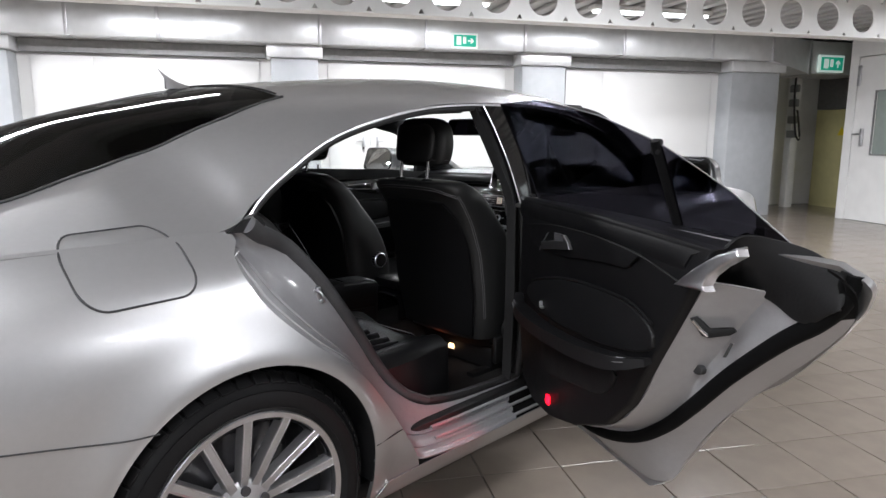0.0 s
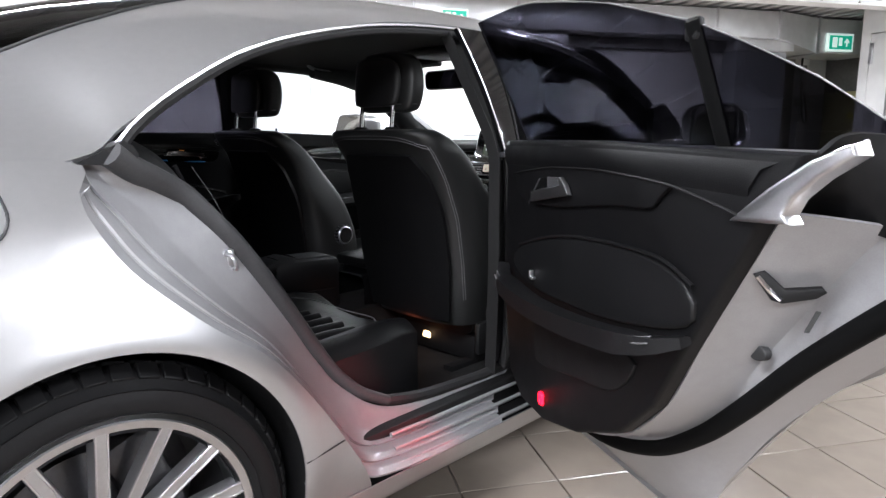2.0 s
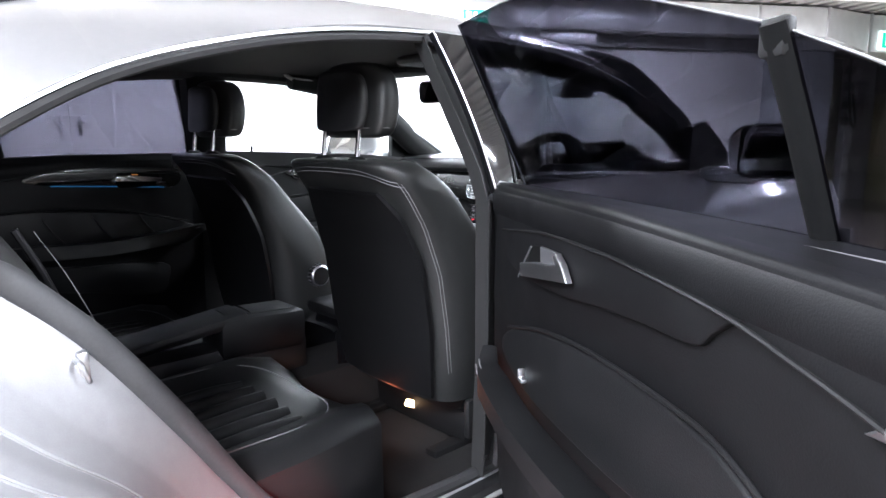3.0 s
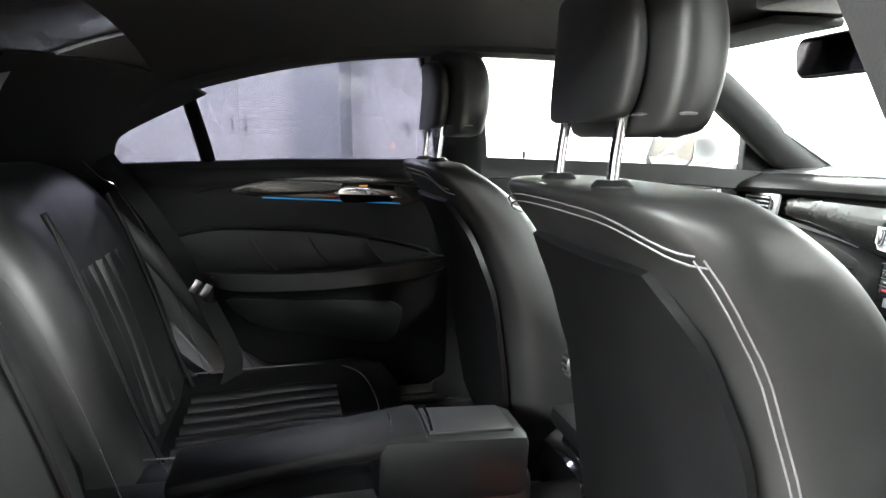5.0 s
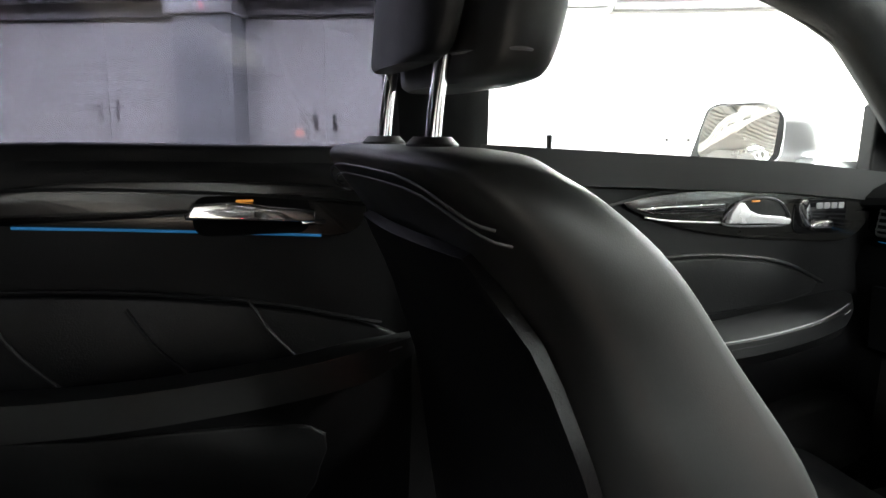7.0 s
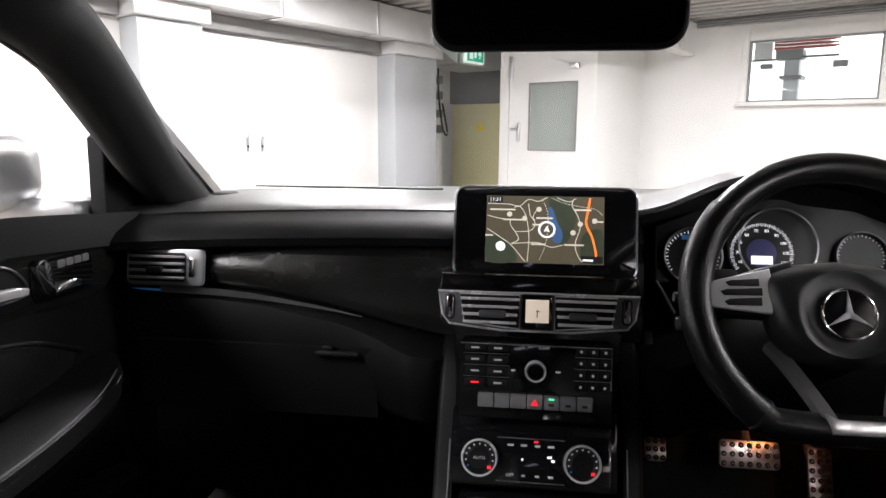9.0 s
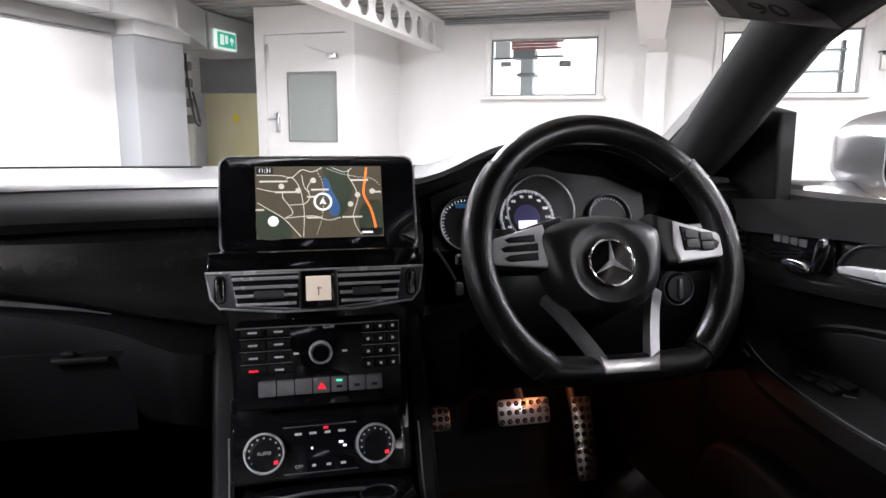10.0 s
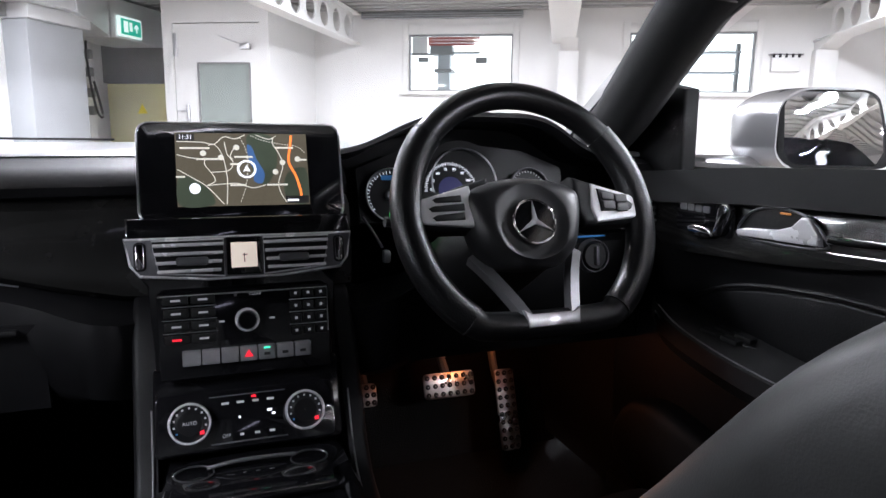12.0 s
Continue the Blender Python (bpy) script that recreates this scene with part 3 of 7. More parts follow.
def knots(pts, k=8):
    """Catmull-Rom points with k steps between knots."""
    P = np.array(pts, float)
    P = np.vstack([2 * P[0] - P[1], P, 2 * P[-1] - P[-2]])
    out = []
    for i in range(1, len(P) - 2):
        a, b, c, d = P[i - 1], P[i], P[i + 1], P[i + 2]
        for j in range(k):
            t = j / k
            out.append(0.5 * (2 * b + (c - a) * t + (2 * a - 5 * b + 4 * c - d) * t * t + (3 * b - a - 3 * c + d) * t ** 3))
    out.append(P[-2])
    return np.array(out)


def half_width(x, z):
    w = float(np.mean(np.interp(z + np.linspace(-0.055, 0.055, 9) * min(1.0, max(0.0, (1.0 - z) / 0.06)), [0.10, 0.20, 0.28, 0.42, 0.58, 0.72, 0.84, 0.92, 0.97, 1.0, 1.04], [0.83, 0.885, 0.915, 0.93, 0.938, 0.935, 0.912, 0.868, 0.812, 0.770, 0.742])))
    for cx in (0.0, 2.874):
        d = math.hypot(x - cx, z - 0.345)
        w += 0.016 * math.exp(-((d - 0.36) / 0.06) ** 2)
    if x < -0.25:
        w -= 0.20 * ((-0.25 - x) / 0.95) ** 2.2
    if x > 2.5:
        w -= 0.24 * ((x - 2.5) / 1.2) ** 2.4
    return w


def skin(s):
    return lambda x, z: (x, s * half_width(x, z), z)


def arch(cx, r, a0, a1, n):
    return [(cx + r * math.cos(radians(a0 + (a1 - a0) * k / n)), 0.347 + r * math.sin(radians(a0 + (a1 - a0) * k / n))) for k in range(n + 1)]


# edge of the rear door in the skin, from the shoulder to the sill
DOOR_EDGE = [(0.035, 0.983), (0.026, 0.935), (0.03, 0.89), (0.074, 0.81), (0.18, 0.707), (0.29, 0.622), (0.39, 0.50), (0.475, 0.375), (0.528, 0.287), (0.56, 0.20)]


def quarter(s):
    low = [(-1.12, 0.24), (-1.0, 0.22), (-0.8, 0.20), (-0.6, 0.20), (-0.45, 0.21), (-0.352, 0.25)] + arch(0, 0.352, 176, 4, 48) + [(0.353, 0.30), (0.356, 0.2)]
    top = knots([(-1.12, 0.90), (-0.85, 0.955), (-0.6, 0.980), (-0.4, 0.986), (-0.2, 0.985)] + DOOR_EDGE, 12)
    n = len(low) - 1
    q = np.linspace(0, 1, n + 1)
    top = np.stack([np.interp(q ** 0.92, np.linspace(0, 1, len(top)), top[:, k]) for k in (0, 1)], 1)
    return grid(between(low, top, 18, skin(s)), 0.012, (0, 0, 0.6))


for s in (-1, 1):
    q = part("quarter_panel", quarter(s), "paint", car)
    # wheel well
    rows = [[(x, s * (half_width(x, z) - 0.004 - d), z) for d in (0, 0.05, 0.15, 0.32)] for x, z in arch(0, 0.352, 190, -10, 40)]
    part("wheel_well", grid(rows, 0.006, (0, 0, 2)), "plastic_dark", car)
    if s < 0:
        # fuel flap: a groove and a lid
        ring = [(-0.21 + a, 0.938 + b) for a, b in rounded(0.236, 0.135, 0.05, 8)]
        ring = [(x + 0.012 + (z - 0.938) * -0.15, z + 0.002 + (x + 0.21) * 0.03) for x, z in ring]
        FLAP = list(ring)
        part("bumper_seam", tube([(x, s * (half_width(x, z) + 0.0004), z) for x, z in knots([(-0.95, 0.70), (-0.6, 0.68), (-0.465, 0.66), (-0.3, 0.63), (-0.21, 0.622)], 6)], 0.0018, seg=6), "rubber", car)
        part("sill_seam", tube([(x, s * (half_width(x, z) + 0.0004), z) for x, z in ((0.352, 0.395), (0.40, 0.398), (0.455, 0.402))], 0.0016, seg=6), "rubber", car)

# greenhouse stations: side edge (x, y, z) and centre line (x, z)
G0 = knots([(-1.12, 0.735, 0.90), (-0.78, 0.762, 0.958), (-0.40, 0.787, 0.983), (0.02, 0.778, 0.984), (0.155, 0.738, 1.052), (0.398, 0.705, 1.196), (0.783, 0.668, 1.293), (1.10, 0.655, 1.317), (1.50, 0.655, 1.312), (1.78, 0.672, 1.266), (2.05, 0.710, 1.155), (2.42, 0.775, 0.98)], 8)
G1 = knots([(-1.12, 0, 0.975), (-0.82, 0, 1.01), (-0.52, 0, 1.115), (-0.20, 0, 1.235), (0.06, 0, 1.305), (0.33, 0, 1.362), (0.75, 0, 1.405), (1.15, 0, 1.418), (1.55, 0, 1.405), (1.86, 0, 1.362), (2.30, 0, 1.19), (2.80, 0, 0.985)], 8)


def shell(i, t, drop=0.0):
    a = np.array([np.interp(i * 8, np.arange(len(G0)), G0[:, k]) for k in range(3)])
    b = np.array([np.interp(i * 8, np.arange(len(G1)), G1[:, k]) for k in range(3)])
    h = b[2] - a[2]
    w = a[1]
    q = min(1.0, max(0.0, (4.2 - i) / 1.2))
    ta = np.array([(b[0] - a[0]) * 0.4, -w * (0.62 + 0.2 * q), h * (2.5 - 0.9 * q) + 0.06 * (1 - 0.6 * q)])
    tb = np.array([(b[0] - a[0]) * 0.6, -w * 1.25, 0.0])
    h00, h10, h01, h11 = 2 * t ** 3 - 3 * t * t + 1, t ** 3 - 2 * t * t + t, -2 * t ** 3 + 3 * t * t, t ** 3 - t * t
    p = h00 * a + h10 * ta + h01 * b + h11 * tb
    p[2] -= drop
    return p


def rear_edge(i):
    """The side edge of the rear window, as a fraction of the way to the centre."""
    return float(np.interp(i, [0, 1, 2.2, 2.6, 3.0, 3.55, 4.25, 4.9, 5.0], [0.30, 0.30, 0.32, 0.40, 0.435, 0.40, 0.35, 0.35, 0.35]))


def shell_patch(i0, i1, f0, f1, nu, nv, thick, mirror):
    rows = []
    for k in range(nu + 1):
        i = i0 + (i1 - i0) * k / nu
        row = []
        for j in range(nv + 1):
            p = shell(i, f0(i) + (f1(i) - f0(i)) * j / nv)
            row.append((p[0], p[1] * mirror, p[2]))
        rows.append(row)
    return grid(rows, thick, (0.6, 0, 0.5))


def over_shoulder(x, z):
    """The outer surface of the rear quarter: the skin below the shoulder, the pillar above it."""
    if z < 0.978:
        return half_width(x, z)
    best = min(((abs(p[0] - x) + abs(p[2] - z), p[1]) for p in (shell(i, t) for i in np.linspace(1.4, 3.2, 60) for t in np.linspace(0, 0.10, 40))))
    return min(best[1], half_width(x, 0.978))


part("fuel_flap_gap", tube([(x, -over_shoulder(x, z) - 0.0012, z) for x, z in FLAP], 0.0024, closed=True, seg=6), "rubber", car)

for s in (-1, 1):
    part("rear_pillar", shell_patch(0, 5.0, lambda i: -0.015 * min(1, max(0, 3.2 - i)), rear_edge, 60, 9, 0.01, s), "paint", car)
    part("windscreen_pillar", shell_patch(9.0, 11, lambda i: 0, lambda i: 0.13, 24, 4, 0.03, s), "paint", car)


def whole(i0, i1, edge, nu, nv, thick):
    rows = []
    for k in range(nu + 1):
        i = i0 + (i1 - i0) * k / nu
        e = edge(i)
        half = [shell(i, e + (1 - e) * j / nv) for j in range(nv + 1)]
        rows.append([(p[0], -p[1], p[2]) for p in half] + [(p[0], p[1], p[2]) for p in half[-2::-1]])
    return grid(rows, thick, (0.6, 0, 0.5))


part("roof", whole(5.0, 9.0, lambda i: 0.0, 36, 16, 0.012), "paint", car)
part("rear_window", whole(1.02, 4.98, lambda i: rear_edge(i) + 0.012, 40, 14, 0.004), "tint_dark", car, "dark tinted rear window")
part("boot_lid", whole(0, 1.0, rear_edge, 8, 12, 0.01), "paint", car)
part("windscreen", whole(9.03, 10.98, lambda i: 0.13, 24, 14, 0.004), "clear", car, "clear windscreen")
edge = [shell(i, rear_edge(i) + 0.004) for i in np.linspace(1.0, 5.0, 40)]
part("rear_window_trim", tube([(p[0], -p[1], p[2] + 0.002) for p in edge], 0.004, seg=6), "rubber", car)
part("rear_window_trim", tube([(p[0], p[1], p[2] + 0.002) for p in edge], 0.004, seg=6), "rubber", car)
edge = [shell(5.0, t) for t in np.linspace(0.4, 1, 12)]
part("roof_edge_seal", tube([(p[0], -p[1], p[2] + 0.002) for p in edge] + [(p[0], p[1], p[2] + 0.002) for p in edge[-2::-1]], 0.003, seg=6), "rubber", car)
# shark fin aerial
fin = bmesh.new()
rows = []
for k in range(13):
    f = k / 12
    x = 0.375 - 0.12 * f
    h = 0.052 * f ** 2.4
    w = 0.028 * math.sin(math.pi * min(0.96, 0.1 + f * 0.8))
    rows.append([(x, -w, 1.355), (x, -w * 0.6, 1.362 + h * 0.5), (x - 0.02 * f, 0, 1.366 + h), (x, w * 0.6, 1.362 + h * 0.5), (x, w, 1.355)])
part("aerial_fin", grid(rows, 0.002, (0.3, 0, 1.3)), "paint", car)

# chrome and rubber round the side windows
for s in (-1, 1):
    frame_line = [(0.095, 0.758, 0.987), (0.115, 0.750, 1.005), (0.168, 0.734, 1.056), (0.256, 0.728, 1.118), (0.398, 0.702, 1.192), (0.559, 0.686, 1.243), (0.783, 0.667, 1.287), (1.03, 0.657, 1.308), (1.30, 0.653, 1.310), (1.55, 0.657, 1.295), (1.80, 0.674, 1.238), (2.05, 0.708, 1.128), (2.36, 0.765, 0.985)]
    P = smooth_line([(x, s * y, z) for x, y, z in frame_line], 60)
    part("window_chrome", sweep(P, [(-0.002, -0.003), (0.003, -0.003), (0.003, 0.003), (-0.002, 0.003)], up=(0, s, 0.2)), "satin", car)
    part("corner_trim", prism([(0.045, 0.978), (0.140, 0.972), (0.148, 0.992), (0.140, 1.006), (0.125, 1.016)] if s < 0 else [(0.045, 0.978), (0.125, 1.016), (0.140, 1.006), (0.148, 0.992), (0.140, 0.972)], 0.03, 0.004, Matrix(((1, 0, 0, 0), (0, 0, -s, s * 0.776), (0, 1, 0, 0), (0, 0, 0, 1)))), "plastic_dark", car)
    part("door_seal", tube([(x + 0.009, y - s * 0.016, z - 0.010) for x, y, z in P], 0.011, seg=8), "rubber", car)
    part("roof_rail_trim", tube([(x + 0.01, y - s * 0.046, z + 0.004) for x, y, z in P[8:50]], 0.022, seg=8), "headliner", car)
    seal = [(0.10, 0.768, 0.995), (0.14, 0.75, 0.968), (0.19, 0.72, 0.945), (0.245, 0.695, 0.915), (0.275, 0.69, 0.89), (0.318, 0.685, 0.845), (0.362, 0.685, 0.795), (0.434, 0.685, 0.695), (0.50, 0.685, 0.595), (0.565, 0.688, 0.495), (0.605, 0.70, 0.44), (0.655, 0.72, 0.39), (0.73, 0.74, 0.35), (0.83, 0.75, 0.335), (0.97, 0.755, 0.328), (1.13, 0.76, 0.328), (1.17, 0.77, 0.36), (1.18, 0.78, 0.6), (1.17, 0.775, 0.98)]
    # one seal in two tones: lit rear part painted grey, front left black
    part("aperture_seal", tube([(x, s * (y + 0.006), z) for x, y, z in seal[:13]], 0.024, 70, seg=10, scales=[1 - 0.45 * max(0.0, (k - 40) / 30) for k in range(71)]), "seal_grey", car)
    part("front_seal", tube([(x, s * y, z) for x, y, z in seal[12:]], 0.015, 30, seg=8), "rubber", car)
    # jamb between skin edge and seal, with two rolled steps
    step = lambda v, lo, hi: min(1.0, max(0.0, (v - lo) / (hi - lo)))
    a = knots([(x, half_width(x, z) - 0.006, z) for x, z in DOOR_EDGE[:-1]] + [(0.62, 0.905, 0.262), (0.80, 0.905, 0.252), (1.0, 0.905, 0.25), (1.19, 0.905, 0.25)], 8)
    b = knots([(0.11, 0.775, 0.985), (0.16, 0.75, 0.95), (0.262, 0.705, 0.893), (0.35, 0.70, 0.795), (0.42, 0.70, 0.695), (0.485, 0.70, 0.595), (0.54, 0.70, 0.505), (0.60, 0.715, 0.42), (0.70, 0.745, 0.345), (0.84, 0.762, 0.322), (1.0, 0.765, 0.316), (1.19, 0.768, 0.316)], 8)
    rows = []
    for p, q in zip(a, b):
        row = []
        for k in range(61):
            f = k / 60
            c = p * (1 - f) + q * f
            c[1] -= 0.022 * math.sin(math.pi * f) + 0.008 * step(f, 0.08, 0.11) + 0.012 * step(f, 0.24, 0.28) - 0.020 * step(f, 0.55, 0.95) + 0.014 * math.exp(-((f - 0.30) / 0.02) ** 2) + 0.012 * math.exp(-((f - 0.12) / 0.018) ** 2)
            row.append((c[0], s * c[1], c[2]))
        rows.append(row)
    part("door_jamb", grid(rows, 0.006, (0.6, 0, 0.3)), "jamb", car, "silver painted door jamb with rolled steps")
    # grey tubes stand in for the shadows along the rolled steps
    for k in (7, 18):
        part("jamb_shade_line", tube([r[k] for r in rows[2:74]], 0.0028, seg=6), "greysteel", car, "grey line put in for the shadow of a jamb step")
    if s < 0:
        part("striker", join(box((0.337, -0.711, 0.767), (0.016, 0.02, 0.05), 0.003, Matrix.Identity(4)), tube([(0.342, -0.711, 0.752), (0.337, -0.741, 0.754), (0.329, -0.741, 0.780), (0.326, -0.711, 0.782)], 0.0038, 16)), "satin", car)
        for k in range(3):
            part("sill_rib", tube([(0.64 + 0.02 * k, -0.885 + 0.036 * k, 0.262 + 0.017 * k), (0.80, -0.885 + 0.036 * k, 0.256 + 0.018 * k), (1.17, -0.885 + 0.036 * k, 0.254 + 0.018 * k)], 0.0055, seg=8), "jamb", car)
    # rocker panel under the doors
    low = [(x, z) for x, z in zip(np.linspace(0.358, 2.5, 40), np.interp(np.linspace(0.358, 2.5, 40), [0.358, 0.6, 1.3, 2.5], [0.195, 0.172, 0.15, 0.16]))]
    up = [(x if x > 0.56 else 0.42 + (x - 0.358) * 0.7, 0.252) for x, z in low]
    part("rocker_panel", grid(between(low, up, 6, lambda x, z: (x, s * (half_width(x, z) + 0.004 - 0.8 * max(0, 0.19 - z)), z)), 0.003, (1, 0, 0.3)), "paint", car)
    # front wing, bonnet side, nose
    low = [(2.25, 0.2), (2.4, 0.2), (2.50, 0.25)] + arch(2.874, 0.356, 176, 4, 30) + [(3.25, 0.25), (3.45, 0.22), (3.66, 0.24)]
    top = knots([(2.26, 0.96), (2.5, 0.955), (2.9, 0.93), (3.3, 0.86), (3.66, 0.70)], 12)
    q = np.linspace(0, 1, len(low))
    top = np.stack([np.interp(q, np.linspace(0, 1, len(top)), top[:, k]) for k in (0, 1)], 1)
    part("front_wing", grid(between(low, top, 14, skin(s)), 0.012, (2.8, 0, 0.5)), "paint", car)
    part("tail_lamp", box((-1.10, s * 0.60, 0.84), (0.10, 0.26, 0.16), 0.04), mat("tail_red", (0.35, 0.01, 0.02), 0.15, coat=1.0), car)
    part("headlamp", box((3.55, s * 0.56, 0.66), (0.22, 0.28, 0.14), 0.05), "clear", car)

rows = [[(x, y * w, z0 + (1 - (abs(y)) ** 2.2) * c) for y in np.linspace(-1, 1, 21)] for x, w, z0, c in ((2.42, 0.80, 0.955, 0.03), (2.6, 0.82, 0.945, 0.04), (2.9, 0.80, 0.925, 0.05), (3.3, 0.72, 0.86, 0.05), (3.6, 0.60, 0.75, 0.05), (3.7, 0.55, 0.62, 0.05))]
part("bonnet", grid(rows, 0.01, (2.9, 0, 0)), "paint", car)
rows = [[(3.70 - 0.25 * abs(y) ** 2.5 + dx, y * 0.86, z) for y in np.linspace(-1, 1, 21)] for z, dx in ((0.18, -0.06), (0.3, 0.0), (0.5, 0.03), (0.66, 0.0))]
part("front_bumper", grid(rows, 0.02, (2.5, 0, 0.4)), "paint", car)
rows = [[(-1.16 + 0.12 * abs(y) ** 2.5 + dx, y * 0.76, z) for y in np.linspace(-1, 1, 21)] for z, dx in ((0.22, 0.08), (0.4, 0.0), (0.65, 0.0), (0.90, 0.03), (0.975, 0.05))]
part("rear_bumper", grid(rows, 0.02, (0, 0, 0.5)), "paint", car)
part("underbody", box((1.3, 0, 0.20), (4.4, 1.66, 0.05), 0.01), "plastic_dark", car)


# ---- wheels ----
def wheel(x, s):
    w = part("wheel", lathe([(0.05, -0.10), (0.225, -0.10), (0.232, -0.02), (0.232, 0.10), (0.226, 0.112)], 48), "rim_dark", car)
    w.location = (x, s * 0.803, 0.336)
    if s < 0:
        w.rotation_euler = (0, 0, math.pi)
    prof = [(0.235, -0.12), (0.255, -0.128), (0.295, -0.130), (0.318, -0.112), (0.330, -0.08), (0.334, 0.0), (0.330, 0.074), (0.322, 0.100), (0.309, 0.118), (0.300, 0.124), (0.2985, 0.1275), (0.296, 0.125), (0.286, 0.1275), (0.270, 0.129), (0.262, 0.127), (0.2605, 0.130), (0.258, 0.126), (0.248, 0.119), (0.240, 0.110)]
    part("tyre", lathe(prof, 72), "tyre", w)
    for k in range(48):
        a = 2 * math.pi * k / 48
        b = box((0, 0, 0), (0.035, 0.034, 0.010), 0.002, seg=1)
        b.transform(Matrix.Translation((0, 0.099, 0.3215)) @ Matrix.Rotation(radians(-36), 4, "X"))
        b = join(b, box((0.004, 0.060, 0.3315), (0.036, 0.034, 0.009), 0.002, seg=1))
        part("tread_block", b, "tyre", w, m=Matrix.Rotation(a, 4, "Y"))
    part("rim_lip", lathe([(0.250, 0.098), (0.2515, 0.116), (0.246, 0.122), (0.233, 0.118), (0.230, 0.100), (0.226, 0.06)], 72), "rim", w, "bright machined rim lip")
    for k in range(14):
        a = 2 * math.pi * k / 14
        path = [(0.0, 0.072, 0.045), (0.0, 0.084, 0.09), (0.0, 0.094, 0.15), (0.0, 0.104, 0.200), (0, 0.110, 0.234)]
        sp = sweep(smooth_line(path, 10), [(-0.013, -0.024), (0.013, -0.024), (0.0100, 0.005), (-0.0100, 0.005)], up=(0, 1, 0))
        spk = part("spoke", sp, "spoke_grey", w, m=Matrix.Rotation(a, 4, "Y"))
        for e in (-0.0092, 0.0092):
            part("spoke_edge", tube([(e, y + 0.005, z) for x0, y, z in smooth_line(path[1:], 8)], 0.0022, seg=6), "rim", spk, m=Matrix.Rotation(a, 4, "Y"))
    part("hub", lathe([(0.001, 0.090), (0.030, 0.090), (0.036, 0.086), (0.060, 0.082), (0.075, 0.074), (0.078, 0.03)], 40), "spoke_grey", w)
    part("hub_cap", lathe([(0.001, 0.0935), (0.026, 0.093), (0.029, 0.089)], 32), "rim_dark", w)
    part("cap_ring", tube([(0.027 * math.cos(t), 0.093, 0.027 * math.sin(t)) for t in np.linspace(0, 2 * math.pi, 33)[:-1]], 0.002, closed=True, seg=6), "chrome", w)
    for k in range(3):
        part("cap_bar", box((0, 0.094, 0.010), (0.004, 0.003, 0.020), 0.001, Matrix.Rotation(2 * math.pi * k / 3, 4, "Y")), "satin", w)
    for k in range(5):
        a = 2 * math.pi * k / 5
        part("wheel_bolt", cyl((0.050 * math.sin(a), 0.078, 0.050 * math.cos(a)), (0.050 * math.sin(a), 0.090, 0.050 * math.cos(a)), 0.012, seg=12), "rim_dark", w)
    part("brake_disc", lathe([(0.06, 0.01), (0.165, 0.01), (0.168, 0.0), (0.168, -0.02)], 48), "rim_dark", w)
    part("brake_caliper", box((-0.12, 0.005, 0.08), (0.09, 0.06, 0.12), 0.015, Matrix.Rotation(0.4, 4, "Y")), "rim_dark", w)
    return w


for x in (0.0, 2.874):
    for s in (-1, 1):
        wheel(x, s)


# ---- doors ----
HINGE = Vector((1.2, -0.86, 0))
OPEN = Matrix.Translation(HINGE) @ Matrix.Rotation(radians(58), 4, "Z") @ Matrix.Translation(-HINGE)


def card(pts, y0, depth, s, bev=0.006):
    """A raised panel with an outline in x, z, standing depth proud of the plane y0 into the cabin."""
    poly = pts if s < 0 else pts[::-1]
    m = Matrix(((1, 0, 0, 0), (0, 0, -s, s * y0), (0, 1, 0, 0), (0, 0, 0, 1)))
    return prism(poly, depth, bev, m, 3)


def spline(pts, n=40):
    return [tuple(p) for p in smooth_line(pts, n, True)[:-1]]


def glass_y(x, z, s=1):
    if s > 0 or x > 1.2:
        return 0.762 - (z - 1.0) * 0.30
    return 0.80 + 0.06 * (1.1 - x) / 0.7 - (z - 1.0) * 0.36


def pane(bottom, top, s, material, parent, name):
    n = 30
    lo = np.stack([np.interp(np.linspace(0, 1, n + 1), np.linspace(0, 1, len(bottom)), np.array(bottom)[:, k]) for k in (0, 1)], 1)
    hi = smooth_line(top, n)
    return part(name, grid(between(lo, hi, 8, lambda x, z: (x, s * glass_y(x, z, s), z)), 0.004, (0.6, 0, 0.5)), material, parent)


# the latch sits on the sloping part of the right door's inner steel
LATCH = Matrix(((-0.57, 0, -0.82, 0.188), (-0.82, 0, 0.57, -0.812), (0, 1, 0, 0.818), (0, 0, 0, 1)))


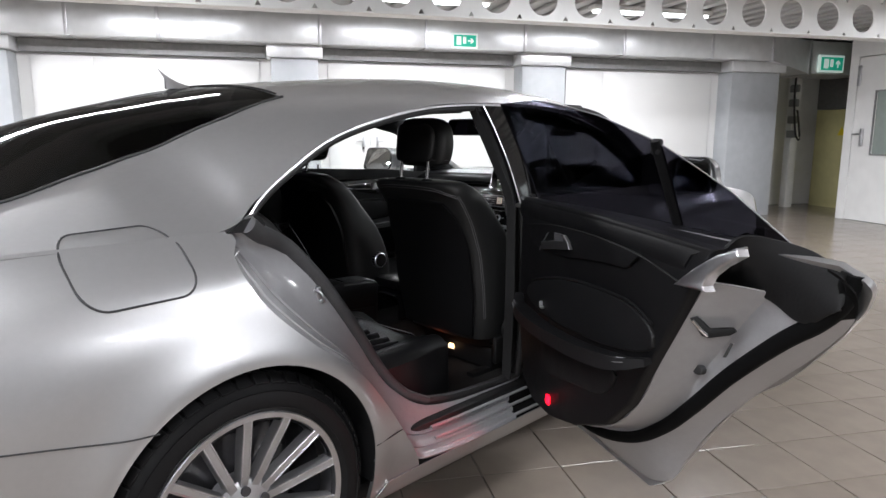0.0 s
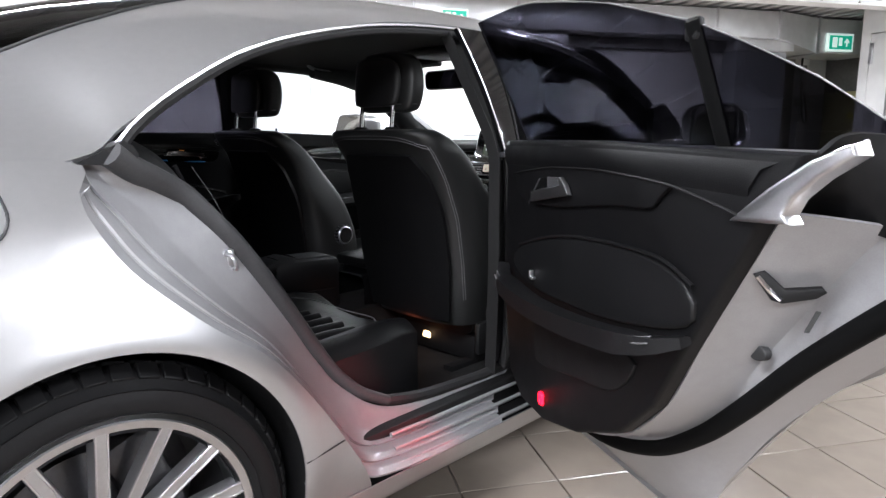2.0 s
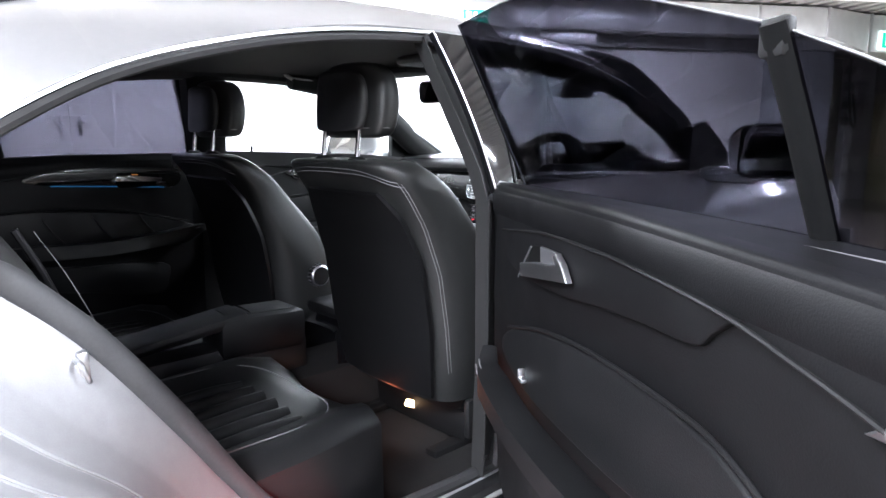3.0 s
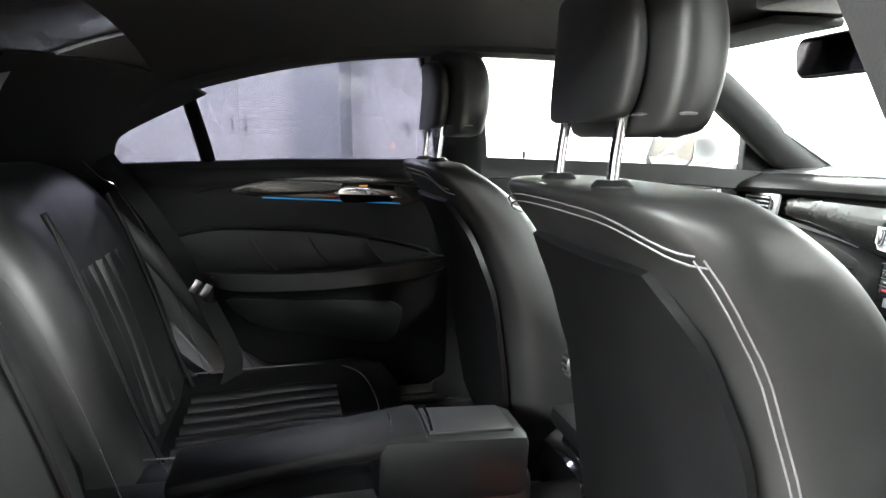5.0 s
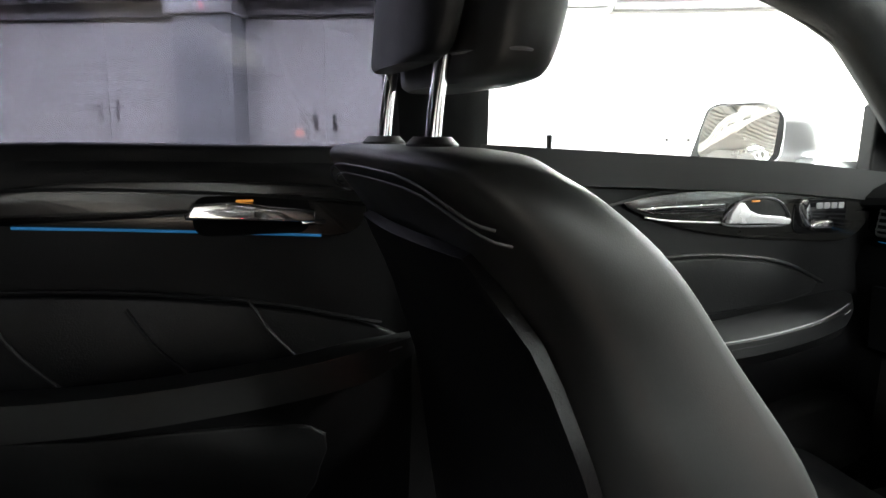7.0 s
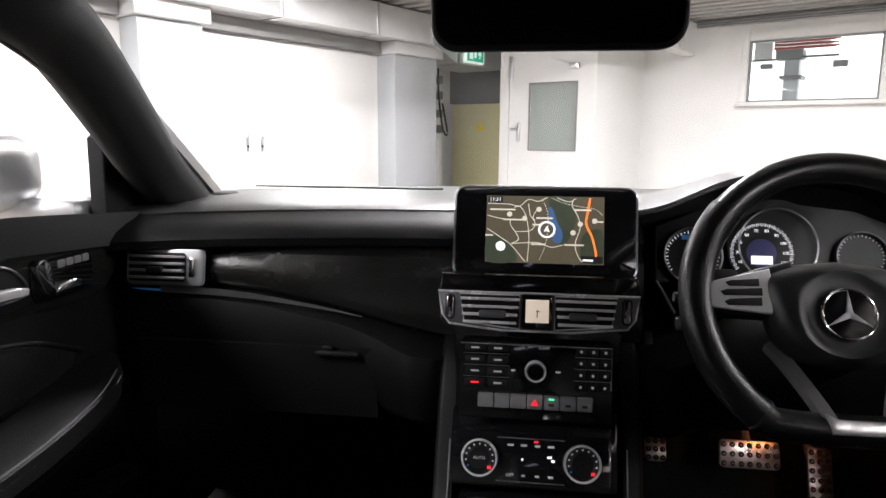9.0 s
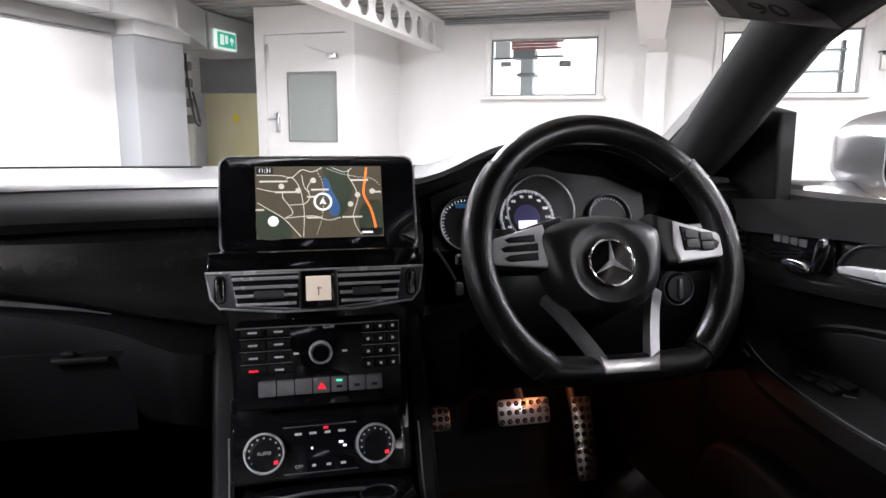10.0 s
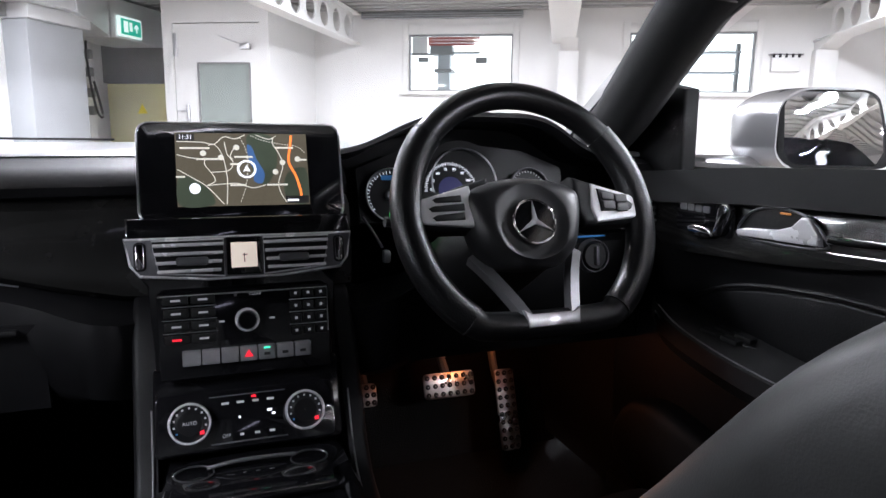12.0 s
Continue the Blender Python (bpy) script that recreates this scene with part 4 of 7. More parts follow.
def rear_door(s, dx=0.0, dz=0.0, fat=0.0):
    d = thing("rear_door")
    d.parent = car
    def sh(pts):
        return [(x + dx, z + dz) for x, z in pts]
    # outer skin
    corner = [(-0.06, 1.002), (-0.098, 0.975), (-0.078, 0.935), (-0.035, 0.885), (0.04, 0.815)] if s < 0 else [(-0.02, 0.985), (-0.01, 0.90), (0.055, 0.81)]
    edge = knots(corner + [(0.165, 0.705), (0.28, 0.615), (0.375, 0.50), (0.46, 0.372), (0.515, 0.285), (0.58, 0.235)], 6)
    top = [(x, 0.985) for x in np.linspace(0.0, 1.19, len(edge))]
    rows, lift = [], 0.05 if s < 0 else 0.0
    for (ex, ez) in edge:
        rows.append([(ex + (1.19 - ex) * k / 18, s * (half_width(ex + (1.19 - ex) * k / 18, ez) + fat * (1 - k / 18) + lift * min(1, max(0, (ez - 0.88) / 0.12)) * (1 - k / 18) ** 3), ez) for k in range(19)])
    part("outer_skin", grid(rows, 0.012, (0.6, 0, 0.5)), "paint", d)
    # inner steel frame, seen at the trailing edge
    trim_edge = knots([(0.03, 1.0), (0.10, 0.962), (0.155, 0.918), (0.198, 0.855), (0.30, 0.70), (0.375, 0.58), (0.50, 0.47), (0.66, 0.402), (0.842, 0.352), (1.06, 0.36)] if s < 0 else sh([(0.03, 1.0), (0.11, 0.945), (0.155, 0.87), (0.20, 0.80), (0.31, 0.635), (0.38, 0.545), (0.52, 0.455), (0.66, 0.40), (0.842, 0.352), (1.06, 0.36)]), 6)
    steel = knots(([(-0.075, 0.985), (-0.062, 0.935), (-0.015, 0.885), (0.07, 0.822), (0.205, 0.705), (0.325, 0.585), (0.435, 0.486)] if s < 0 else [(-0.04, 0.98), (-0.045, 0.93), (0.0, 0.865), (0.09, 0.785), (0.22, 0.66), (0.335, 0.53), (0.44, 0.425)]) + ([(0.58, 0.392), (0.80, 0.318), (1.10, 0.295)] if s < 0 else [(0.58, 0.345), (0.80, 0.30), (1.10, 0.29)]), 6)
    rows = []
    for p, q in zip(trim_edge, steel):
        row = []
        for k in range(9):
            f = k / 8
            y = 0.766 + 0.099 * min(1.0, f / 0.40) ** 0.85 if s < 0 else 0.755 + 0.085 * f + 0.016 * math.sin(math.pi * f)
            row.append((p[0] * (1 - f) + q[0] * f, s * y, p[1] * (1 - f) + q[1] * f))
        rows.append(row)
    part("door_frame_steel", grid(rows if s > 0 else rows[11:], 0.004, (0.6, s * 2, 0.5)), "jamb", d, "silver painted inner door steel")
    part("door_weatherstrip", tube([(x, s * (0.874 if s < 0 else 0.852), z) for x, z in steel], 0.018, seg=10), "matt_black", d)
    rows = [[(p[0] * (1 - f) + q[0] * f, s * (0.866 + (half_width(q[0], q[1]) + fat - 0.015 - 0.866) * f), p[1] * (1 - f) + q[1] * f) for f in (0, 0.25, 0.5, 0.75, 1)] for p, q in zip(steel, knots(([(-0.085, 0.995), (-0.095, 0.955), (-0.055, 0.90), (0.05, 0.805)] if s < 0 else [(-0.02, 0.985), (-0.02, 0.93), (0.03, 0.84), (0.11, 0.755)]) + [(0.24, 0.645), (0.36, 0.52), (0.45, 0.385), (0.515, 0.285), (0.70, 0.24), (1.15, 0.235)], 6))]
    part("door_return", grid(rows if s > 0 else rows[12:], 0.004, (0.6, s * 2, 0.5)), "jamb", d)
    if s < 0:
        part("corner_seal", grid(rows[:13], 0.004, (0.6, s * 2, 0.5)), "matt_black", d)
    # upper cover at the rear corner, black
    if s < 0:
        ends = [((0.110, 0.772, 1.000), (0.190, 0.795, 0.925)), ((0.100, 0.800, 1.022), (0.190, 0.842, 0.904)), ((0.064, 0.840, 1.020), (0.125, 0.852, 0.905)), ((0.0, 0.860, 1.010), (0.075, 0.855, 0.898)), ((-0.050, 0.864, 0.988), (0.020, 0.856, 0.880)), ((-0.076, 0.862, 0.963), (-0.020, 0.858, 0.885)), ((-0.078, 0.860, 0.935), (-0.050, 0.860, 0.910))]
        rows = []
        for a, b in zip(knots([e[0] for e in ends], 5), knots([e[1] for e in ends], 5)):
            rows.append([(a[0] + (b[0] - a[0]) * f - 0.012 * math.sin(math.pi * f), -(a[1] + (b[1] - a[1]) * f - 0.010 * math.sin(math.pi * f)), a[2] + (b[2] - a[2]) * f) for f in np.linspace(0, 1, 9)])
        part("corner_cover", grid(rows, 0.006, (0.5, -0.95, 0.93)), "plastic_dark", d)
    else:
        part("corner_cover", card(spline([(-0.05, 0.99), (0.06, 1.0), (0.12, 0.985), (0.145, 0.94), (0.10, 0.925), (0.03, 0.915), (-0.02, 0.875), (-0.055, 0.93)], 40), 0.815, 0.035, s), "plastic_dark", d)
    if s < 0:
        part("trim_end_cap", card([(0.205, 0.912), (0.140, 0.958), (0.075, 0.996), (0.022, 1.014), (0.016, 1.002), (0.062, 0.976), (0.096, 0.950), (0.108, 0.930), (0.100, 0.920), (0.135, 0.917)][::-1], 0.748, 0.024, s, 0.005), "satin", d, "bright metal end cap")
        part("end_cap_ridge", tube([(x, -0.747, z) for x, z in ((0.200, 0.918), (0.138, 0.961), (0.074, 0.999), (0.024, 1.015))], 0.0035, 16, seg=8), "chrome", d)
        part("latch", prism([(-0.044, 0.020), (-0.030, 0.026), (-0.004, 0.002), (0.040, 0.008), (0.046, 0.001), (0.034, -0.008), (-0.006, -0.018), (-0.020, -0.014)], 0.012, 0.003, LATCH), "plastic_dark", d, "black door latch")
        part("latch_hook", tube([LATCH @ Vector(p) for p in ((-0.038, 0.018, 0.013), (-0.022, 0.0, 0.014), (-0.008, -0.012, 0.013))], 0.0035, 8, seg=6), "chrome", d)
        part("latch_slot", prism([(0.036, -0.026), (0.042, -0.026), (0.030, -0.056), (0.024, -0.056)], 0.005, 0.001, LATCH @ Matrix.Translation((0, 0, 0.001))), "dark", d)
        part("grommet", card(spline([(0.296, 0.706), (0.274, 0.714), (0.252, 0.706), (0.256, 0.692), (0.278, 0.688)], 24), 0.852, 0.012, s, 0.002), "rubber", d)
    # trim card
    outline = sh([(1.10, 1.005), (0.60, 1.01), (0.10, 1.0)] + ([(0.155, 0.925), (0.198, 0.855), (0.247, 0.78), (0.30, 0.70), (0.375, 0.58), (0.48, 0.485)] if s < 0 else [(0.135, 0.93), (0.19, 0.81), (0.30, 0.64), (0.37, 0.55), (0.52, 0.452)]) + [(0.66, 0.402), (0.84, 0.352), (0.98, 0.35), (1.07, 0.40), (1.11, 0.55), (1.12, 0.80)])
    part("trim_card", card(outline, 0.765, 0.028, s, 0.008), "leather_soft", d)
    rows = []
    for f in np.linspace(0, 1, 30):
        x0 = 0.10
        x = x0 + (1.115 - x0) * f
        z = 0.985 + dz * 0.6 + 0.006 * math.sin((x - 0.1) * 3)
        g = glass_y(min(x, 1.19), z, s) - 0.003
        rows.append([(x + (1 - f) * c, s * a, b) for c, (a, b) in zip((0.09, 0.08, 0.06, 0.03, 0.01, 0.0), ((0.742, z - 0.055), (0.733, z - 0.03), (0.732, z - 0.005), (0.738, z + 0.007), (0.75, z + 0.012), (max(0.755, g), z + 0.013)))])
    part("belt_trim", grid(rows, 0.003, (0.6, s * 2, 0.8)), "leather_soft", d, "soft black upper door trim")
    if s < 0:
        upper = [(1.02, 0.926), (0.888, 0.942), (0.776, 0.952), (0.60, 0.957), (0.50, 0.955), (0.416, 0.952), (0.342, 0.947)]
        lower = [(0.342, 0.947), (0.375, 0.924), (0.402, 0.906), (0.50, 0.899), (0.62, 0.886), (0.746, 0.870), (0.90, 0.864), (0.99, 0.876), (1.02, 0.926)]
        part("inlay", card(knots(upper, 4).tolist()[:-1] + knots(lower, 4).tolist()[:-1], 0.735, 0.007, s, 0.003), "leather_soft", d, "dark inlay panel")
        pts = upper + [(0.289, 0.939), (0.224, 0.928), (0.185, 0.920)]
    else:
        part("inlay", card(spline([(1.06, 0.965), (0.96, 0.978), (0.80, 0.985), (0.66, 0.980), (0.55, 0.956), (0.60, 0.936), (0.75, 0.925), (0.90, 0.914), (1.04, 0.908)], 60), 0.735, 0.007, s, 0.003), "ash", d, "glossy dark wood inlay")
        pts = sh([(0.975, 0.925), (0.90, 0.935), (0.70, 0.950), (0.514, 0.952), (0.372, 0.926)])
    part("inlay_edge", tube([(x, s * 0.7265, z) for x, z in pts], 0.0024, 50, seg=6), "plastic_dark", d)
    if s > 0:
        pts = [(0.60, 0.940), (0.70, 0.941), (0.80, 0.943), (0.83, 0.944)]
        part("inlay_chrome", tube([(x, s * 0.722, z) for x, z in pts], 0.0042, 30, seg=6), "chrome", d)
        part("ambient_strip", tube([(x, s * 0.728, z) for x, z in ((0.634, 0.931), (0.80, 0.921), (1.0, 0.907))], 0.002, 20, seg=6), "blue_lit", d, "blue ambient light strip")
        # added strip paints the amber glint beside the handle
        part("handle_glint", box((0.900, s * 0.7245, 0.9575), (0.022, 0.003, 0.003), 0.001), "amber_glint", d, "small glowing strip imitating an amber glint")
        part("lock_button", box((0.990, s * 0.7255, 0.926), (0.034, 0.006, 0.007), 0.002), "chrome", d)
    if s < 0:
        part("divider_cap", box((0.402, -0.792, 1.182), (0.034, 0.016, 0.036), 0.006), "plastic_dark", d)
    # handle; a flat black plate stands in for the shaded hollow behind it
    if s < 0:
        part("handle_recess", card([(0.880, 0.884), (0.842, 0.926), (0.803, 0.931), (0.800, 0.900)][::-1], 0.7275, 0.004, s, 0.001), "matt_black", d)
        part("handle_pull", card([(0.803, 0.931), (0.724, 0.934), (0.730, 0.914), (0.800, 0.900)][::-1], 0.7260, 0.005, s, 0.002), "dark_silver", d)
        part("handle", card([(0.878, 0.870), (0.679, 0.902), (0.697, 0.922), (0.722, 0.935), (0.732, 0.929), (0.722, 0.919), (0.768, 0.911), (0.820, 0.904), (0.880, 0.892)], 0.7235, 0.010, s, 0.003), "satin", d, "silver inner door handle")
        part("handle_edge", tube([(0.918, -0.7255, 0.860), (0.895, -0.7255, 0.886), (0.856, -0.7255, 0.922)], 0.002, 10, seg=6), "dark_silver", d)
    else:
        part("handle_recess", card([(0.91 + a, 0.920 + b) for a, b in rounded(0.15, 0.052, 0.018, 5, 0, 0.018)], 0.7285, 0.003, s, 0.001), "matt_black", d)
        part("handle", card([(0.99, 0.928), (0.825, 0.936), (0.835, 0.956), (0.88, 0.958), (0.94, 0.950), (0.99, 0.944)], 0.727, 0.018, s, 0.004), "chrome", d, "chrome inner door handle")
    # insert and armrest
    part("insert", card(spline(sh([(1.03, 0.70), (0.974, 0.750), (0.80, 0.794), (0.612, 0.820), (0.41, 0.828), (0.29, 0.80), (0.285, 0.745), (0.45, 0.70), (0.65, 0.675), (0.90, 0.665)]), 60), 0.738, 0.010, s, 0.006), "leather", d)
    for k in range(3 if s > 0 else 0):
        x = 0.50 + 0.15 * k
        part("insert_seam", tube([(x + dx, s * 0.7265, 0.80 + dz), (x + 0.03 + dx, s * 0.7265, 0.75 + dz), (x + 0.07 + dx, s * 0.7265, 0.705 + dz)], 0.003, 10, seg=6), "rubber", d)
    pts = sh([(0.985, 0.752), (0.80, 0.799), (0.612, 0.825), (0.41, 0.834), (0.34, 0.828), (0.275, 0.808)])
    part("insert_piping", tube([(x, s * 0.7285, z) for x, z in pts], 0.0032, 40, seg=8), "leather", d)
    arm = smooth_line([(x, s * y, z) for (x, z), y in zip((sh([(1.055, 0.69), (1.0, 0.662), (0.81, 0.653), (0.56, 0.672), (0.349, 0.704), (0.27, 0.728)]) if s < 0 else [(1.13, 0.752), (1.09, 0.748), (0.95, 0.728), (0.74, 0.718), (0.55, 0.725), (0.47, 0.735)]), (0.715, 0.70, 0.69, 0.688, 0.695, 0.72))], 40)
    sec = [(-0.045, -0.028), (0.030, -0.024), (0.038, -0.008), (0.034, 0.012), (0.015, 0.020), (-0.045, 0.022)]
    # left armrest takes the lightened leather, its light put into the colour
    part("armrest", sweep(arm, [(x, y) if s > 0 else (-x, y) for x, y in sec], up=(0, 0, 1), scales=[(0.72 if s < 0 else 0.9) * min(1, 0.45 + 4 * min(k, 40 - k) / 40) for k in range(41)]), "leather" if s < 0 else "seat_leather", d, "padded armrest with grey stitching")
    for o in (0.0, 0.010):
        part("stitching", tube([(p[0], p[1] - s * ((0.020 if s < 0 else 0.025) + o * 0.6), p[2] + (0.0115 if s < 0 else 0.0145) - o) for p in arm[2:-2]], 0.0016, seg=5), "thread", d)
    part("door_pocket", card(spline(sh([(0.88, 0.605), (0.60, 0.628), (0.43, 0.64), (0.50, 0.56), (0.66, 0.525), (0.85, 0.49), (0.89, 0.53)]), 40), 0.737, 0.006, s, 0.004), "plastic_dark", d, "black speaker mesh panel")
    part("clip", join(box((0.88 + dx, s * 0.722, 0.69 + dz), (0.02, 0.012, 0.008), 0.003), box((0.888 + dx, s * 0.722, 0.698 + dz), (0.006, 0.012, 0.018), 0.002)), "satin", d)
    part("door_lamp", box((0.842 + dx, s * 0.736, 0.405 + dz), (0.024, 0.012, 0.030), 0.005, None), "red_lit" if s < 0 else "plastic_dark", d, "lit red door lamp" if s < 0 else "")
    # panes and divider
    if s < 0:
        mid, mtop, qtop = 0.405, [(0.61, 1.255), (0.407, 1.194)], [(0.395, 1.190), (0.311, 1.152), (0.199, 1.094), (0.116, 1.036), (0.064, 1.0)]
    else:
        mid, mtop, qtop = 0.515, [(0.53, 1.228), (0.474, 1.212)], [(0.462, 1.207), (0.36, 1.168), (0.25, 1.112), (0.16, 1.045), (0.10, 0.995)]
    top = ([(1.185, 1.308), (0.96, 1.308), (0.88, 1.302), (0.765, 1.284)] if s < 0 else [(1.09, 1.312), (0.845, 1.288), (0.60, 1.243)]) + mtop
    pane([(1.113 if s < 0 else 1.12, 0.985), (mid, 0.985)], top, s, "tint", d, "window_glass")
    pane([(mid - 0.010, 0.985), (0.07 if s < 0 else 0.105, 0.985)], qtop, s, "tint", d, "quarter_glass")
    part("glass_edge", tube([(x, s * glass_y(x, z, s), z + 0.001) for x, z in [(1.113 if s < 0 else 1.12, 0.99)] + top + qtop[1:]], 0.0016, seg=6), "greysteel" if s < 0 else "rubber", d)
    part("window_divider", sweep([(x, s * (glass_y(x, z, s) - 0.004), z) for x, z in (((0.397, 0.98), (0.397, 1.10), (0.400, 1.194)) if s < 0 else ((0.51, 0.985), (0.49, 1.09), (0.470, 1.178), (0.466, 1.205)))], circle(0.0155 if s < 0 else 0.018, 12, 0.7), up=(0, 1, 0)), "matt_black", d)
    return d


right_rear = rear_door(-1, fat=0.05)
right_rear.matrix_basis = OPEN
rear_door(1, 0.10, 0.022)


def front_door(s):
    d = thing("front_door")
    d.parent = car
    rows = [[(x, s * half_width(x, z), z) for x in np.linspace(1.205, 2.255, 24)] for z in np.linspace(0.235, 0.985, 16)]
    part("outer_skin", grid(rows, 0.012, (1.6, 0, 0.5)), "paint", d)
    outline = [(1.23, 0.995), (1.6, 0.985), (2.10, 0.955), (2.19, 0.93), (2.20, 0.75), (2.19, 0.45), (2.12, 0.33), (1.30, 0.33), (1.24, 0.42), (1.22, 0.75)]
    part("trim_card", card(outline, 0.772, 0.028, s, 0.008), "leather_soft", d)
    sec = [(-0.022, -0.030), (0.018, -0.036), (0.028, -0.030), (0.030, -0.020), (0.021, -0.006), (0.0, 0.012), (-0.018, 0.024), (-0.032, 0.026)]
    # front belts get the greyed material to paint the window sheen
    part("belt_trim", sweep([(x, s * 0.745, 0.979 - 0.045 * (x - 1.42) - 0.04 * max(0, x - 1.85)) for x in np.linspace(1.22, 2.19, 26)], sec if s < 0 else [(-a, b) for a, b in sec]), "belt_pad", d, "soft black upper door trim, greyed to imitate window sheen")
    part("inlay", card(spline([(1.50, 0.919), (1.58, 0.932), (1.68, 0.938), (1.80, 0.938), (1.92, 0.934), (2.04, 0.922), (2.085, 0.885), (2.03, 0.836), (1.90, 0.838), (1.76, 0.850), (1.65, 0.866), (1.56, 0.890)], 72), 0.742, 0.009, s, 0.003), "ash", d, "glossy dark wood inlay")
    part("inlay_edge", tube([(x, s * 0.731, z) for x, z in ((1.25, 0.868), (1.36, 0.893), (1.44, 0.908), (1.50, 0.921), (1.58, 0.935), (1.68, 0.941), (1.80, 0.941), (1.92, 0.937), (2.04, 0.925))], 0.0026, 60, seg=6), "rubber", d)
    part("chrome_blade", card([(1.518, 0.909), (1.60, 0.907 if s < 0 else 0.912), (1.712, 0.903 if s < 0 else 0.914), (1.712, 0.891 if s < 0 else 0.900), (1.66, 0.893 if s < 0 else 0.898), (1.56, 0.900)], 0.7335, 0.006, s, 0.002), "chrome", d, "tapered chrome blade")
    part("blade_groove", tube([(x, s * 0.7325, z) for x, z in ((1.545, 0.893), (1.60, 0.885), (1.68, 0.880), (1.712, 0.879))], 0.0018, 20, seg=6), "satin", d)
    ring_pts = spline([(1.866, 0.880), (1.856, 0.910), (1.824, 0.927), (1.775, 0.929), (1.740, 0.920), (1.716, 0.899), (1.712, 0.884), (1.78, 0.878)], 48)
    part("handle_recess", card(ring_pts, 0.734, 0.003, s, 0.001), "plastic_dark", d)
    part("handle_ring", tube([(x, s * 0.730, z) for x, z in ring_pts], 0.0022, closed=True, seg=8), "dark_silver", d)
    part("handle", card([(1.862, 0.880), (1.864, 0.890), (1.845, 0.894), (1.79, 0.899), (1.765, 0.907), (1.750, 0.922), (1.738, 0.922), (1.722, 0.904), (1.717, 0.886)], 0.732, 0.011, s, 0.003), "bright_silver", d, "silver inner door handle")
    # amber glint on the handle, painted as a small glowing strip
    part("handle_glint", box((1.782, s * 0.7285, 0.9235), (0.018, 0.003, 0.003), 0.001), "amber_glint", d, "small glowing strip imitating an amber glint")
    part("seat_switch_plate", card([(1.945 + a, 0.892 + b) for a, b in rounded(0.135, 0.066, 0.02, 5)], 0.733, 0.004, s, 0.002), "piano", d)
    part("seat_switch", card(spline([(1.880, 0.918), (1.892, 0.926), (1.905, 0.918), (1.910, 0.890), (1.915, 0.874), (1.898, 0.872), (1.888, 0.890)], 30), 0.731, 0.012, s, 0.003), "chrome", d)
    part("seat_switch", card(spline([(1.918, 0.866), (1.962, 0.864), (1.974, 0.876), (1.962, 0.884), (1.922, 0.881)], 30), 0.731, 0.012, s, 0.004), "chrome", d)
    for k in range(4):
        part("memory_button", card([(1.995 - 0.0185 * k + a, 0.911 + b) for a, b in rounded(0.016, 0.012, 0.003, 3)], 0.730, 0.003, s, 0.001), "silver", d)
    part("insert", card(spline([(1.26, 0.775), (1.45, 0.803), (1.62, 0.816), (1.74, 0.812), (1.87, 0.792), (1.97, 0.752), (1.9, 0.72), (1.6, 0.705), (1.32, 0.705)], 60), 0.745, 0.008, s, 0.006), "leather", d)
    part("insert_piping", tube([(x, s * 0.737, z) for x, z in ((1.25, 0.775), (1.45, 0.808), (1.62, 0.821), (1.74, 0.817), (1.87, 0.797), (1.98, 0.752))], 0.0036, 40, seg=8), "leather", d)
    arm = smooth_line([(1.24, s * 0.715, 0.690), (1.45, s * 0.685, 0.690), (1.70, s * 0.675, 0.695), (1.88, s * 0.688, 0.708), (1.98, s * 0.71, 0.728), (2.03, s * 0.735, 0.740)], 40)
    sec = [(-0.055, -0.034), (0.034, -0.030), (0.044, -0.010), (0.038, 0.014), (0.018, 0.022), (-0.055, 0.024)]
    part("armrest", sweep(arm, sec if s > 0 else [(-a, b) for a, b in sec], scales=[min(1, 0.5 + 4 * min(k + 6, 40 - k) / 40) for k in range(41)]), "leather", d, "padded armrest with grey stitching")
    for o in (0.0, 0.011):
        part("stitching", tube([(p[0], p[1] - s * (0.032 + o * 0.6), p[2] + 0.016 - o) for p in arm[:-3]], 0.0017, seg=5), "thread", d)
    if s < 0:
        plate = prism([(a, b) for a, b in rounded(0.20, 0.066, 0.018, 5)], 0.008, 0.003, pose(1.885, -0.708, 0.7185, 0, -2, 8))
        part("switch_panel", plate, "piano", d, "gloss black window switch panel")
        for k in range(4):
            part("window_switch", box((0, 0, 0), (0.030, 0.018, 0.008), 0.003, pose(1.815 + 0.042 * (k % 2), -0.712 + 0.028 * (k // 2), 0.7285, 0, -6, 8)), "plastic", d)
        for k in range(4):
            part("mirror_switch", box((0, 0, 0), (0.012, 0.012, 0.006), 0.002, pose(1.902 + 0.019 * k, -0.705 + 0.002 * k, 0.729, 0, 0, 8)), "plastic", d)
    part("door_pocket", card(spline([(1.36, 0.525), (1.80, 0.525), (2.00, 0.545), (2.10, 0.50), (2.06, 0.38), (1.36, 0.38), (1.28, 0.46)], 40), 0.745, 0.05, s, 0.02), "plastic_dark", d)
    # glass, sail panel, pin
    pane([(1.20, 0.985), (2.14, 0.950)], [(1.205, 1.305), (1.45, 1.298), (1.70, 1.258), (1.92, 1.182), (2.14, 1.075)], s, "clear", d, "window_glass")
    xs = 2.03 if s < 0 else 2.085
    part("sail_panel", card([(xs, 0.955), (xs + 0.004, 1.112), (2.12, 1.130), (2.22, 1.075), (2.36, 0.975)], 0.775, 0.03, s, 0.006), "plastic_dark", d)
    part("lock_pin", cyl((1.365, s * 0.748, 1.0), (1.365, s * 0.748, 1.028), 0.004, 0.005, 8), "plastic_dark", d)
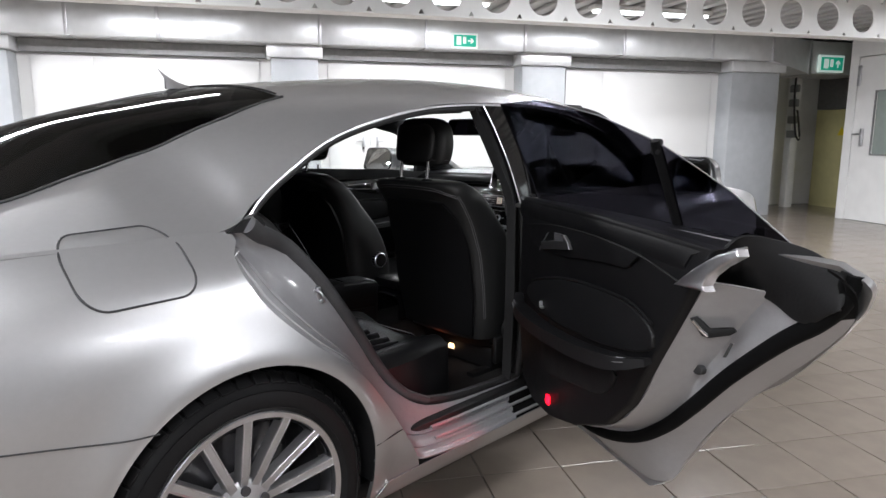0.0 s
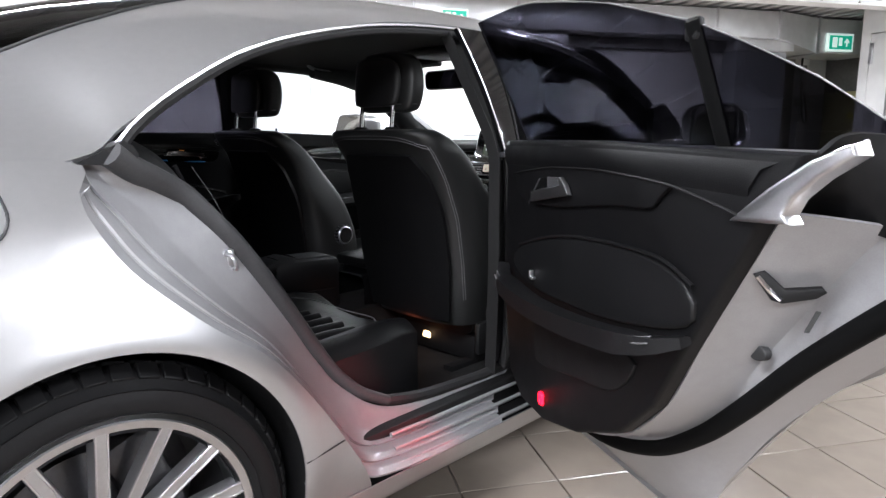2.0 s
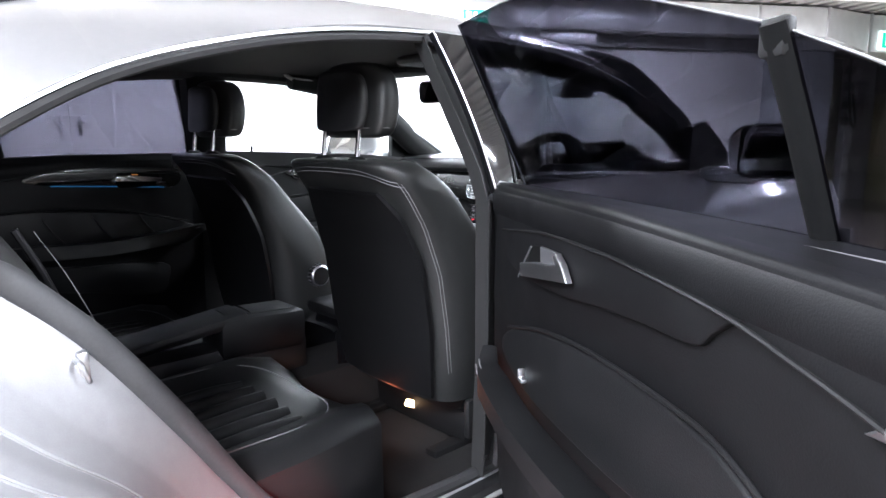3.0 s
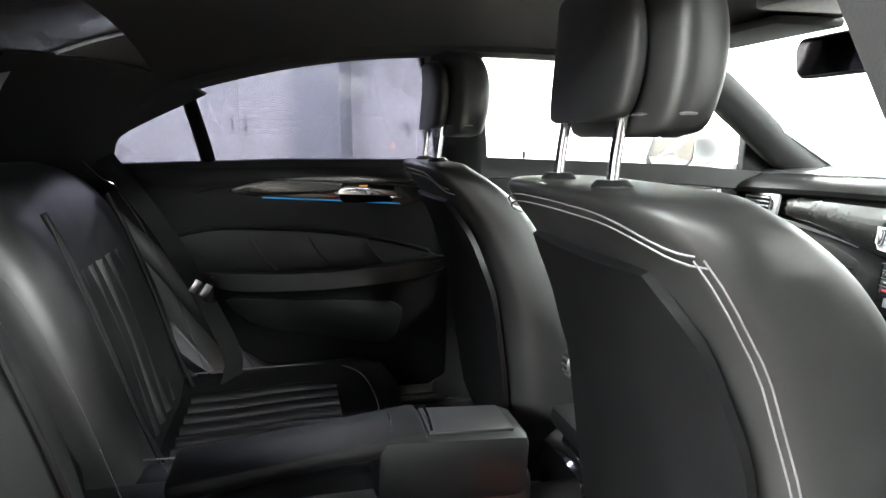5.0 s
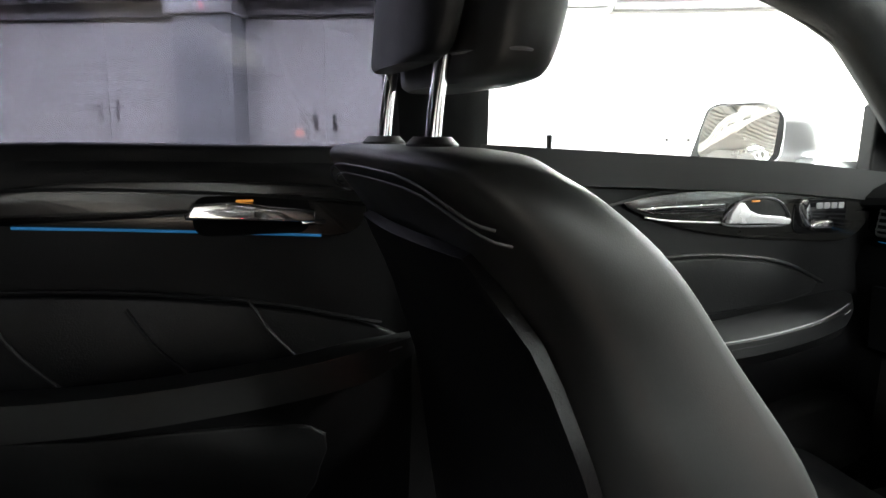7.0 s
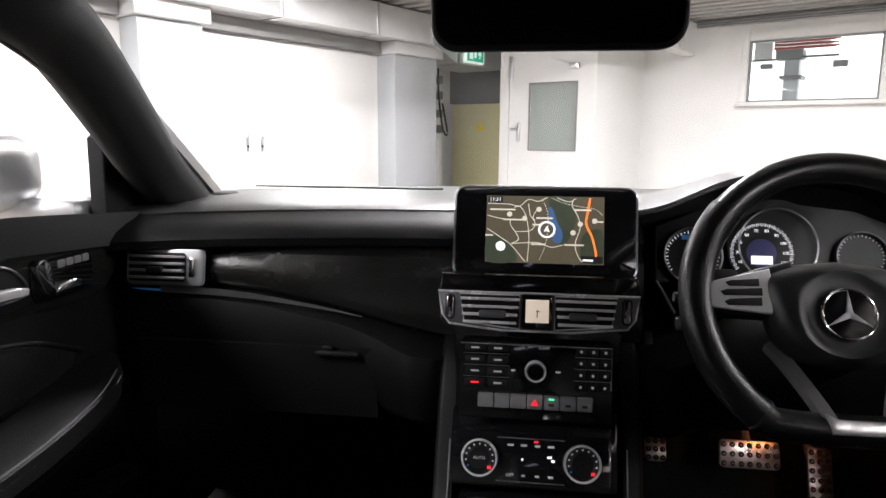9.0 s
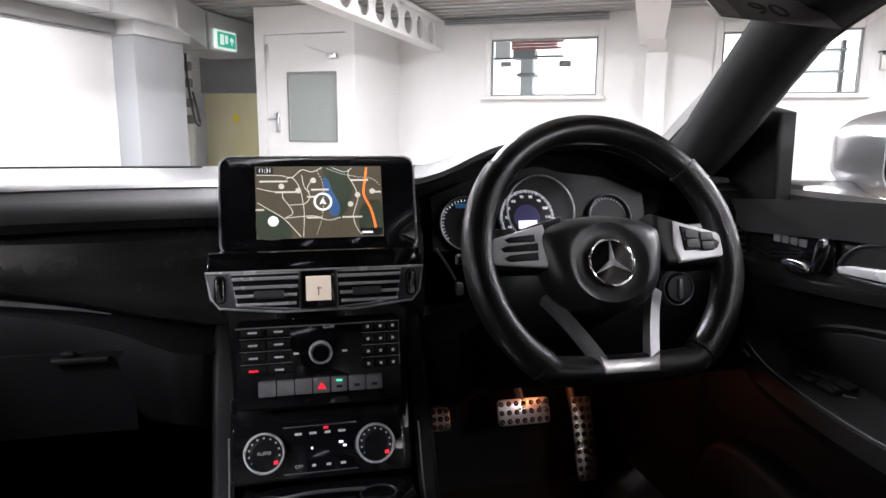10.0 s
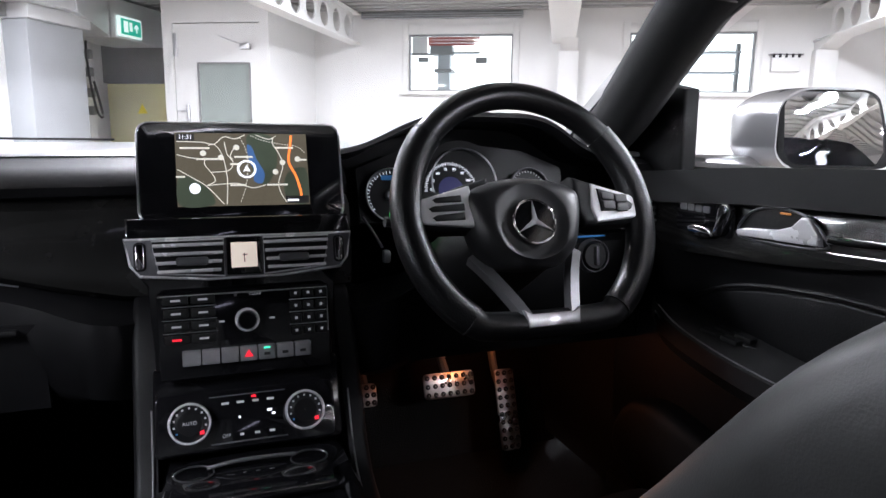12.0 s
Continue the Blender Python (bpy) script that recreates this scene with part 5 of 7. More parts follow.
    # the inlay leans outwards at its top
    for ch in d.children:
        if s < 0 and ch.name.split(".")[0] == "inlay":
            for v in ch.data.vertices:
                v.co.y += s * 0.22 * (v.co.z - 0.888)
    if s > 0:
        # the left door's trim sits a little higher
        for ch in d.children:
            kind = ch.name.split(".")[0]
            if kind in ("belt_trim", "inlay", "inlay_edge", "chrome_blade", "blade_groove", "insert", "insert_piping", "lock_pin"):
                ch.data.transform(Matrix.Translation((0, 0, 0.020)))
            elif kind.startswith(("handle", "seat_switch", "memory")):
                ch.data.transform(Matrix.Translation((0, 0, 0.012)))
    # mirror
    m = thing("door_mirror", label="silver door mirror")
    m.parent = d
    m.matrix_basis = Matrix.Identity(4) if s > 0 else Matrix.Translation((-0.02, -0.03, -0.010)) @ Matrix.Translation((2.0, -1.0, 1.05)) @ Matrix.Scale(1.04, 4) @ Matrix.Translation((-2.0, 1.0, -1.05))
    rows = []
    for k in range(13):
        f = k / 12
        ax = 0.13 * (f ** 0.8)
        sc = math.sqrt(max(0.0, 1 - (f * 0.97) ** 3.2))
        rows.append([(2.005 + ax + 0.07 * (yy + 0.5) * -0.35, s * (1.0 + yy * (1 - 0.24 * (zz + 0.5) * (yy > 0)) * 0.235 * (0.35 + 0.65 * sc) - 0.02 * f), 1.053 + zz * 0.148 * (0.25 + 0.75 * sc)) for yy, zz in rounded(1, 1, 0.32, 6)])
    rows = [r + [r[0]] for r in rows]
    part("housing", grid(rows, 0.004, (2.05, s * 1.0, 1.05)), "paint", m)
    part("mirror_arm", join(box((2.10, s * 0.86, 0.985), (0.10, 0.16, 0.045), 0.015)), "paint", m)
    tilt = Matrix.Translation((1.995, s * 1.0, 1.056)) @ Matrix.Rotation(s * radians(20), 4, "Z") @ Matrix.Rotation(radians(9), 4, "Y")
    flat = Matrix(((0, 0, -1, 0), (1, 0, 0, 0), (0, 1, 0, 0), (0, 0, 0, 1)))
    # trapezoid glass: the upper outer corner is cut back
    def glass_line(g):
        out = []
        for a, b in rounded(1, 1, 0.16, 6):
            o = a + 0.5
            w = (-0.098 + 0.010 * (0.5 - b)) * (1 - o) + (0.100 - 0.028 * (b + 0.5)) * o
            out.append((s * w * g, b * 0.128 * g))
        return out if s > 0 else out[::-1]
    part("glass_rim", prism(glass_line(1.08), 0.006, 0.002, tilt @ flat), "plastic_dark", m)
    rows = []
    for ring_f in (0.001, 0.25, 0.5, 0.75, 1.0):
        pts = [(a * ring_f, b * ring_f) for a, b in glass_line(1.0)]
        rows.append([tuple(tilt @ Vector((-0.0115 + (a * a + b * b) / 1.7, a, b))) for a, b in pts + pts[:1]])
    part("mirror_glass", grid(rows), "mirror", m, "convex mirror glass showing the hall")
    return d


front_door(-1)
front_door(1)

# middle pillars: inner trim, gloss plate outside
PLATE = [(1.045, 1.15, 0.684, 1.305), (1.078, 1.178, 0.712, 1.205), (1.112, 1.198, 0.746, 1.085), (1.142, 1.212, 0.776, 0.972)]
for s in (-1, 1):
    n = 14
    rows = []
    for k in range(n + 1):
        f = k / n
        z = 0.33 + (1.30 - 0.33) * f
        y = 0.79 if z < 0.98 else 0.79 - (z - 0.98) * 0.42
        x = 1.19 - 0.06 * max(0, z - 0.98) / 0.32
        w = 0.075 + 0.05 * max(0, 0.6 - z)
        rows.append([(x - w, s * (y - 0.0), z), (x - w * 0.9, s * (y - 0.045), z), (x - w * 0.4, s * (y - 0.068), z), (x + w * 0.4, s * (y - 0.068), z), (x + w * 0.9, s * (y - 0.045), z), (x + w, s * y, z)])
    part("middle_pillar_trim", grid(rows, 0.004, (1.2, s * 2, 0.8)), "pillar_cloth", car, "black cloth covered middle pillar")
    rows = [[(xa + (xb - xa) * k / 6, s * (y + 0.012 + 0.010 * math.sin(math.pi * (1.305 - z) / 0.333) - 0.0015 * (k / 3 - 1) ** 2), z) for k in range(7)] for xa, xb, y, z in smooth_line(PLATE, 24)]
    part("pillar_plate", grid(rows, 0.014, (1.2, 0, 1.0)), "piano", car, "gloss black pillar plate")
    for xs in (0, 1):
        part("plate_edge", tube([((r[0] if xs == 0 else r[-1])[0], s * (abs(r[0][1]) + 0.003), r[0][2]) for r in rows], 0.0022, seg=6), "satin" if xs == 0 else "rubber", car)
    part("plate_foot", box((1.172, s * 0.790, 0.964), (0.085, 0.03, 0.014), 0.005), "satin", car)
    # windscreen pillar inner trim
    P = [(1.45, 0.57, 1.29), (1.68, 0.592, 1.280), (1.85, 0.635, 1.252), (2.0, 0.668, 1.168), (2.16, 0.70, 1.062), (2.36, 0.735, 0.955)]
    part("windscreen_pillar_trim", tube([(x, s * y, z) for x, y, z in P], 0.053, 24, seg=10, scales=[min(1, 0.45 + k / 12) for k in range(25)]), "pillar_cloth", car, "dark cloth covered windscreen pillar")
    # rear pillar inner trim
    rows = [[(x, s * (y - 0.05 * (1 - k / 3) - 0.012), z - 0.012 * (1 - k / 3)) for k, (x, y, z) in enumerate(r)] for r in (
        ((-0.25, 0.66, 0.98), (-0.10, 0.70, 0.98), (0.10, 0.735, 0.985), (0.285, 0.732, 0.99)),
        ((-0.18, 0.62, 1.08), (0.0, 0.66, 1.08), (0.16, 0.70, 1.06), (0.292, 0.726, 1.067)),
        ((-0.05, 0.56, 1.18), (0.08, 0.61, 1.17), (0.22, 0.66, 1.135), (0.335, 0.714, 1.107)),
        ((0.10, 0.50, 1.27), (0.25, 0.57, 1.264), (0.42, 0.63, 1.235), (0.516, 0.689, 1.191)))]
    if s < 0:
        rows = [[(p[0], -p[1] * 0.955, p[2] - 0.03) for p in [shell(i, 0.03 + (rear_edge(i) - 0.03) * j / 11) for j in range(12)]] for i in np.linspace(3.5, 5.2, 16)]
    else:
        rows = knots(np.array(rows).reshape(4, 12), 6).reshape(-1, 4, 3)
        rows = [knots(r, 5) for r in rows]
    part("rear_pillar_trim", grid(rows, 0.01, (0.3, s * 2, 1.0)), "headliner", car)

# headliner under the roof
def liner():
    rows = []
    for k in range(31):
        i = 5.05 + (8.95 - 5.05) * k / 30
        half = [shell(i, 0.03 + 0.97 * j / 10, 0.035) for j in range(11)]
        rows.append([(p[0], -p[1] * 0.97, p[2]) for p in half] + [(p[0], p[1] * 0.97, p[2]) for p in half[-2::-1]])
    return grid(rows, 0.006, (0.8, 0, 3))


part("headliner", liner(), "headliner", car, "black cloth headliner")
for s in (-1, 1):
    P = [(1.42, s * 0.575, 1.335), (1.45, s * 0.56, 1.306), (1.53, s * 0.556, 1.299), (1.61, s * 0.56, 1.300), (1.65, s * 0.575, 1.325)]
    part("grab_handle", tube(P, 0.008, 30, seg=8), "greysteel", car, "grey grab handle")
    part("sun_visor", box((1.77, s * 0.36, 1.325), (0.17, 0.42, 0.02), 0.008, None), "headliner", car)
part("roof_console", box((1.70, 0, 1.345), (0.20, 0.22, 0.03), 0.012), "plastic", car)
part("rear_shelf", box((-0.20, 0, 0.965), (0.62, 1.40, 0.03), 0.01), "carpet", car)

# floor, tunnel
for s in (-1, 1):
    part("kick_panel", box((2.36, s * 0.765, 0.62), (0.52, 0.02, 0.70), 0.006), "carpet", car)
floor_bm = box((1.30, 0, 0.235), (2.5, 1.60, 0.02), 0.004)
part("cabin_floor", floor_bm, "carpet", car, "dark carpet")
part("tunnel", box((1.4, 0, 0.32), (2.2, 0.26, 0.17), 0.05), "carpet", car)
part("toe_board", box((2.58, 0, 0.50), (0.05, 1.56, 0.62), 0.01, Matrix.Translation((2.58, 0, 0.5)) @ Matrix.Rotation(radians(18), 4, "Y") @ Matrix.Translation((-2.58, 0, -0.5))), "carpet", car)
for s in (-1, 1):
    part("sill_trim", box((1.25, s * 0.775, 0.275), (1.9, 0.06, 0.07), 0.012), "plastic", car)
part("footwell_lamp", box((1.284, -0.328, 0.309), (0.05, 0.012, 0.022), 0.005, Matrix.Translation((1.284, -0.328, 0.309)) @ Matrix.Rotation(radians(25), 4, "Y") @ Matrix.Translation((-1.284, 0.328, -0.309))), "warm_lit", car, "lit footwell lamp")


# ---- front seats ----
def loft(rings, cap=True):
    bm = bmesh.new()
    V = [[bm.verts.new(p) for p in r] for r in rings]
    n = len(V[0])
    for a, b in zip(V, V[1:]):
        for i in range(n):
            bm.faces.new((a[i], a[(i + 1) % n], b[(i + 1) % n], b[i]))
    if cap:
        bm.faces.new(V[0])
        bm.faces.new(V[-1])
    return bm


def ring(cx, cy, z, w, front, back, bolster=0.0, n=36, sq=3.2, lean=0.0):
    """A rounded section: w half width; bolsters push the front corners forward."""
    out = []
    for k in range(n):
        a = 2 * math.pi * k / n
        c, s = math.cos(a), math.sin(a)
        yy = w * math.copysign(abs(s) ** (2 / sq), s)
        e = abs(c) ** (2 / sq)
        if c > 0:
            xx = front * e + bolster * (abs(yy) / w) ** 2 * e
        else:
            xx = -back * e
        out.append((cx + xx, cy + yy, z + lean * xx))
    return out


def front_seat(cy, side, dx, df, hx):
    st = thing("front_seat", label="black leather front seat with chrome headrest posts", category="seat", group="front seats")
    # height, rear face, front edge of the bolsters, half width, bolster
    shape = [(0.40, 1.165, 1.45, 0.225, 0.05), (0.50, 1.150, 1.420, 0.245, 0.055), (0.62, 1.135, 1.410, 0.250, 0.055), (0.76, 1.115, 1.345, 0.247, 0.050), (0.88, 1.073, 1.243, 0.241, 0.040), (0.955, 1.028, 1.178, 0.238, 0.030), (1.00, 0.995, 1.120, 0.230, 0.018), (1.022, 0.982, 1.082, 0.216, 0.006), (1.032, 0.986, 1.066, 0.195, 0.0), (1.036, 1.0, 1.05, 0.15, 0.0)]
    table = [((r + dx + f + df) / 2, z, w, (f + df - r - dx) / 2 - bo, (f + df - r - dx) / 2, bo) for z, r, f, w, bo in shape]
    T = knots([[a for a in r] for r in table], 5)
    part("backrest", loft([ring(x, cy, z, w, f, b, bo, sq=4.2) for x, z, w, f, b, bo in T]), "seat_leather", st)
    for zs in (1.006, 1.016):
        r = [np.interp(zs, [q[1] for q in table], [q[k] for q in table]) for k in range(6)]
        part("stitching", tube([(px - 0.0012, py, zs - 0.03 * (abs(py - cy) / r[2]) ** 4) for px, py, pz in ring(r[0], cy, zs, r[2] + 0.0015, r[3], r[4] + 0.001, r[5], sq=4.2) if px < r[0] - 0.01], 0.0012, seg=5), "thread", st)
    # rear shell, a firm panel set on the back
    rows = []
    for z in np.linspace(0.42, 0.955, 18):
        x = np.interp(z, [r[1] for r in table], [r[0] - r[4] for r in table])
        w = np.interp(z, [0.42, 0.6, 0.8, 0.9, 0.955], [0.19, 0.215, 0.212, 0.19, 0.15])
        rows.append([(x - 0.008 - 0.012 * (1 - (k / 8 - 1) ** 2), cy + w * (k / 8 - 1), z) for k in range(17)])
    # darker leather than the flanks: shade on the back put into the colour
    part("back_panel", grid(rows, 0.012, (2, cy, 0.7)), "leather", st)
    for o in (0.0, 0.010) if side < 0 else ():
        part("stitching", tube([(np.interp(z, [q[1] for q in table], [q[0] - q[4] for q in table]) + 0.014 + o, cy - 0.0006 - np.interp(z, [q[1] for q in table], [q[2] for q in table]), z) for z in np.linspace(0.50, 0.985, 22)], 0.0011, seg=5), "thread", st)
    # cushion
    T = knots([(1.36, 0.33, 0.0), (1.36, 0.40, 0.0), (1.37, 0.45, 0.0)], 4)
    rings = []
    for x, w, h, top in ((1.28, 0.20, 0.10, 0.44), (1.34, 0.245, 0.13, 0.475), (1.48, 0.26, 0.14, 0.49), (1.64, 0.26, 0.14, 0.505), (1.78, 0.25, 0.135, 0.515), (1.84, 0.235, 0.11, 0.505), (1.865, 0.20, 0.07, 0.48)):
        r = []
        for k in range(32):
            a = 2 * math.pi * k / 32
            yy = w * math.copysign(abs(math.sin(a)) ** 0.6, math.sin(a))
            zz = math.copysign(abs(math.cos(a)) ** 0.6, math.cos(a))
            dish = 0.035 * ((abs(yy) / w) ** 2 - 0.6) if zz > 0 else 0
            r.append((x, cy + yy, top - h / 2 + zz * h / 2 + dish))
        rings.append(r)
    part("seat_cushion", loft(rings), "leather", st)
    part("seat_base", box((1.52, cy, 0.30), (0.46, 0.40, 0.10), 0.02), "plastic_dark", st)
    for sg in (-1, 1):
        part("seat_rail", box((1.50, cy + sg * 0.17, 0.253), (0.62, 0.04, 0.02), 0.004), "plastic_dark", st)
        part("side_trim", box((1.42, cy + sg * 0.252, 0.36), (0.36, 0.024, 0.11), 0.012), "plastic", st)
        part("recliner_cover", lathe([(0.001, 0.012), (0.04, 0.012), (0.052, 0.004), (0.054, -0.004)], 24), "plastic", st, m=Matrix.Translation((1.355, cy + sg * 0.242, 0.43)) @ (Matrix.Identity(4) if sg > 0 else Matrix.Rotation(math.pi, 4, "Z")))
    # headrest
    T = knots([(1.055, 1.088, 0.085, 0.030, 0.030), (1.06, 1.10, 0.118, 0.046, 0.036), (1.066, 1.15, 0.130, 0.054, 0.038), (1.068, 1.20, 0.128, 0.054, 0.036), (1.066, 1.24, 0.118, 0.046, 0.032), (1.06, 1.262, 0.092, 0.036, 0.03), (1.056, 1.270, 0.05, 0.016, 0.016)], 5)
    part("headrest", loft([ring(x + hx + 0.012, cy, z, w, f, b, 0.012, sq=2.8) for x, z, w, f, b in T]), "seat_leather", st)
    part("headrest_back", loft([ring(x + hx - 0.036, cy, 1.105 + (z - 1.088) * 0.80, w * 0.80, f * 0.3, b * 0.62, 0.0, sq=2.6) for x, z, w, f, b in T]), "plastic", st, "smooth black headrest shell")
    part("stitching", tube([(1.075 + hx + 0.045 * math.cos(a), cy + 0.124 * math.sin(a), 1.112) for a in np.linspace(0, 2 * math.pi, 33)[:-1]], 0.0018, closed=True, seg=5), "thread", st)
    for sg in (-1, 1):
        part("headrest_post", tube([(1.024 + dx, cy + sg * 0.073, 1.02), (1.026 + dx, cy + sg * 0.073, 1.06), (1.034 + dx, cy + sg * 0.073, 1.12)], 0.0068, 10, seg=12), "chrome", st, "chrome headrest post")
        part("post_collar", lathe([(0.007, 0.006), (0.016, 0.006), (0.022, 0.0), (0.022, -0.004)], 20), "plastic", st, m=Matrix.Translation((1.024 + dx, cy + sg * 0.073, 1.038)) @ Matrix.Rotation(radians(90), 4, "X"))
    return st


front_seat(-0.345, -1, 0.022, 0.078, 0.026)
front_seat(0.42, 1, 0.0, 0.0, 0.004)


# ---- rear seats ----
def rear_seat(sg):
    cy = sg * 0.378
    st = thing("passenger_bench", label="black leather rear seat with pleated cushion", category="seat", group="rear seats")
    # cushion with a raised rim and a pleated middle
    rings = []
    for x, w, top in ((0.30, 0.27, 0.455), (0.40, 0.295, 0.47), (0.55, 0.305, 0.475), (0.72, 0.308, 0.485), (0.85, 0.300, 0.492), (0.925, 0.275, 0.478), (0.958, 0.225, 0.44), (0.968, 0.20, 0.38)):
        r = []
        for k in range(40):
            a = 2 * math.pi * k / 40
            yy = w * math.copysign(abs(math.sin(a)) ** 0.62, math.sin(a))
            up = math.cos(a) > 0
            q = abs(yy) / w
            z = top - 0.035 + 0.035 * abs(math.cos(a)) ** 0.5 + (0.03 * math.exp(-((q - 0.78) / 0.2) ** 2) - 0.02 * (1 - q)) if up else 0.27
            r.append((x, cy + yy, z))
        rings.append(r)
    part("seat_cushion", loft(rings), "leather", st)
    for k in range(6):
        yy = (k - 2.5) * 0.056
        part("pleat", tube([(x, cy + yy, z) for x, z in ((0.46, 0.463), (0.56, 0.466), (0.70, 0.474), (0.80, 0.478 - 0.004 * abs(k - 2.5)))], 0.0175, 14, seg=10), "leather", st)
    line = [(0.42, -0.225), (0.62, -0.232), (0.78, -0.225), (0.86, -0.16), (0.885, 0.0), (0.86, 0.16), (0.78, 0.225), (0.62, 0.232), (0.42, 0.225)]
    part("stitching", tube([(x, cy + y, 0.505 - 0.018 * (1 - abs(y) / 0.232)) for x, y in line], 0.0018, 60, seg=5), "thread", st)
    # backrest with bolsters
    T = knots([(0.36, 0.42, 0.27, 0.07, 0.10, 0.05), (0.32, 0.55, 0.31, 0.08, 0.10, 0.065), (0.285, 0.70, 0.315, 0.08, 0.12, 0.065), (0.240, 0.85, 0.31, 0.075, 0.14, 0.055), (0.195, 0.96, 0.285, 0.07, 0.14, 0.035), (0.175, 1.01, 0.23, 0.055, 0.12, 0.012), (0.155, 1.035, 0.16, 0.03, 0.08, 0.0)], 5)
    part("backrest", loft([ring(x, cy, z, w, f, b, bo) for x, z, w, f, b, bo in T]), "seat_leather", st)
    for k in range(5):
        yy = (k - 2) * 0.062
        part("pleat", tube([(x + 0.068, cy + yy, z) for x, z in ((0.345, 0.48), (0.318, 0.57), (0.285, 0.70), (0.245, 0.84))], 0.0165, 16, seg=10), "seat_leather", st)
    for q in (-1, 1):
        part("bolster_piping", tube([(x + 0.100, cy + q * 0.20, z) for x, z in ((0.355, 0.48), (0.315, 0.60), (0.275, 0.74), (0.230, 0.88), (0.195, 0.96))], 0.006, 30, seg=8), "leather_soft", st)
        part("stitching", tube([(x + 0.118, cy + q * w, z) for x, z, w in ((0.356, 0.50, 0.272), (0.325, 0.60, 0.282), (0.283, 0.74, 0.284), (0.232, 0.88, 0.268), (0.195, 0.96, 0.240))], 0.0009, 30, seg=5), "seal_grey", st)
    return st


rear_seat(-1)
rear_seat(1)

con = thing("rear_console", label="black centre console between the rear seats", category="console")
part("body", box((0.66, 0, 0.42), (0.90, 0.12, 0.20), 0.03), "leather", con)
part("lid", box((0, 0, 0), (0.42, 0.135, 0.035), 0.014, Matrix.Translation((0.71, 0, 0.569)) @ Matrix.Rotation(radians(-6.5), 4, "Y")), "leather_soft", con)
part("rear_tray", box((0, 0, 0), (0.27, 0.150, 0.12), 0.025, Matrix.Translation((0.962, 0, 0.536)) @ Matrix.Rotation(radians(3), 4, "Y")), "leather_soft", con)
part("tray_insert", box((0, 0, 0), (0.15, 0.105, 0.008), 0.003, Matrix.Translation((0.995, 0, 0.594)) @ Matrix.Rotation(radians(3), 4, "Y")), "plastic", con)
for x in (0.862, 0.930):
    part("chrome_strip", tube([(x - 0.004, -0.050, 0.600), (x, 0.0, 0.602), (x + 0.002, 0.062, 0.600)], 0.0035, 10, seg=6), "chrome", con)
part("backrest_fill", box((0.18, 0, 0.72), (0.20, 0.16, 0.55), 0.05, Matrix.Translation((0.18, 0, 0.72)) @ Matrix.Rotation(radians(-24), 4, "Y") @ Matrix.Translation((-0.18, 0, -0.72))), "leather", con)

belt = thing("seat_belt", label="black seat belt with metal buckle by the rear door", category="seat belt")
P = smooth_line([(0.27, 0.685, 1.04), (0.37, 0.668, 0.90), (0.44, 0.650, 0.78), (0.50, 0.63, 0.66), (0.55, 0.61, 0.54), (0.54, 0.58, 0.475)], 30)
part("webbing", sweep(P, [(-0.024, -0.001), (0.024, -0.001), (0.024, 0.001), (-0.024, 0.001)], up=(0.5, -0.9, 0.2)), "belt", belt)
part("guide", tube([(0.215, 0.70, 1.03), (0.26, 0.70, 0.985), (0.32, 0.70, 0.945)], 0.006, 12, seg=8), "chrome", belt)
for k in (0, 1):
    part("buckle_tongue", box((0, 0, 0), (0.018, 0.004, 0.034), 0.002, pose(0.468 + 0.024 * k, 0.628, 0.722 - 0.012 * k, 0, 35, 15)), "satin", belt)
part("buckle", box((0.488, 0.638, 0.70), (0.045, 0.014, 0.05), 0.006), "plastic", belt)

# ribbed lumbar wheel on the inner flank of the passenger seat
knob = thing("lumbar_wheel", label="black ribbed adjuster wheel with a silver rim beside the front seat", category="adjuster")
K = Matrix.Translation((1.29, 0.168, 0.62)) @ Matrix.Rotation(math.pi, 4, "Z")
part("wheel_disc", lathe([(0.001, 0.020), (0.030, 0.020), (0.036, 0.014), (0.038, 0.0), (0.038, -0.010)], 32), "plastic", knob, m=K)
part("wheel_rim", lathe([(0.031, 0.021), (0.036, 0.0165), (0.034, 0.015), (0.030, 0.0195)], 32), "satin", knob, m=K)
for k in range(18):
    a = 2 * math.pi * k / 18
    part("rib", box((0.0375 * math.cos(a), 0.006, 0.0375 * math.sin(a)), (0.005, 0.022, 0.005), 0.001, K), "dark_silver", knob)


# ---- dashboard ----
def face_frame(x, y, z, tilt):
    """Local x to the passenger-right, y up, z out towards the cabin; the top leans forward by tilt degrees."""
    t = radians(tilt)
    return Matrix(((0, math.sin(t), -math.cos(t), x), (-1, 0, 0, y), (0, math.cos(t), math.sin(t), z), (0, 0, 0, 1)))


def plate(F, w, h, d, r=0.004, bev=0.001, cx=0.0, cy=0.0, cz=0.0):
    return prism(rounded(w, h, r, 4), d, bev, F @ Matrix.Translation((cx, cy, cz)))


def lettering(text, size, m, material, parent, name="lettering"):
    cu = bpy.data.curves.new("lettering", "FONT")
    cu.body, cu.size, cu.align_x, cu.align_y, cu.extrude = text, size, "CENTER", "CENTER", 0.0002
    tmp = bpy.data.objects.new("lettering_source", cu)
    scene.collection.objects.link(tmp)
    bpy.context.view_layer.update()
    me = bpy.data.meshes.new_from_object(tmp.evaluated_get(bpy.context.evaluated_depsgraph_get()))
    bpy.data.objects.remove(tmp)
    me.transform(m)
    me.materials.clear()
    me.materials.append(M[material])
    ob = new(name, me)
    ob.parent = parent
    return ob


dash = thing("dashboard", label="black dashboard with gloss wood band and air vents", category="dashboard")
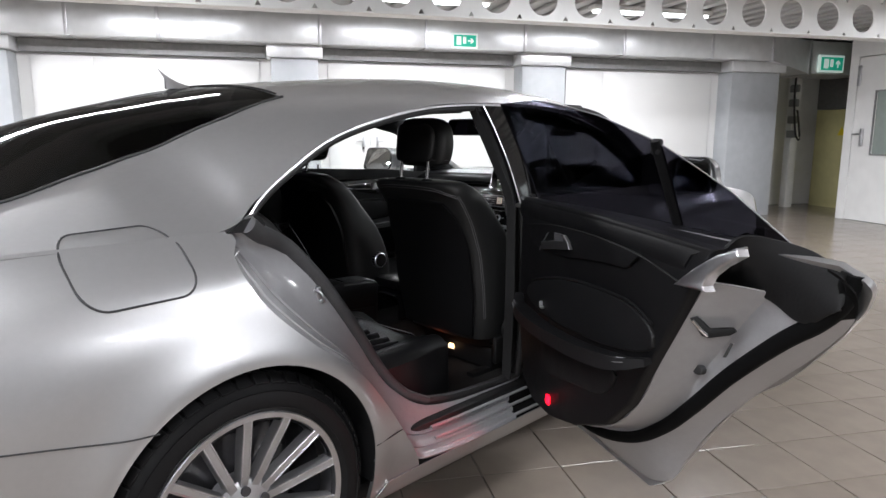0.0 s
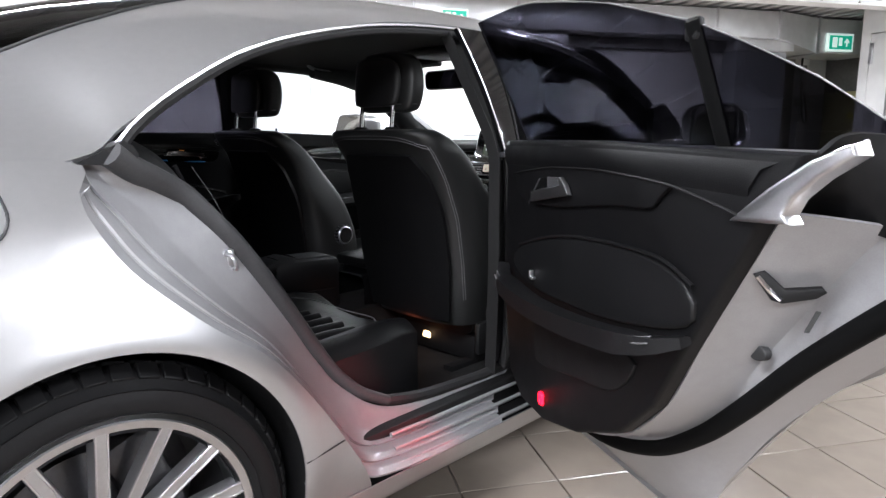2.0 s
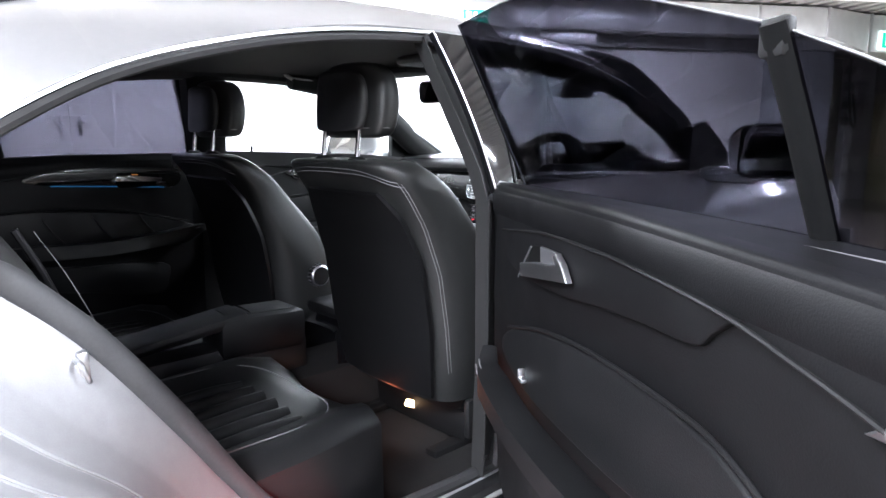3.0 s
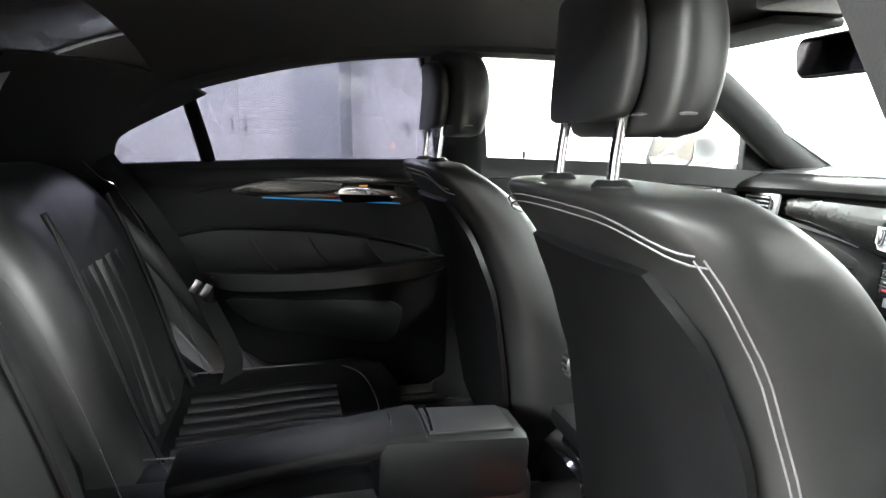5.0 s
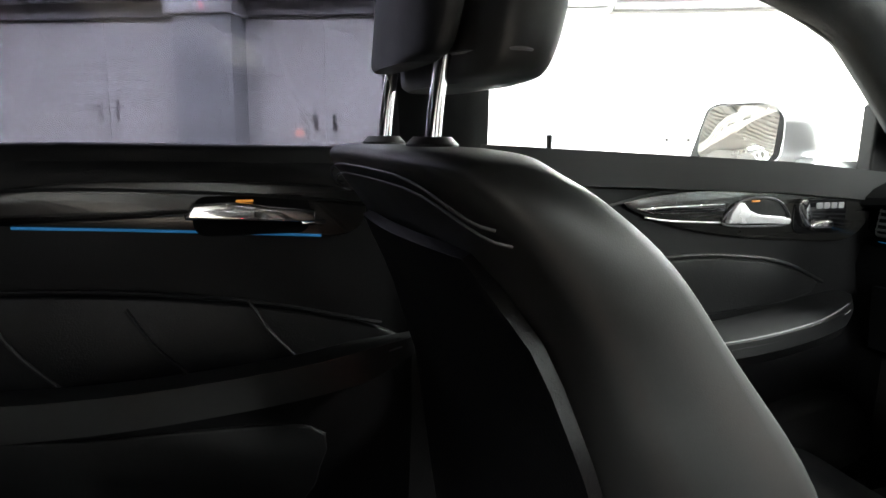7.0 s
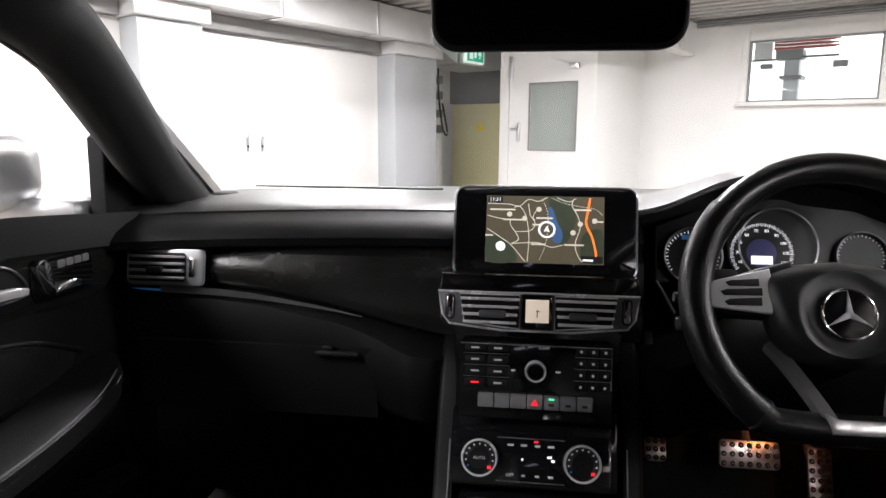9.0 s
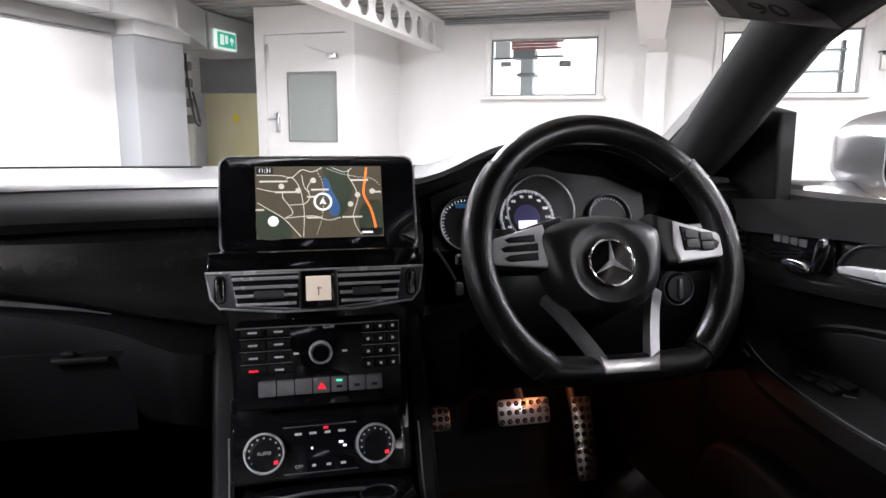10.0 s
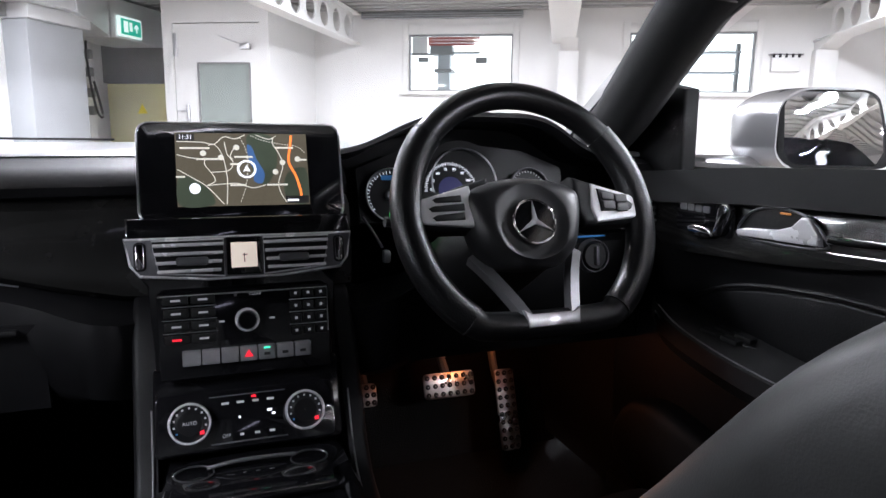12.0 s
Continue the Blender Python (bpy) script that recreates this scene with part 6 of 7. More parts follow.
YS = np.linspace(-0.79, 0.79, 80)
YL = np.linspace(-0.165, 0.79, 50)
YR = np.linspace(-0.79, -0.675, 8)


def low_edge(y):
    return float(np.interp(abs(y), [0.0, 0.16, 0.25, 0.34, 0.47, 0.58, 0.79], [0.775, 0.778, 0.797, 0.822, 0.848, 0.857, 0.862]))


rows = [[(x - 0.10 * (abs(y) / 0.79) ** 3, y, z - 0.012 * (abs(y) / 0.79) ** 2) for x, z in ((2.80, 0.985), (2.60, 1.0), (2.40, 1.004), (2.26, 1.0), (2.215, 0.9935), (2.20, 0.988))] for y in YL]
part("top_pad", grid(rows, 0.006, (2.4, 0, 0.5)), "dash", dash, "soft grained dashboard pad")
# front of the same pad in darker leather, its shade put into the colour
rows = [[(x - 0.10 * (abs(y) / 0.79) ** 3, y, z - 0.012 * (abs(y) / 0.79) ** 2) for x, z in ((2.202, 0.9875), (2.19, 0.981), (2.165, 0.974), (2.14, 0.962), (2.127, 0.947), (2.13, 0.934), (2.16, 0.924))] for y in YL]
part("shaded_pad_front", grid(rows, 0.006, (2.4, 0, 0.5)), "leather_soft", dash)
rows = [[(x - 0.08, y, z - 0.010) for x, z in ((2.80, 0.985), (2.60, 1.0), (2.40, 1.004), (2.26, 1.0), (2.215, 0.9935), (2.20, 0.988))] for y in YR]
part("top_pad", grid(rows, 0.006, (2.4, 0, 0.5)), "dash", dash)
# likewise darkened to imitate shade below the bright top
rows = [[(x - 0.08, y, z - 0.010) for x, z in ((2.202, 0.9875), (2.19, 0.981), (2.178, 0.970), (2.168, 0.952), (2.172, 0.935), (2.20, 0.922))] for y in YR]
part("shaded_pad_front", grid(rows, 0.006, (2.4, 0, 0.5)), "leather_soft", dash)
part("pad_behind_hood", grid([[(x, y, z) for x, z in ((2.80, 0.985), (2.60, 1.0), (2.43, 1.0))] for y in np.linspace(-0.70, -0.16, 12)], 0.006, (2.4, 0, 0.5)), "dash", dash)
rows = [[(2.19, y, 0.93), (2.14, y, 0.928), (2.112, y, 0.915), (2.095 - 0.0 * y, y, 0.5 * (0.915 + low_edge(y))), (2.098, y, low_edge(y) + 0.01), (2.112, y, low_edge(y))] for y in YL]
part("trim_band", grid(rows, 0.006, (2.5, 0, 0.8)), "ash", dash, "gloss dark wood dashboard band")
rows = []
for y in YS:
    z = low_edge(y)
    k = abs(y)
    kx = 0.05 * math.exp(-((k - 0.20) / 0.06) ** 2)
    rows.append([(2.115, y, z - 0.002), (2.085 - kx, y, z - 0.02), (2.075 - kx, y, z - 0.06), (2.09 - kx, y, z - 0.13), (2.125 - kx, y, 0.635), (2.26, y, 0.605), (2.50, y, 0.60)])
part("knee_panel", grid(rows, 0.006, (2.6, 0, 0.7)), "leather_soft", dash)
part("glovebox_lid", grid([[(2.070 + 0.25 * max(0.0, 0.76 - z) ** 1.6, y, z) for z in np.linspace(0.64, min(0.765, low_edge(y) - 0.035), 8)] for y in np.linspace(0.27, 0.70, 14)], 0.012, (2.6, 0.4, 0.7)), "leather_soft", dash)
part("glovebox_handle", join(box((2.063, 0.335, 0.757), (0.010, 0.075, 0.009), 0.003), box((2.064, 0.350, 0.767), (0.010, 0.018, 0.008), 0.003)), "plastic_dark", dash)
P = smooth_line([(2.086, 0.655, 0.853), (2.084, 0.55, 0.850), (2.085, 0.46, 0.842), (2.092, 0.36, 0.826), (2.10, 0.30, 0.812)], 30)
part("chrome_strip", sweep(P, [(-0.003, -0.006), (0.003, -0.006), (0.003, 0.006), (-0.003, 0.006)], scales=[1 - 0.85 * (k / 30) ** 1.5 for k in range(31)]), "satin", dash)
part("ambient_strip", tube([(2.10, 0.72, 0.846), (2.098, 0.66, 0.846), (2.097, 0.58, 0.843)], 0.003, 12, seg=6), "blue_lit", dash, "blue ambient light strip")
part("ambient_strip", tube([(2.098, -0.58, 0.846), (2.098, -0.64, 0.846)], 0.0022, 8, seg=6), "blue_lit", dash)
part("pad_seam", tube([(2.52, 0.66, 1.0), (2.44, 0.55, 1.006), (2.41, 0.40, 1.008), (2.40, 0.20, 1.008)], 0.002, 20, seg=5), "rubber", dash)
part("pad_grille", lathe([(0.001, 0.003), (0.03, 0.003), (0.034, 0.0)], 24), "plastic_dark", dash, m=Matrix.Translation((2.36, 0.66, 0.995)) @ Matrix.Rotation(radians(90), 4, "X") @ Matrix.Diagonal((1.2, 1, 0.7, 1)))


def side_vent(y):
    F = face_frame(2.088, y, 0.891, 10)
    v = part("side_vent", plate(F, 0.140, 0.064, 0.010, 0.010, 0.003), "silver", dash, "silver framed side air vent")
    part("vent_recess", plate(F, 0.104, 0.050, 0.002, 0.006, 0.0, -0.012, 0, 0.0105), "plastic_dark", v)
    for k in range(4):
        part("vent_slat", box((-0.012, -0.018 + 0.012 * k, 0.014), (0.102, 0.0045, 0.012), 0.001, F), "silver", v)
    part("vent_tab", box((-0.012, -0.004, 0.018), (0.03, 0.010, 0.012), 0.003, F), "plastic", v)
    part("vent_wheel", plate(F, 0.012, 0.034, 0.004, 0.004, 0.002, 0.052, 0, 0.010), "chrome", v)


side_vent(0.643)
side_vent(-0.690)

# centre stack
part("stack_body", prism([(-0.146, 0.120), (0.146, 0.120), (0.152, 0.075), (0.136, 0.045), (0.125, 0.03), (0.121, -0.085), (-0.121, -0.085), (-0.125, 0.03), (-0.136, 0.045), (-0.152, 0.075)], 0.11, 0.004, face_frame(2.105, 0.005, 0.78, 7)), "piano", dash, "gloss black centre stack")
F = face_frame(2.005, 0.006, 0.861, 14)
cv = part("centre_vents", prism([(-0.150, 0.026), (0.150, 0.026), (0.144, -0.010), (0.132, -0.026), (0.05, -0.034), (-0.05, -0.034), (-0.132, -0.026), (-0.144, -0.010)], 0.012, 0.004, F), "dark_silver", dash, "silver framed centre air vents")
part("vent_edge", tube([F @ Vector((a, b, 0.012)) for a, b in ((-0.148, 0.024), (0.148, 0.024), (0.142, -0.010), (0.131, -0.024), (0.05, -0.032), (-0.05, -0.032), (-0.131, -0.024), (-0.142, -0.010))], 0.0016, closed=True, seg=6), "bright_silver", cv)
for sx in (-1, 1):
    hole = [(0.026, 0.021), (0.116, 0.021), (0.108, -0.022), (0.026, -0.029)]
    hole = [(sx * a, b) for a, b in (hole if sx > 0 else hole[::-1])]
    part("vent_recess", prism(hole, 0.002, 0, F @ Matrix.Translation((0, 0, 0.0115))), "plastic_dark", cv)
    part("vent_edge", tube([F @ Vector((a, b, 0.0135)) for a, b in hole], 0.0013, closed=True, seg=6), "bright_silver", cv)
    for k in range(4):
        part("vent_slat", box((sx * 0.070, 0.014 - 0.0115 * k, 0.016), (0.088 - 0.003 * k, 0.0045, 0.014), 0.001, F), "bright_silver", cv)
    part("vent_tab", box((sx * 0.066, -0.008, 0.021), (0.040, 0.011, 0.012), 0.003, F), "dark_silver", cv)
    part("vent_wheel", plate(F, 0.011, 0.034, 0.006, 0.005, 0.002, sx * 0.130, 0.001, 0.011), "chrome", cv)
    part("vent_wheel_slot", plate(F, 0.015, 0.038, 0.001, 0.006, 0.0, sx * 0.130, 0.001, 0.0115), "plastic_dark", cv)
part("clock_bezel", plate(F, 0.046, 0.052, 0.014, 0.002, 0.002, 0, -0.003, 0.002), "piano", cv)
part("clock_face", plate(F, 0.034, 0.034, 0.003, 0.001, 0.0005, 0, -0.002, 0.0155), "cream", cv, "cream analogue clock face")
part("clock_hand", join(box((0, -0.006, 0.0195), (0.0012, 0.012, 0.0008), 0, F), box((0.001, -0.002, 0.0195), (0.006, 0.0012, 0.0008), 0, F)), "dark", cv)

# audio panel
F = face_frame(1.982, 0.006, 0.762, 7)
au = part("audio_panel", plate(F, 0.226, 0.118, 0.006, 0.004, 0.0015, 0, -0.004, -0.002), "piano", dash, "gloss black audio control panel")
part("panel_edge", tube([F @ Vector((a, b, 0.006)) for a, b in ((-0.112, 0.05), (0.110, 0.05), (0.110, -0.012))], 0.0012, seg=5), "greysteel", au)
for k in range(4):
    b = 0.044 - 0.0175 * k
    for q in (0, 1):
        part("audio_button", plate(F, 0.031, 0.012, 0.003, 0.001, 0.0005, -0.090 + 0.034 * q, b, 0.004), "plastic_dark", au)
        part("button_mark", box((-0.090 + 0.034 * q, b, 0.0075), (0.012, 0.0026, 0.0006), 0, F), "red_mark" if (k == 3 and q == 0) else "legend", au)
    if k:
        part("button_rule", box((-0.073, b + 0.0088, 0.006), (0.068, 0.0009, 0.001), 0, F), "satin", au)
        part("button_rule", box((0.083, b + 0.0088, 0.006), (0.052, 0.0009, 0.001), 0, F), "satin", au)
    for q in range(3):
        part("audio_button", plate(F, 0.015, 0.012, 0.003, 0.001, 0.0005, 0.066 + 0.0175 * q, b, 0.004), "plastic_dark", au)
        part("button_mark", box((0.066 + 0.0175 * q, b, 0.0075), (0.0036, 0.0036, 0.0006), 0, F), "legend", au)
lettering("CLEAR", 0.0055, F @ Matrix.Translation((0.012, 0.047, 0.0065)), "legend", au)
part("eject_mark", box((-0.014, 0.047, 0.0065), (0.004, 0.004, 0.0006), 0, F), "thread", au)
part("audio_knob", lathe([(0.001, 0.012), (0.011, 0.012), (0.0125, 0.010), (0.0125, 0.004)], 32), "piano", au, m=F @ Matrix.Translation((0, 0.012, 0.004)) @ Matrix.Rotation(radians(90), 4, "X"))
part("knob_ring", lathe([(0.0128, 0.010), (0.0145, 0.011), (0.0160, 0.008), (0.0160, 0.0)], 32), "bright_silver", au, m=F @ Matrix.Translation((0, 0.012, 0.004)) @ Matrix.Rotation(radians(90), 4, "X"))
for a in (-0.033, 0.033):
    part("button_mark", box((a, 0.012, 0.0065), (0.007, 0.0025, 0.0006), 0, F), "legend", au)
for k in range(7):
    a = -0.073 + 0.0243 * k
    key = part("switch_key", plate(F, 0.0232, 0.020, 0.010, 0.002, 0.0015, a, -0.034, 0.003), "silver", au, "silver switch key")
    if k == 3:
        part("hazard_mark", prism([(-0.006, -0.004), (0.006, -0.004), (0, 0.006)], 0.0006, 0, F @ Matrix.Translation((a, -0.034, 0.0132))), "red_mark", key)
    if k == 4:
        part("indicator", box((a, -0.0275, 0.0132), (0.008, 0.002, 0.0008), 0, F), "teal_lit", key)
    if k >= 4:
        part("button_mark", box((a, -0.036, 0.0132), (0.008, 0.004, 0.0005), 0, F), "dark", key)

# climate panel
F = face_frame(1.958, 0.010, 0.642, 24)
cl = part("climate_panel", plate(F, 0.236, 0.078, 0.008, 0.010, 0.002, 0, 0, -0.004), "piano", dash, "black climate control panel with two dials")
part("lower_fascia", plate(face_frame(1.975, 0.006, 0.665, 20), 0.25, 0.12, 0.01, 0.008, 0.002, 0, -0.01, -0.012), "piano", dash)
for sx in (-1, 1):
    at = F @ Matrix.Translation((sx * 0.0755, 0, 0.004)) @ Matrix.Rotation(radians(90), 4, "X")
    kb = part("climate_dial", lathe([(0.001, 0.010), (0.0155, 0.010), (0.0172, 0.008), (0.0242, 0.006)], 40), "face", cl, "temperature dial", m=at)
    part("dial_ring", lathe([(0.0238, 0.006), (0.0246, 0.012), (0.0264, 0.012), (0.0275, 0.008), (0.0275, 0.0)], 48), "bright_silver", kb, m=at)
    for k in range(11):
        ang = radians(215 - 25 * k)
        c, s_ = 0.0202 * math.cos(ang), 0.0202 * math.sin(ang)
        part("dial_mark", box((sx * 0.0755 + c, s_, 0.0122), (0.0024, 0.0026, 0.0006), 0, F), "blue_lit" if k == 0 else ("red_mark" if k == 10 else "legend"), kb)
    part("dial_glow", box((sx * 0.0755 + 0.0150, -0.0130, 0.0122), (0.0055, 0.0045, 0.0006), 0.0002, F), "red_mark", kb)
lettering("AUTO", 0.0065, F @ Matrix.Translation((-0.0755, 0, 0.0145)), "legend", cl)
lettering("OFF", 0.0065, F @ Matrix.Translation((-0.030, -0.022, 0.0048)), "legend", cl)
for a, b, w, mt in ((-0.030, 0.021, 0.012, "legend"), (-0.010, 0.021, 0.012, "legend"), (0.010, 0.021, 0.010, "legend"), (0.008, 0.027, 0.008, "red_mark"), (0.030, 0.021, 0.012, "legend"), (-0.010, -0.022, 0.006, "legend"), (0.010, -0.022, 0.008, "legend"), (0.030, -0.022, 0.009, "legend"), (-0.012, 0.001, 0.003, "white_mark"), (0.028, 0.006, 0.008, "white_mark"), (0.033, 0.001, 0.006, "white_mark")):
    part("button_mark", box((a, b, 0.0046), (w * 0.8, 0.0032, 0.0006), 0, F), mt, cl)
for b in (0.031, -0.031):
    part("panel_rule", tube([F @ Vector((a, b, 0.0045)) for a in (-0.05, 0.0, 0.05)], 0.0008, seg=5), "satin", cl)

# instrument binnacle
hood_z = lambda y: 0.995 + 0.066 * math.exp(-((y + 0.425) / (0.205 if y > -0.425 else 0.155)) ** 4) + 0.004
rows = []
for y in np.linspace(-0.72, -0.14, 44):
    z = hood_z(y)
    up = z - 0.999
    rows.append([(2.15, y, z - 0.016), (2.115, y, z - 0.008), (2.12, y, z), (2.20, y, z + 0.002), (2.33, y, z - 0.35 * up), (2.45, y, 1.001)])
part("binnacle_hood", grid(rows, 0.005, (2.3, -0.4, 0.8)), "dash", dash, "black instrument hood")
rows = [[(2.245, y, 0.86), (2.240, y, hood_z(y) - 0.030), (2.151, y, hood_z(y) - 0.017)] for y in np.linspace(-0.72, -0.14, 44)]
part("hood_lining", grid(rows, 0.003, (2.3, -0.4, 1.2)), "face", dash, "matt black inside of the instrument hood")
cluster = part("instrument_panel", prism([(-0.20, -0.065), (0.20, -0.065), (0.20, 0.03), (0.12, 0.062), (0, 0.075), (-0.12, 0.062), (-0.20, 0.03)], 0.01, 0.0, face_frame(2.195, -0.395, 0.935, 18)), "face", dash, "dark instrument panel with dials")
for a, b, r, n in ((0.008, 0.004, 0.062, 61), (0.142, -0.016, 0.047, 31), (-0.124, -0.010, 0.040, 26)):
    F = face_frame(2.178, -0.395, 0.935, 18) @ Matrix.Translation((-a, b, 0.004 if r > 0.06 else 0))
    rt, G = (0.054, F @ Matrix.Translation((-0.024, -0.012, 0.0002))) if r > 0.06 else (r, F)
    dl = part("dial", lathe([(0.001, 0.0), (r - 0.003, 0.0), (r - 0.002, 0.008), (r, 0.009), (r + 0.002, 0.0)] if r < 0.06 else [(0.001, 0.0), (r - 0.003, 0.0), (r + 0.017, 0.0), (r + 0.017, -0.004)], 48), "face", cluster, "instrument dial", m=F @ Matrix.Rotation(radians(90), 4, "X"))
    part("dial_bezel", tube([F @ Vector((r * math.cos(t), r * math.sin(t), 0.009)) for t in np.linspace(0, 2 * math.pi, 49)[:-1]], 0.0016, closed=True, seg=6), "satin" if a > 0 else "dark_silver", dl)
    ticks = bmesh.new()
    for k in range(n):
        t = radians(215 - 250 * k / (n - 1))
        ticks = join(ticks, box((0, rt * 0.88, 0.0012), (0.0009, rt * 0.11 if k % 2 == 0 else rt * 0.07, 0.0006), 0, G @ Matrix.Rotation(t - radians(90), 4, "Z")))
    part("scale", ticks, "white_mark" if a > 0 else "legend", dl)
    if r > 0.06:
        for k, w in enumerate(("10", "30", "50", "60", "70", "80", "90", "100", "110", "130")):
            t = radians(205 - 230 * k / 9)
            lettering(w, 0.0070, G @ Matrix.Translation((rt * 0.70 * math.cos(t), rt * 0.70 * math.sin(t), 0.002)), "white_mark", dl)
        part("readout", box((0, -0.012, 0.002), (0.034, 0.014, 0.001), 0.0003, G), "white_mark", dl)
        part("readout_glow", lathe([(0.001, 0.0004), (0.024, 0.0004)], 32), mat("dial_blue", (0.03, 0.03, 0.12), 0.5, emit=((0.04, 0.045, 0.25), 0.05)), dl, m=G @ Matrix.Rotation(radians(90), 4, "X"))
    elif a > 0:
        part("needle_hub", lathe([(0.001, 0.010), (0.010, 0.010), (0.012, 0.0)], 20), "satin", dl, m=F @ Matrix.Rotation(radians(90), 4, "X"))
        part("indicator", box((0.004, -0.034, 0.002), (0.022, 0.008, 0.001), 0.0003, F), "green_lit", dl)
        part("readout", box((0, 0.032, 0.002), (0.034, 0.008, 0.001), 0.0003, F), "blue_lit", dl)

# display
disp = thing("display_screen", label="free-standing black display showing a road map", category="display")
F = face_frame(2.078, -0.003, 0.969, 17)
part("back_shell", prism(rounded(0.278, 0.138, 0.016, 6), 0.02, 0.004, F @ Matrix.Translation((0, 0, -0.021))), "plastic", disp)
part("bezel", prism(rounded(0.282, 0.142, 0.016, 6), 0.006, 0.002, F @ Matrix.Translation((0, 0, -0.002))), "piano", disp)
part("silver_edge", tube([F @ Vector((a, b, 0.0)) for a, b in rounded(0.2845, 0.1445, 0.017, 6)], 0.0018, closed=True, seg=6), "satin", disp)
part("display_foot", box((0, -0.078, -0.012), (0.20, 0.02, 0.03), 0.005, F), "piano", disp)
scr = part("screen", box((0.0, 0.003, 0.0044), (0.184, 0.107, 0.0006), 0, F), "map_land", disp, "lit road map")


def on_map(px, py):
    """Map place in the screen from fractions: x to the right, y down."""
    return ((px - 0.5) * 0.184, 0.003 + (0.5 - py) * 0.107)


def flat_line(pts, w, material, name, lift=0.0):
    P = smooth_line([on_map(*p) for p in pts], 4 * len(pts))
    part(name, sweep([F @ Vector((a, b, 0.0051 + lift)) for a, b in P], [(-w, -0.0001), (w, -0.0001), (w, 0.0001), (-w, 0.0001)], up=F.to_3x3() @ Vector((0, 0, 1))), material, scr)


def flat_shape(pts, material, name, lift=0.0):
    P = [on_map(*p) for p in smooth_line(pts, 40, True)[:-1]]
    bm = bmesh.new()
    bm.faces.new([bm.verts.new(F @ Vector((a, b, 0.0049 + lift))) for a, b in P])
    part(name, bm, material, scr, smooth=False)


flat_shape([(0.54, 0.02), (0.72, 0.04), (0.76, 0.30), (0.74, 0.52), (0.66, 0.72), (0.58, 0.60), (0.55, 0.35)], "map_green", "map_wood")
flat_shape([(0.84, 0.55), (0.98, 0.50), (0.985, 0.96), (0.86, 0.97), (0.80, 0.80)], "map_green", "map_wood")
flat_shape([(0.02, 0.60), (0.16, 0.66), (0.24, 0.80), (0.26, 0.98), (0.02, 0.98)], "map_green", "map_wood")
flat_shape([(0.53, 0.16), (0.57, 0.20), (0.60, 0.36), (0.655, 0.56), (0.63, 0.70), (0.57, 0.66), (0.58, 0.52), (0.545, 0.40)], "map_water", "map_lake", 0.0002)
for pts in ([(0.01, 0.12), (0.20, 0.13), (0.28, 0.16), (0.36, 0.05), (0.44, 0.08), (0.52, 0.02)], [(0.24, 0.18), (0.28, 0.15), (0.34, 0.30), (0.37, 0.62), (0.36, 0.98)], [(0.01, 0.30), (0.10, 0.34), (0.20, 0.36)], [(0.01, 0.50), (0.12, 0.62), (0.22, 0.74), (0.34, 0.98)], [(0.21, 0.36), (0.21, 0.44), (0.26, 0.56), (0.28, 0.66), (0.22, 0.72)], [(0.26, 0.54), (0.38, 0.52), (0.42, 0.42), (0.40, 0.32), (0.44, 0.18)], [(0.22, 0.72), (0.36, 0.70), (0.46, 0.70), (0.56, 0.76), (0.66, 0.72)], [(0.74, 0.05), (0.73, 0.14), (0.78, 0.30), (0.80, 0.46), (0.76, 0.70), (0.78, 0.86), (0.82, 0.97)], [(0.60, 0.02), (0.70, 0.08), (0.76, 0.03)], [(0.36, 0.12), (0.38, 0.30), (0.42, 0.36)]):
    flat_line(pts, 0.0006, "map_road", "map_road", 0.0004)
for pts in ([(0.48, 0.06), (0.52, 0.22), (0.53, 0.42), (0.51, 0.72), (0.46, 0.97)], [(0.56, 0.03), (0.66, 0.10), (0.80, 0.15), (0.92, 0.18), (0.99, 0.28)]):
    P = smooth_line([on_map(*p) for p in pts], 44)
    for k in range(0, 44, 2):
        part("map_railway", sweep([F @ Vector((*P[k], 0.0054)), F @ Vector((*P[k + 1], 0.0054))], [(-0.0006, -0.0001), (0.0006, -0.0001), (0.0006, 0.0001), (-0.0006, 0.0001)], up=F.to_3x3() @ Vector((0, 0, 1))), "map_road", scr)
flat_line([(0.88, 0.02), (0.865, 0.20), (0.85, 0.40), (0.90, 0.60), (0.93, 0.80), (0.935, 0.88)], 0.0017, "orange_map", "map_motorway", 0.0006)
for a, b, w in ((0.14, 0.21, 0.040), (0.23, 0.36, 0.030), (0.50, 0.33, 0.026), (0.82, 0.20, 0.026), (0.45, 0.72, 0.022), (0.75, 0.72, 0.030), (0.43, 0.43, 0.012), (0.96, 0.37, 0.012), (0.03, 0.60, 0.012)):
    x, y = on_map(a, b)
    part("map_place_bar", box((x, y, 0.0056), (w, 0.0026, 0.0004), 0, F), "map_road", scr)
for a, b in ((0.20, 0.28), (0.33, 0.34), (0.45, 0.20), (0.92, 0.36), (0.80, 0.41), (0.74, 0.54)):
    x, y = on_map(a, b)
    part("map_symbol", cyl(F @ Vector((x, y, 0.0056)), F @ Vector((x, y, 0.0061)), 0.0042, seg=16), "map_road", scr)
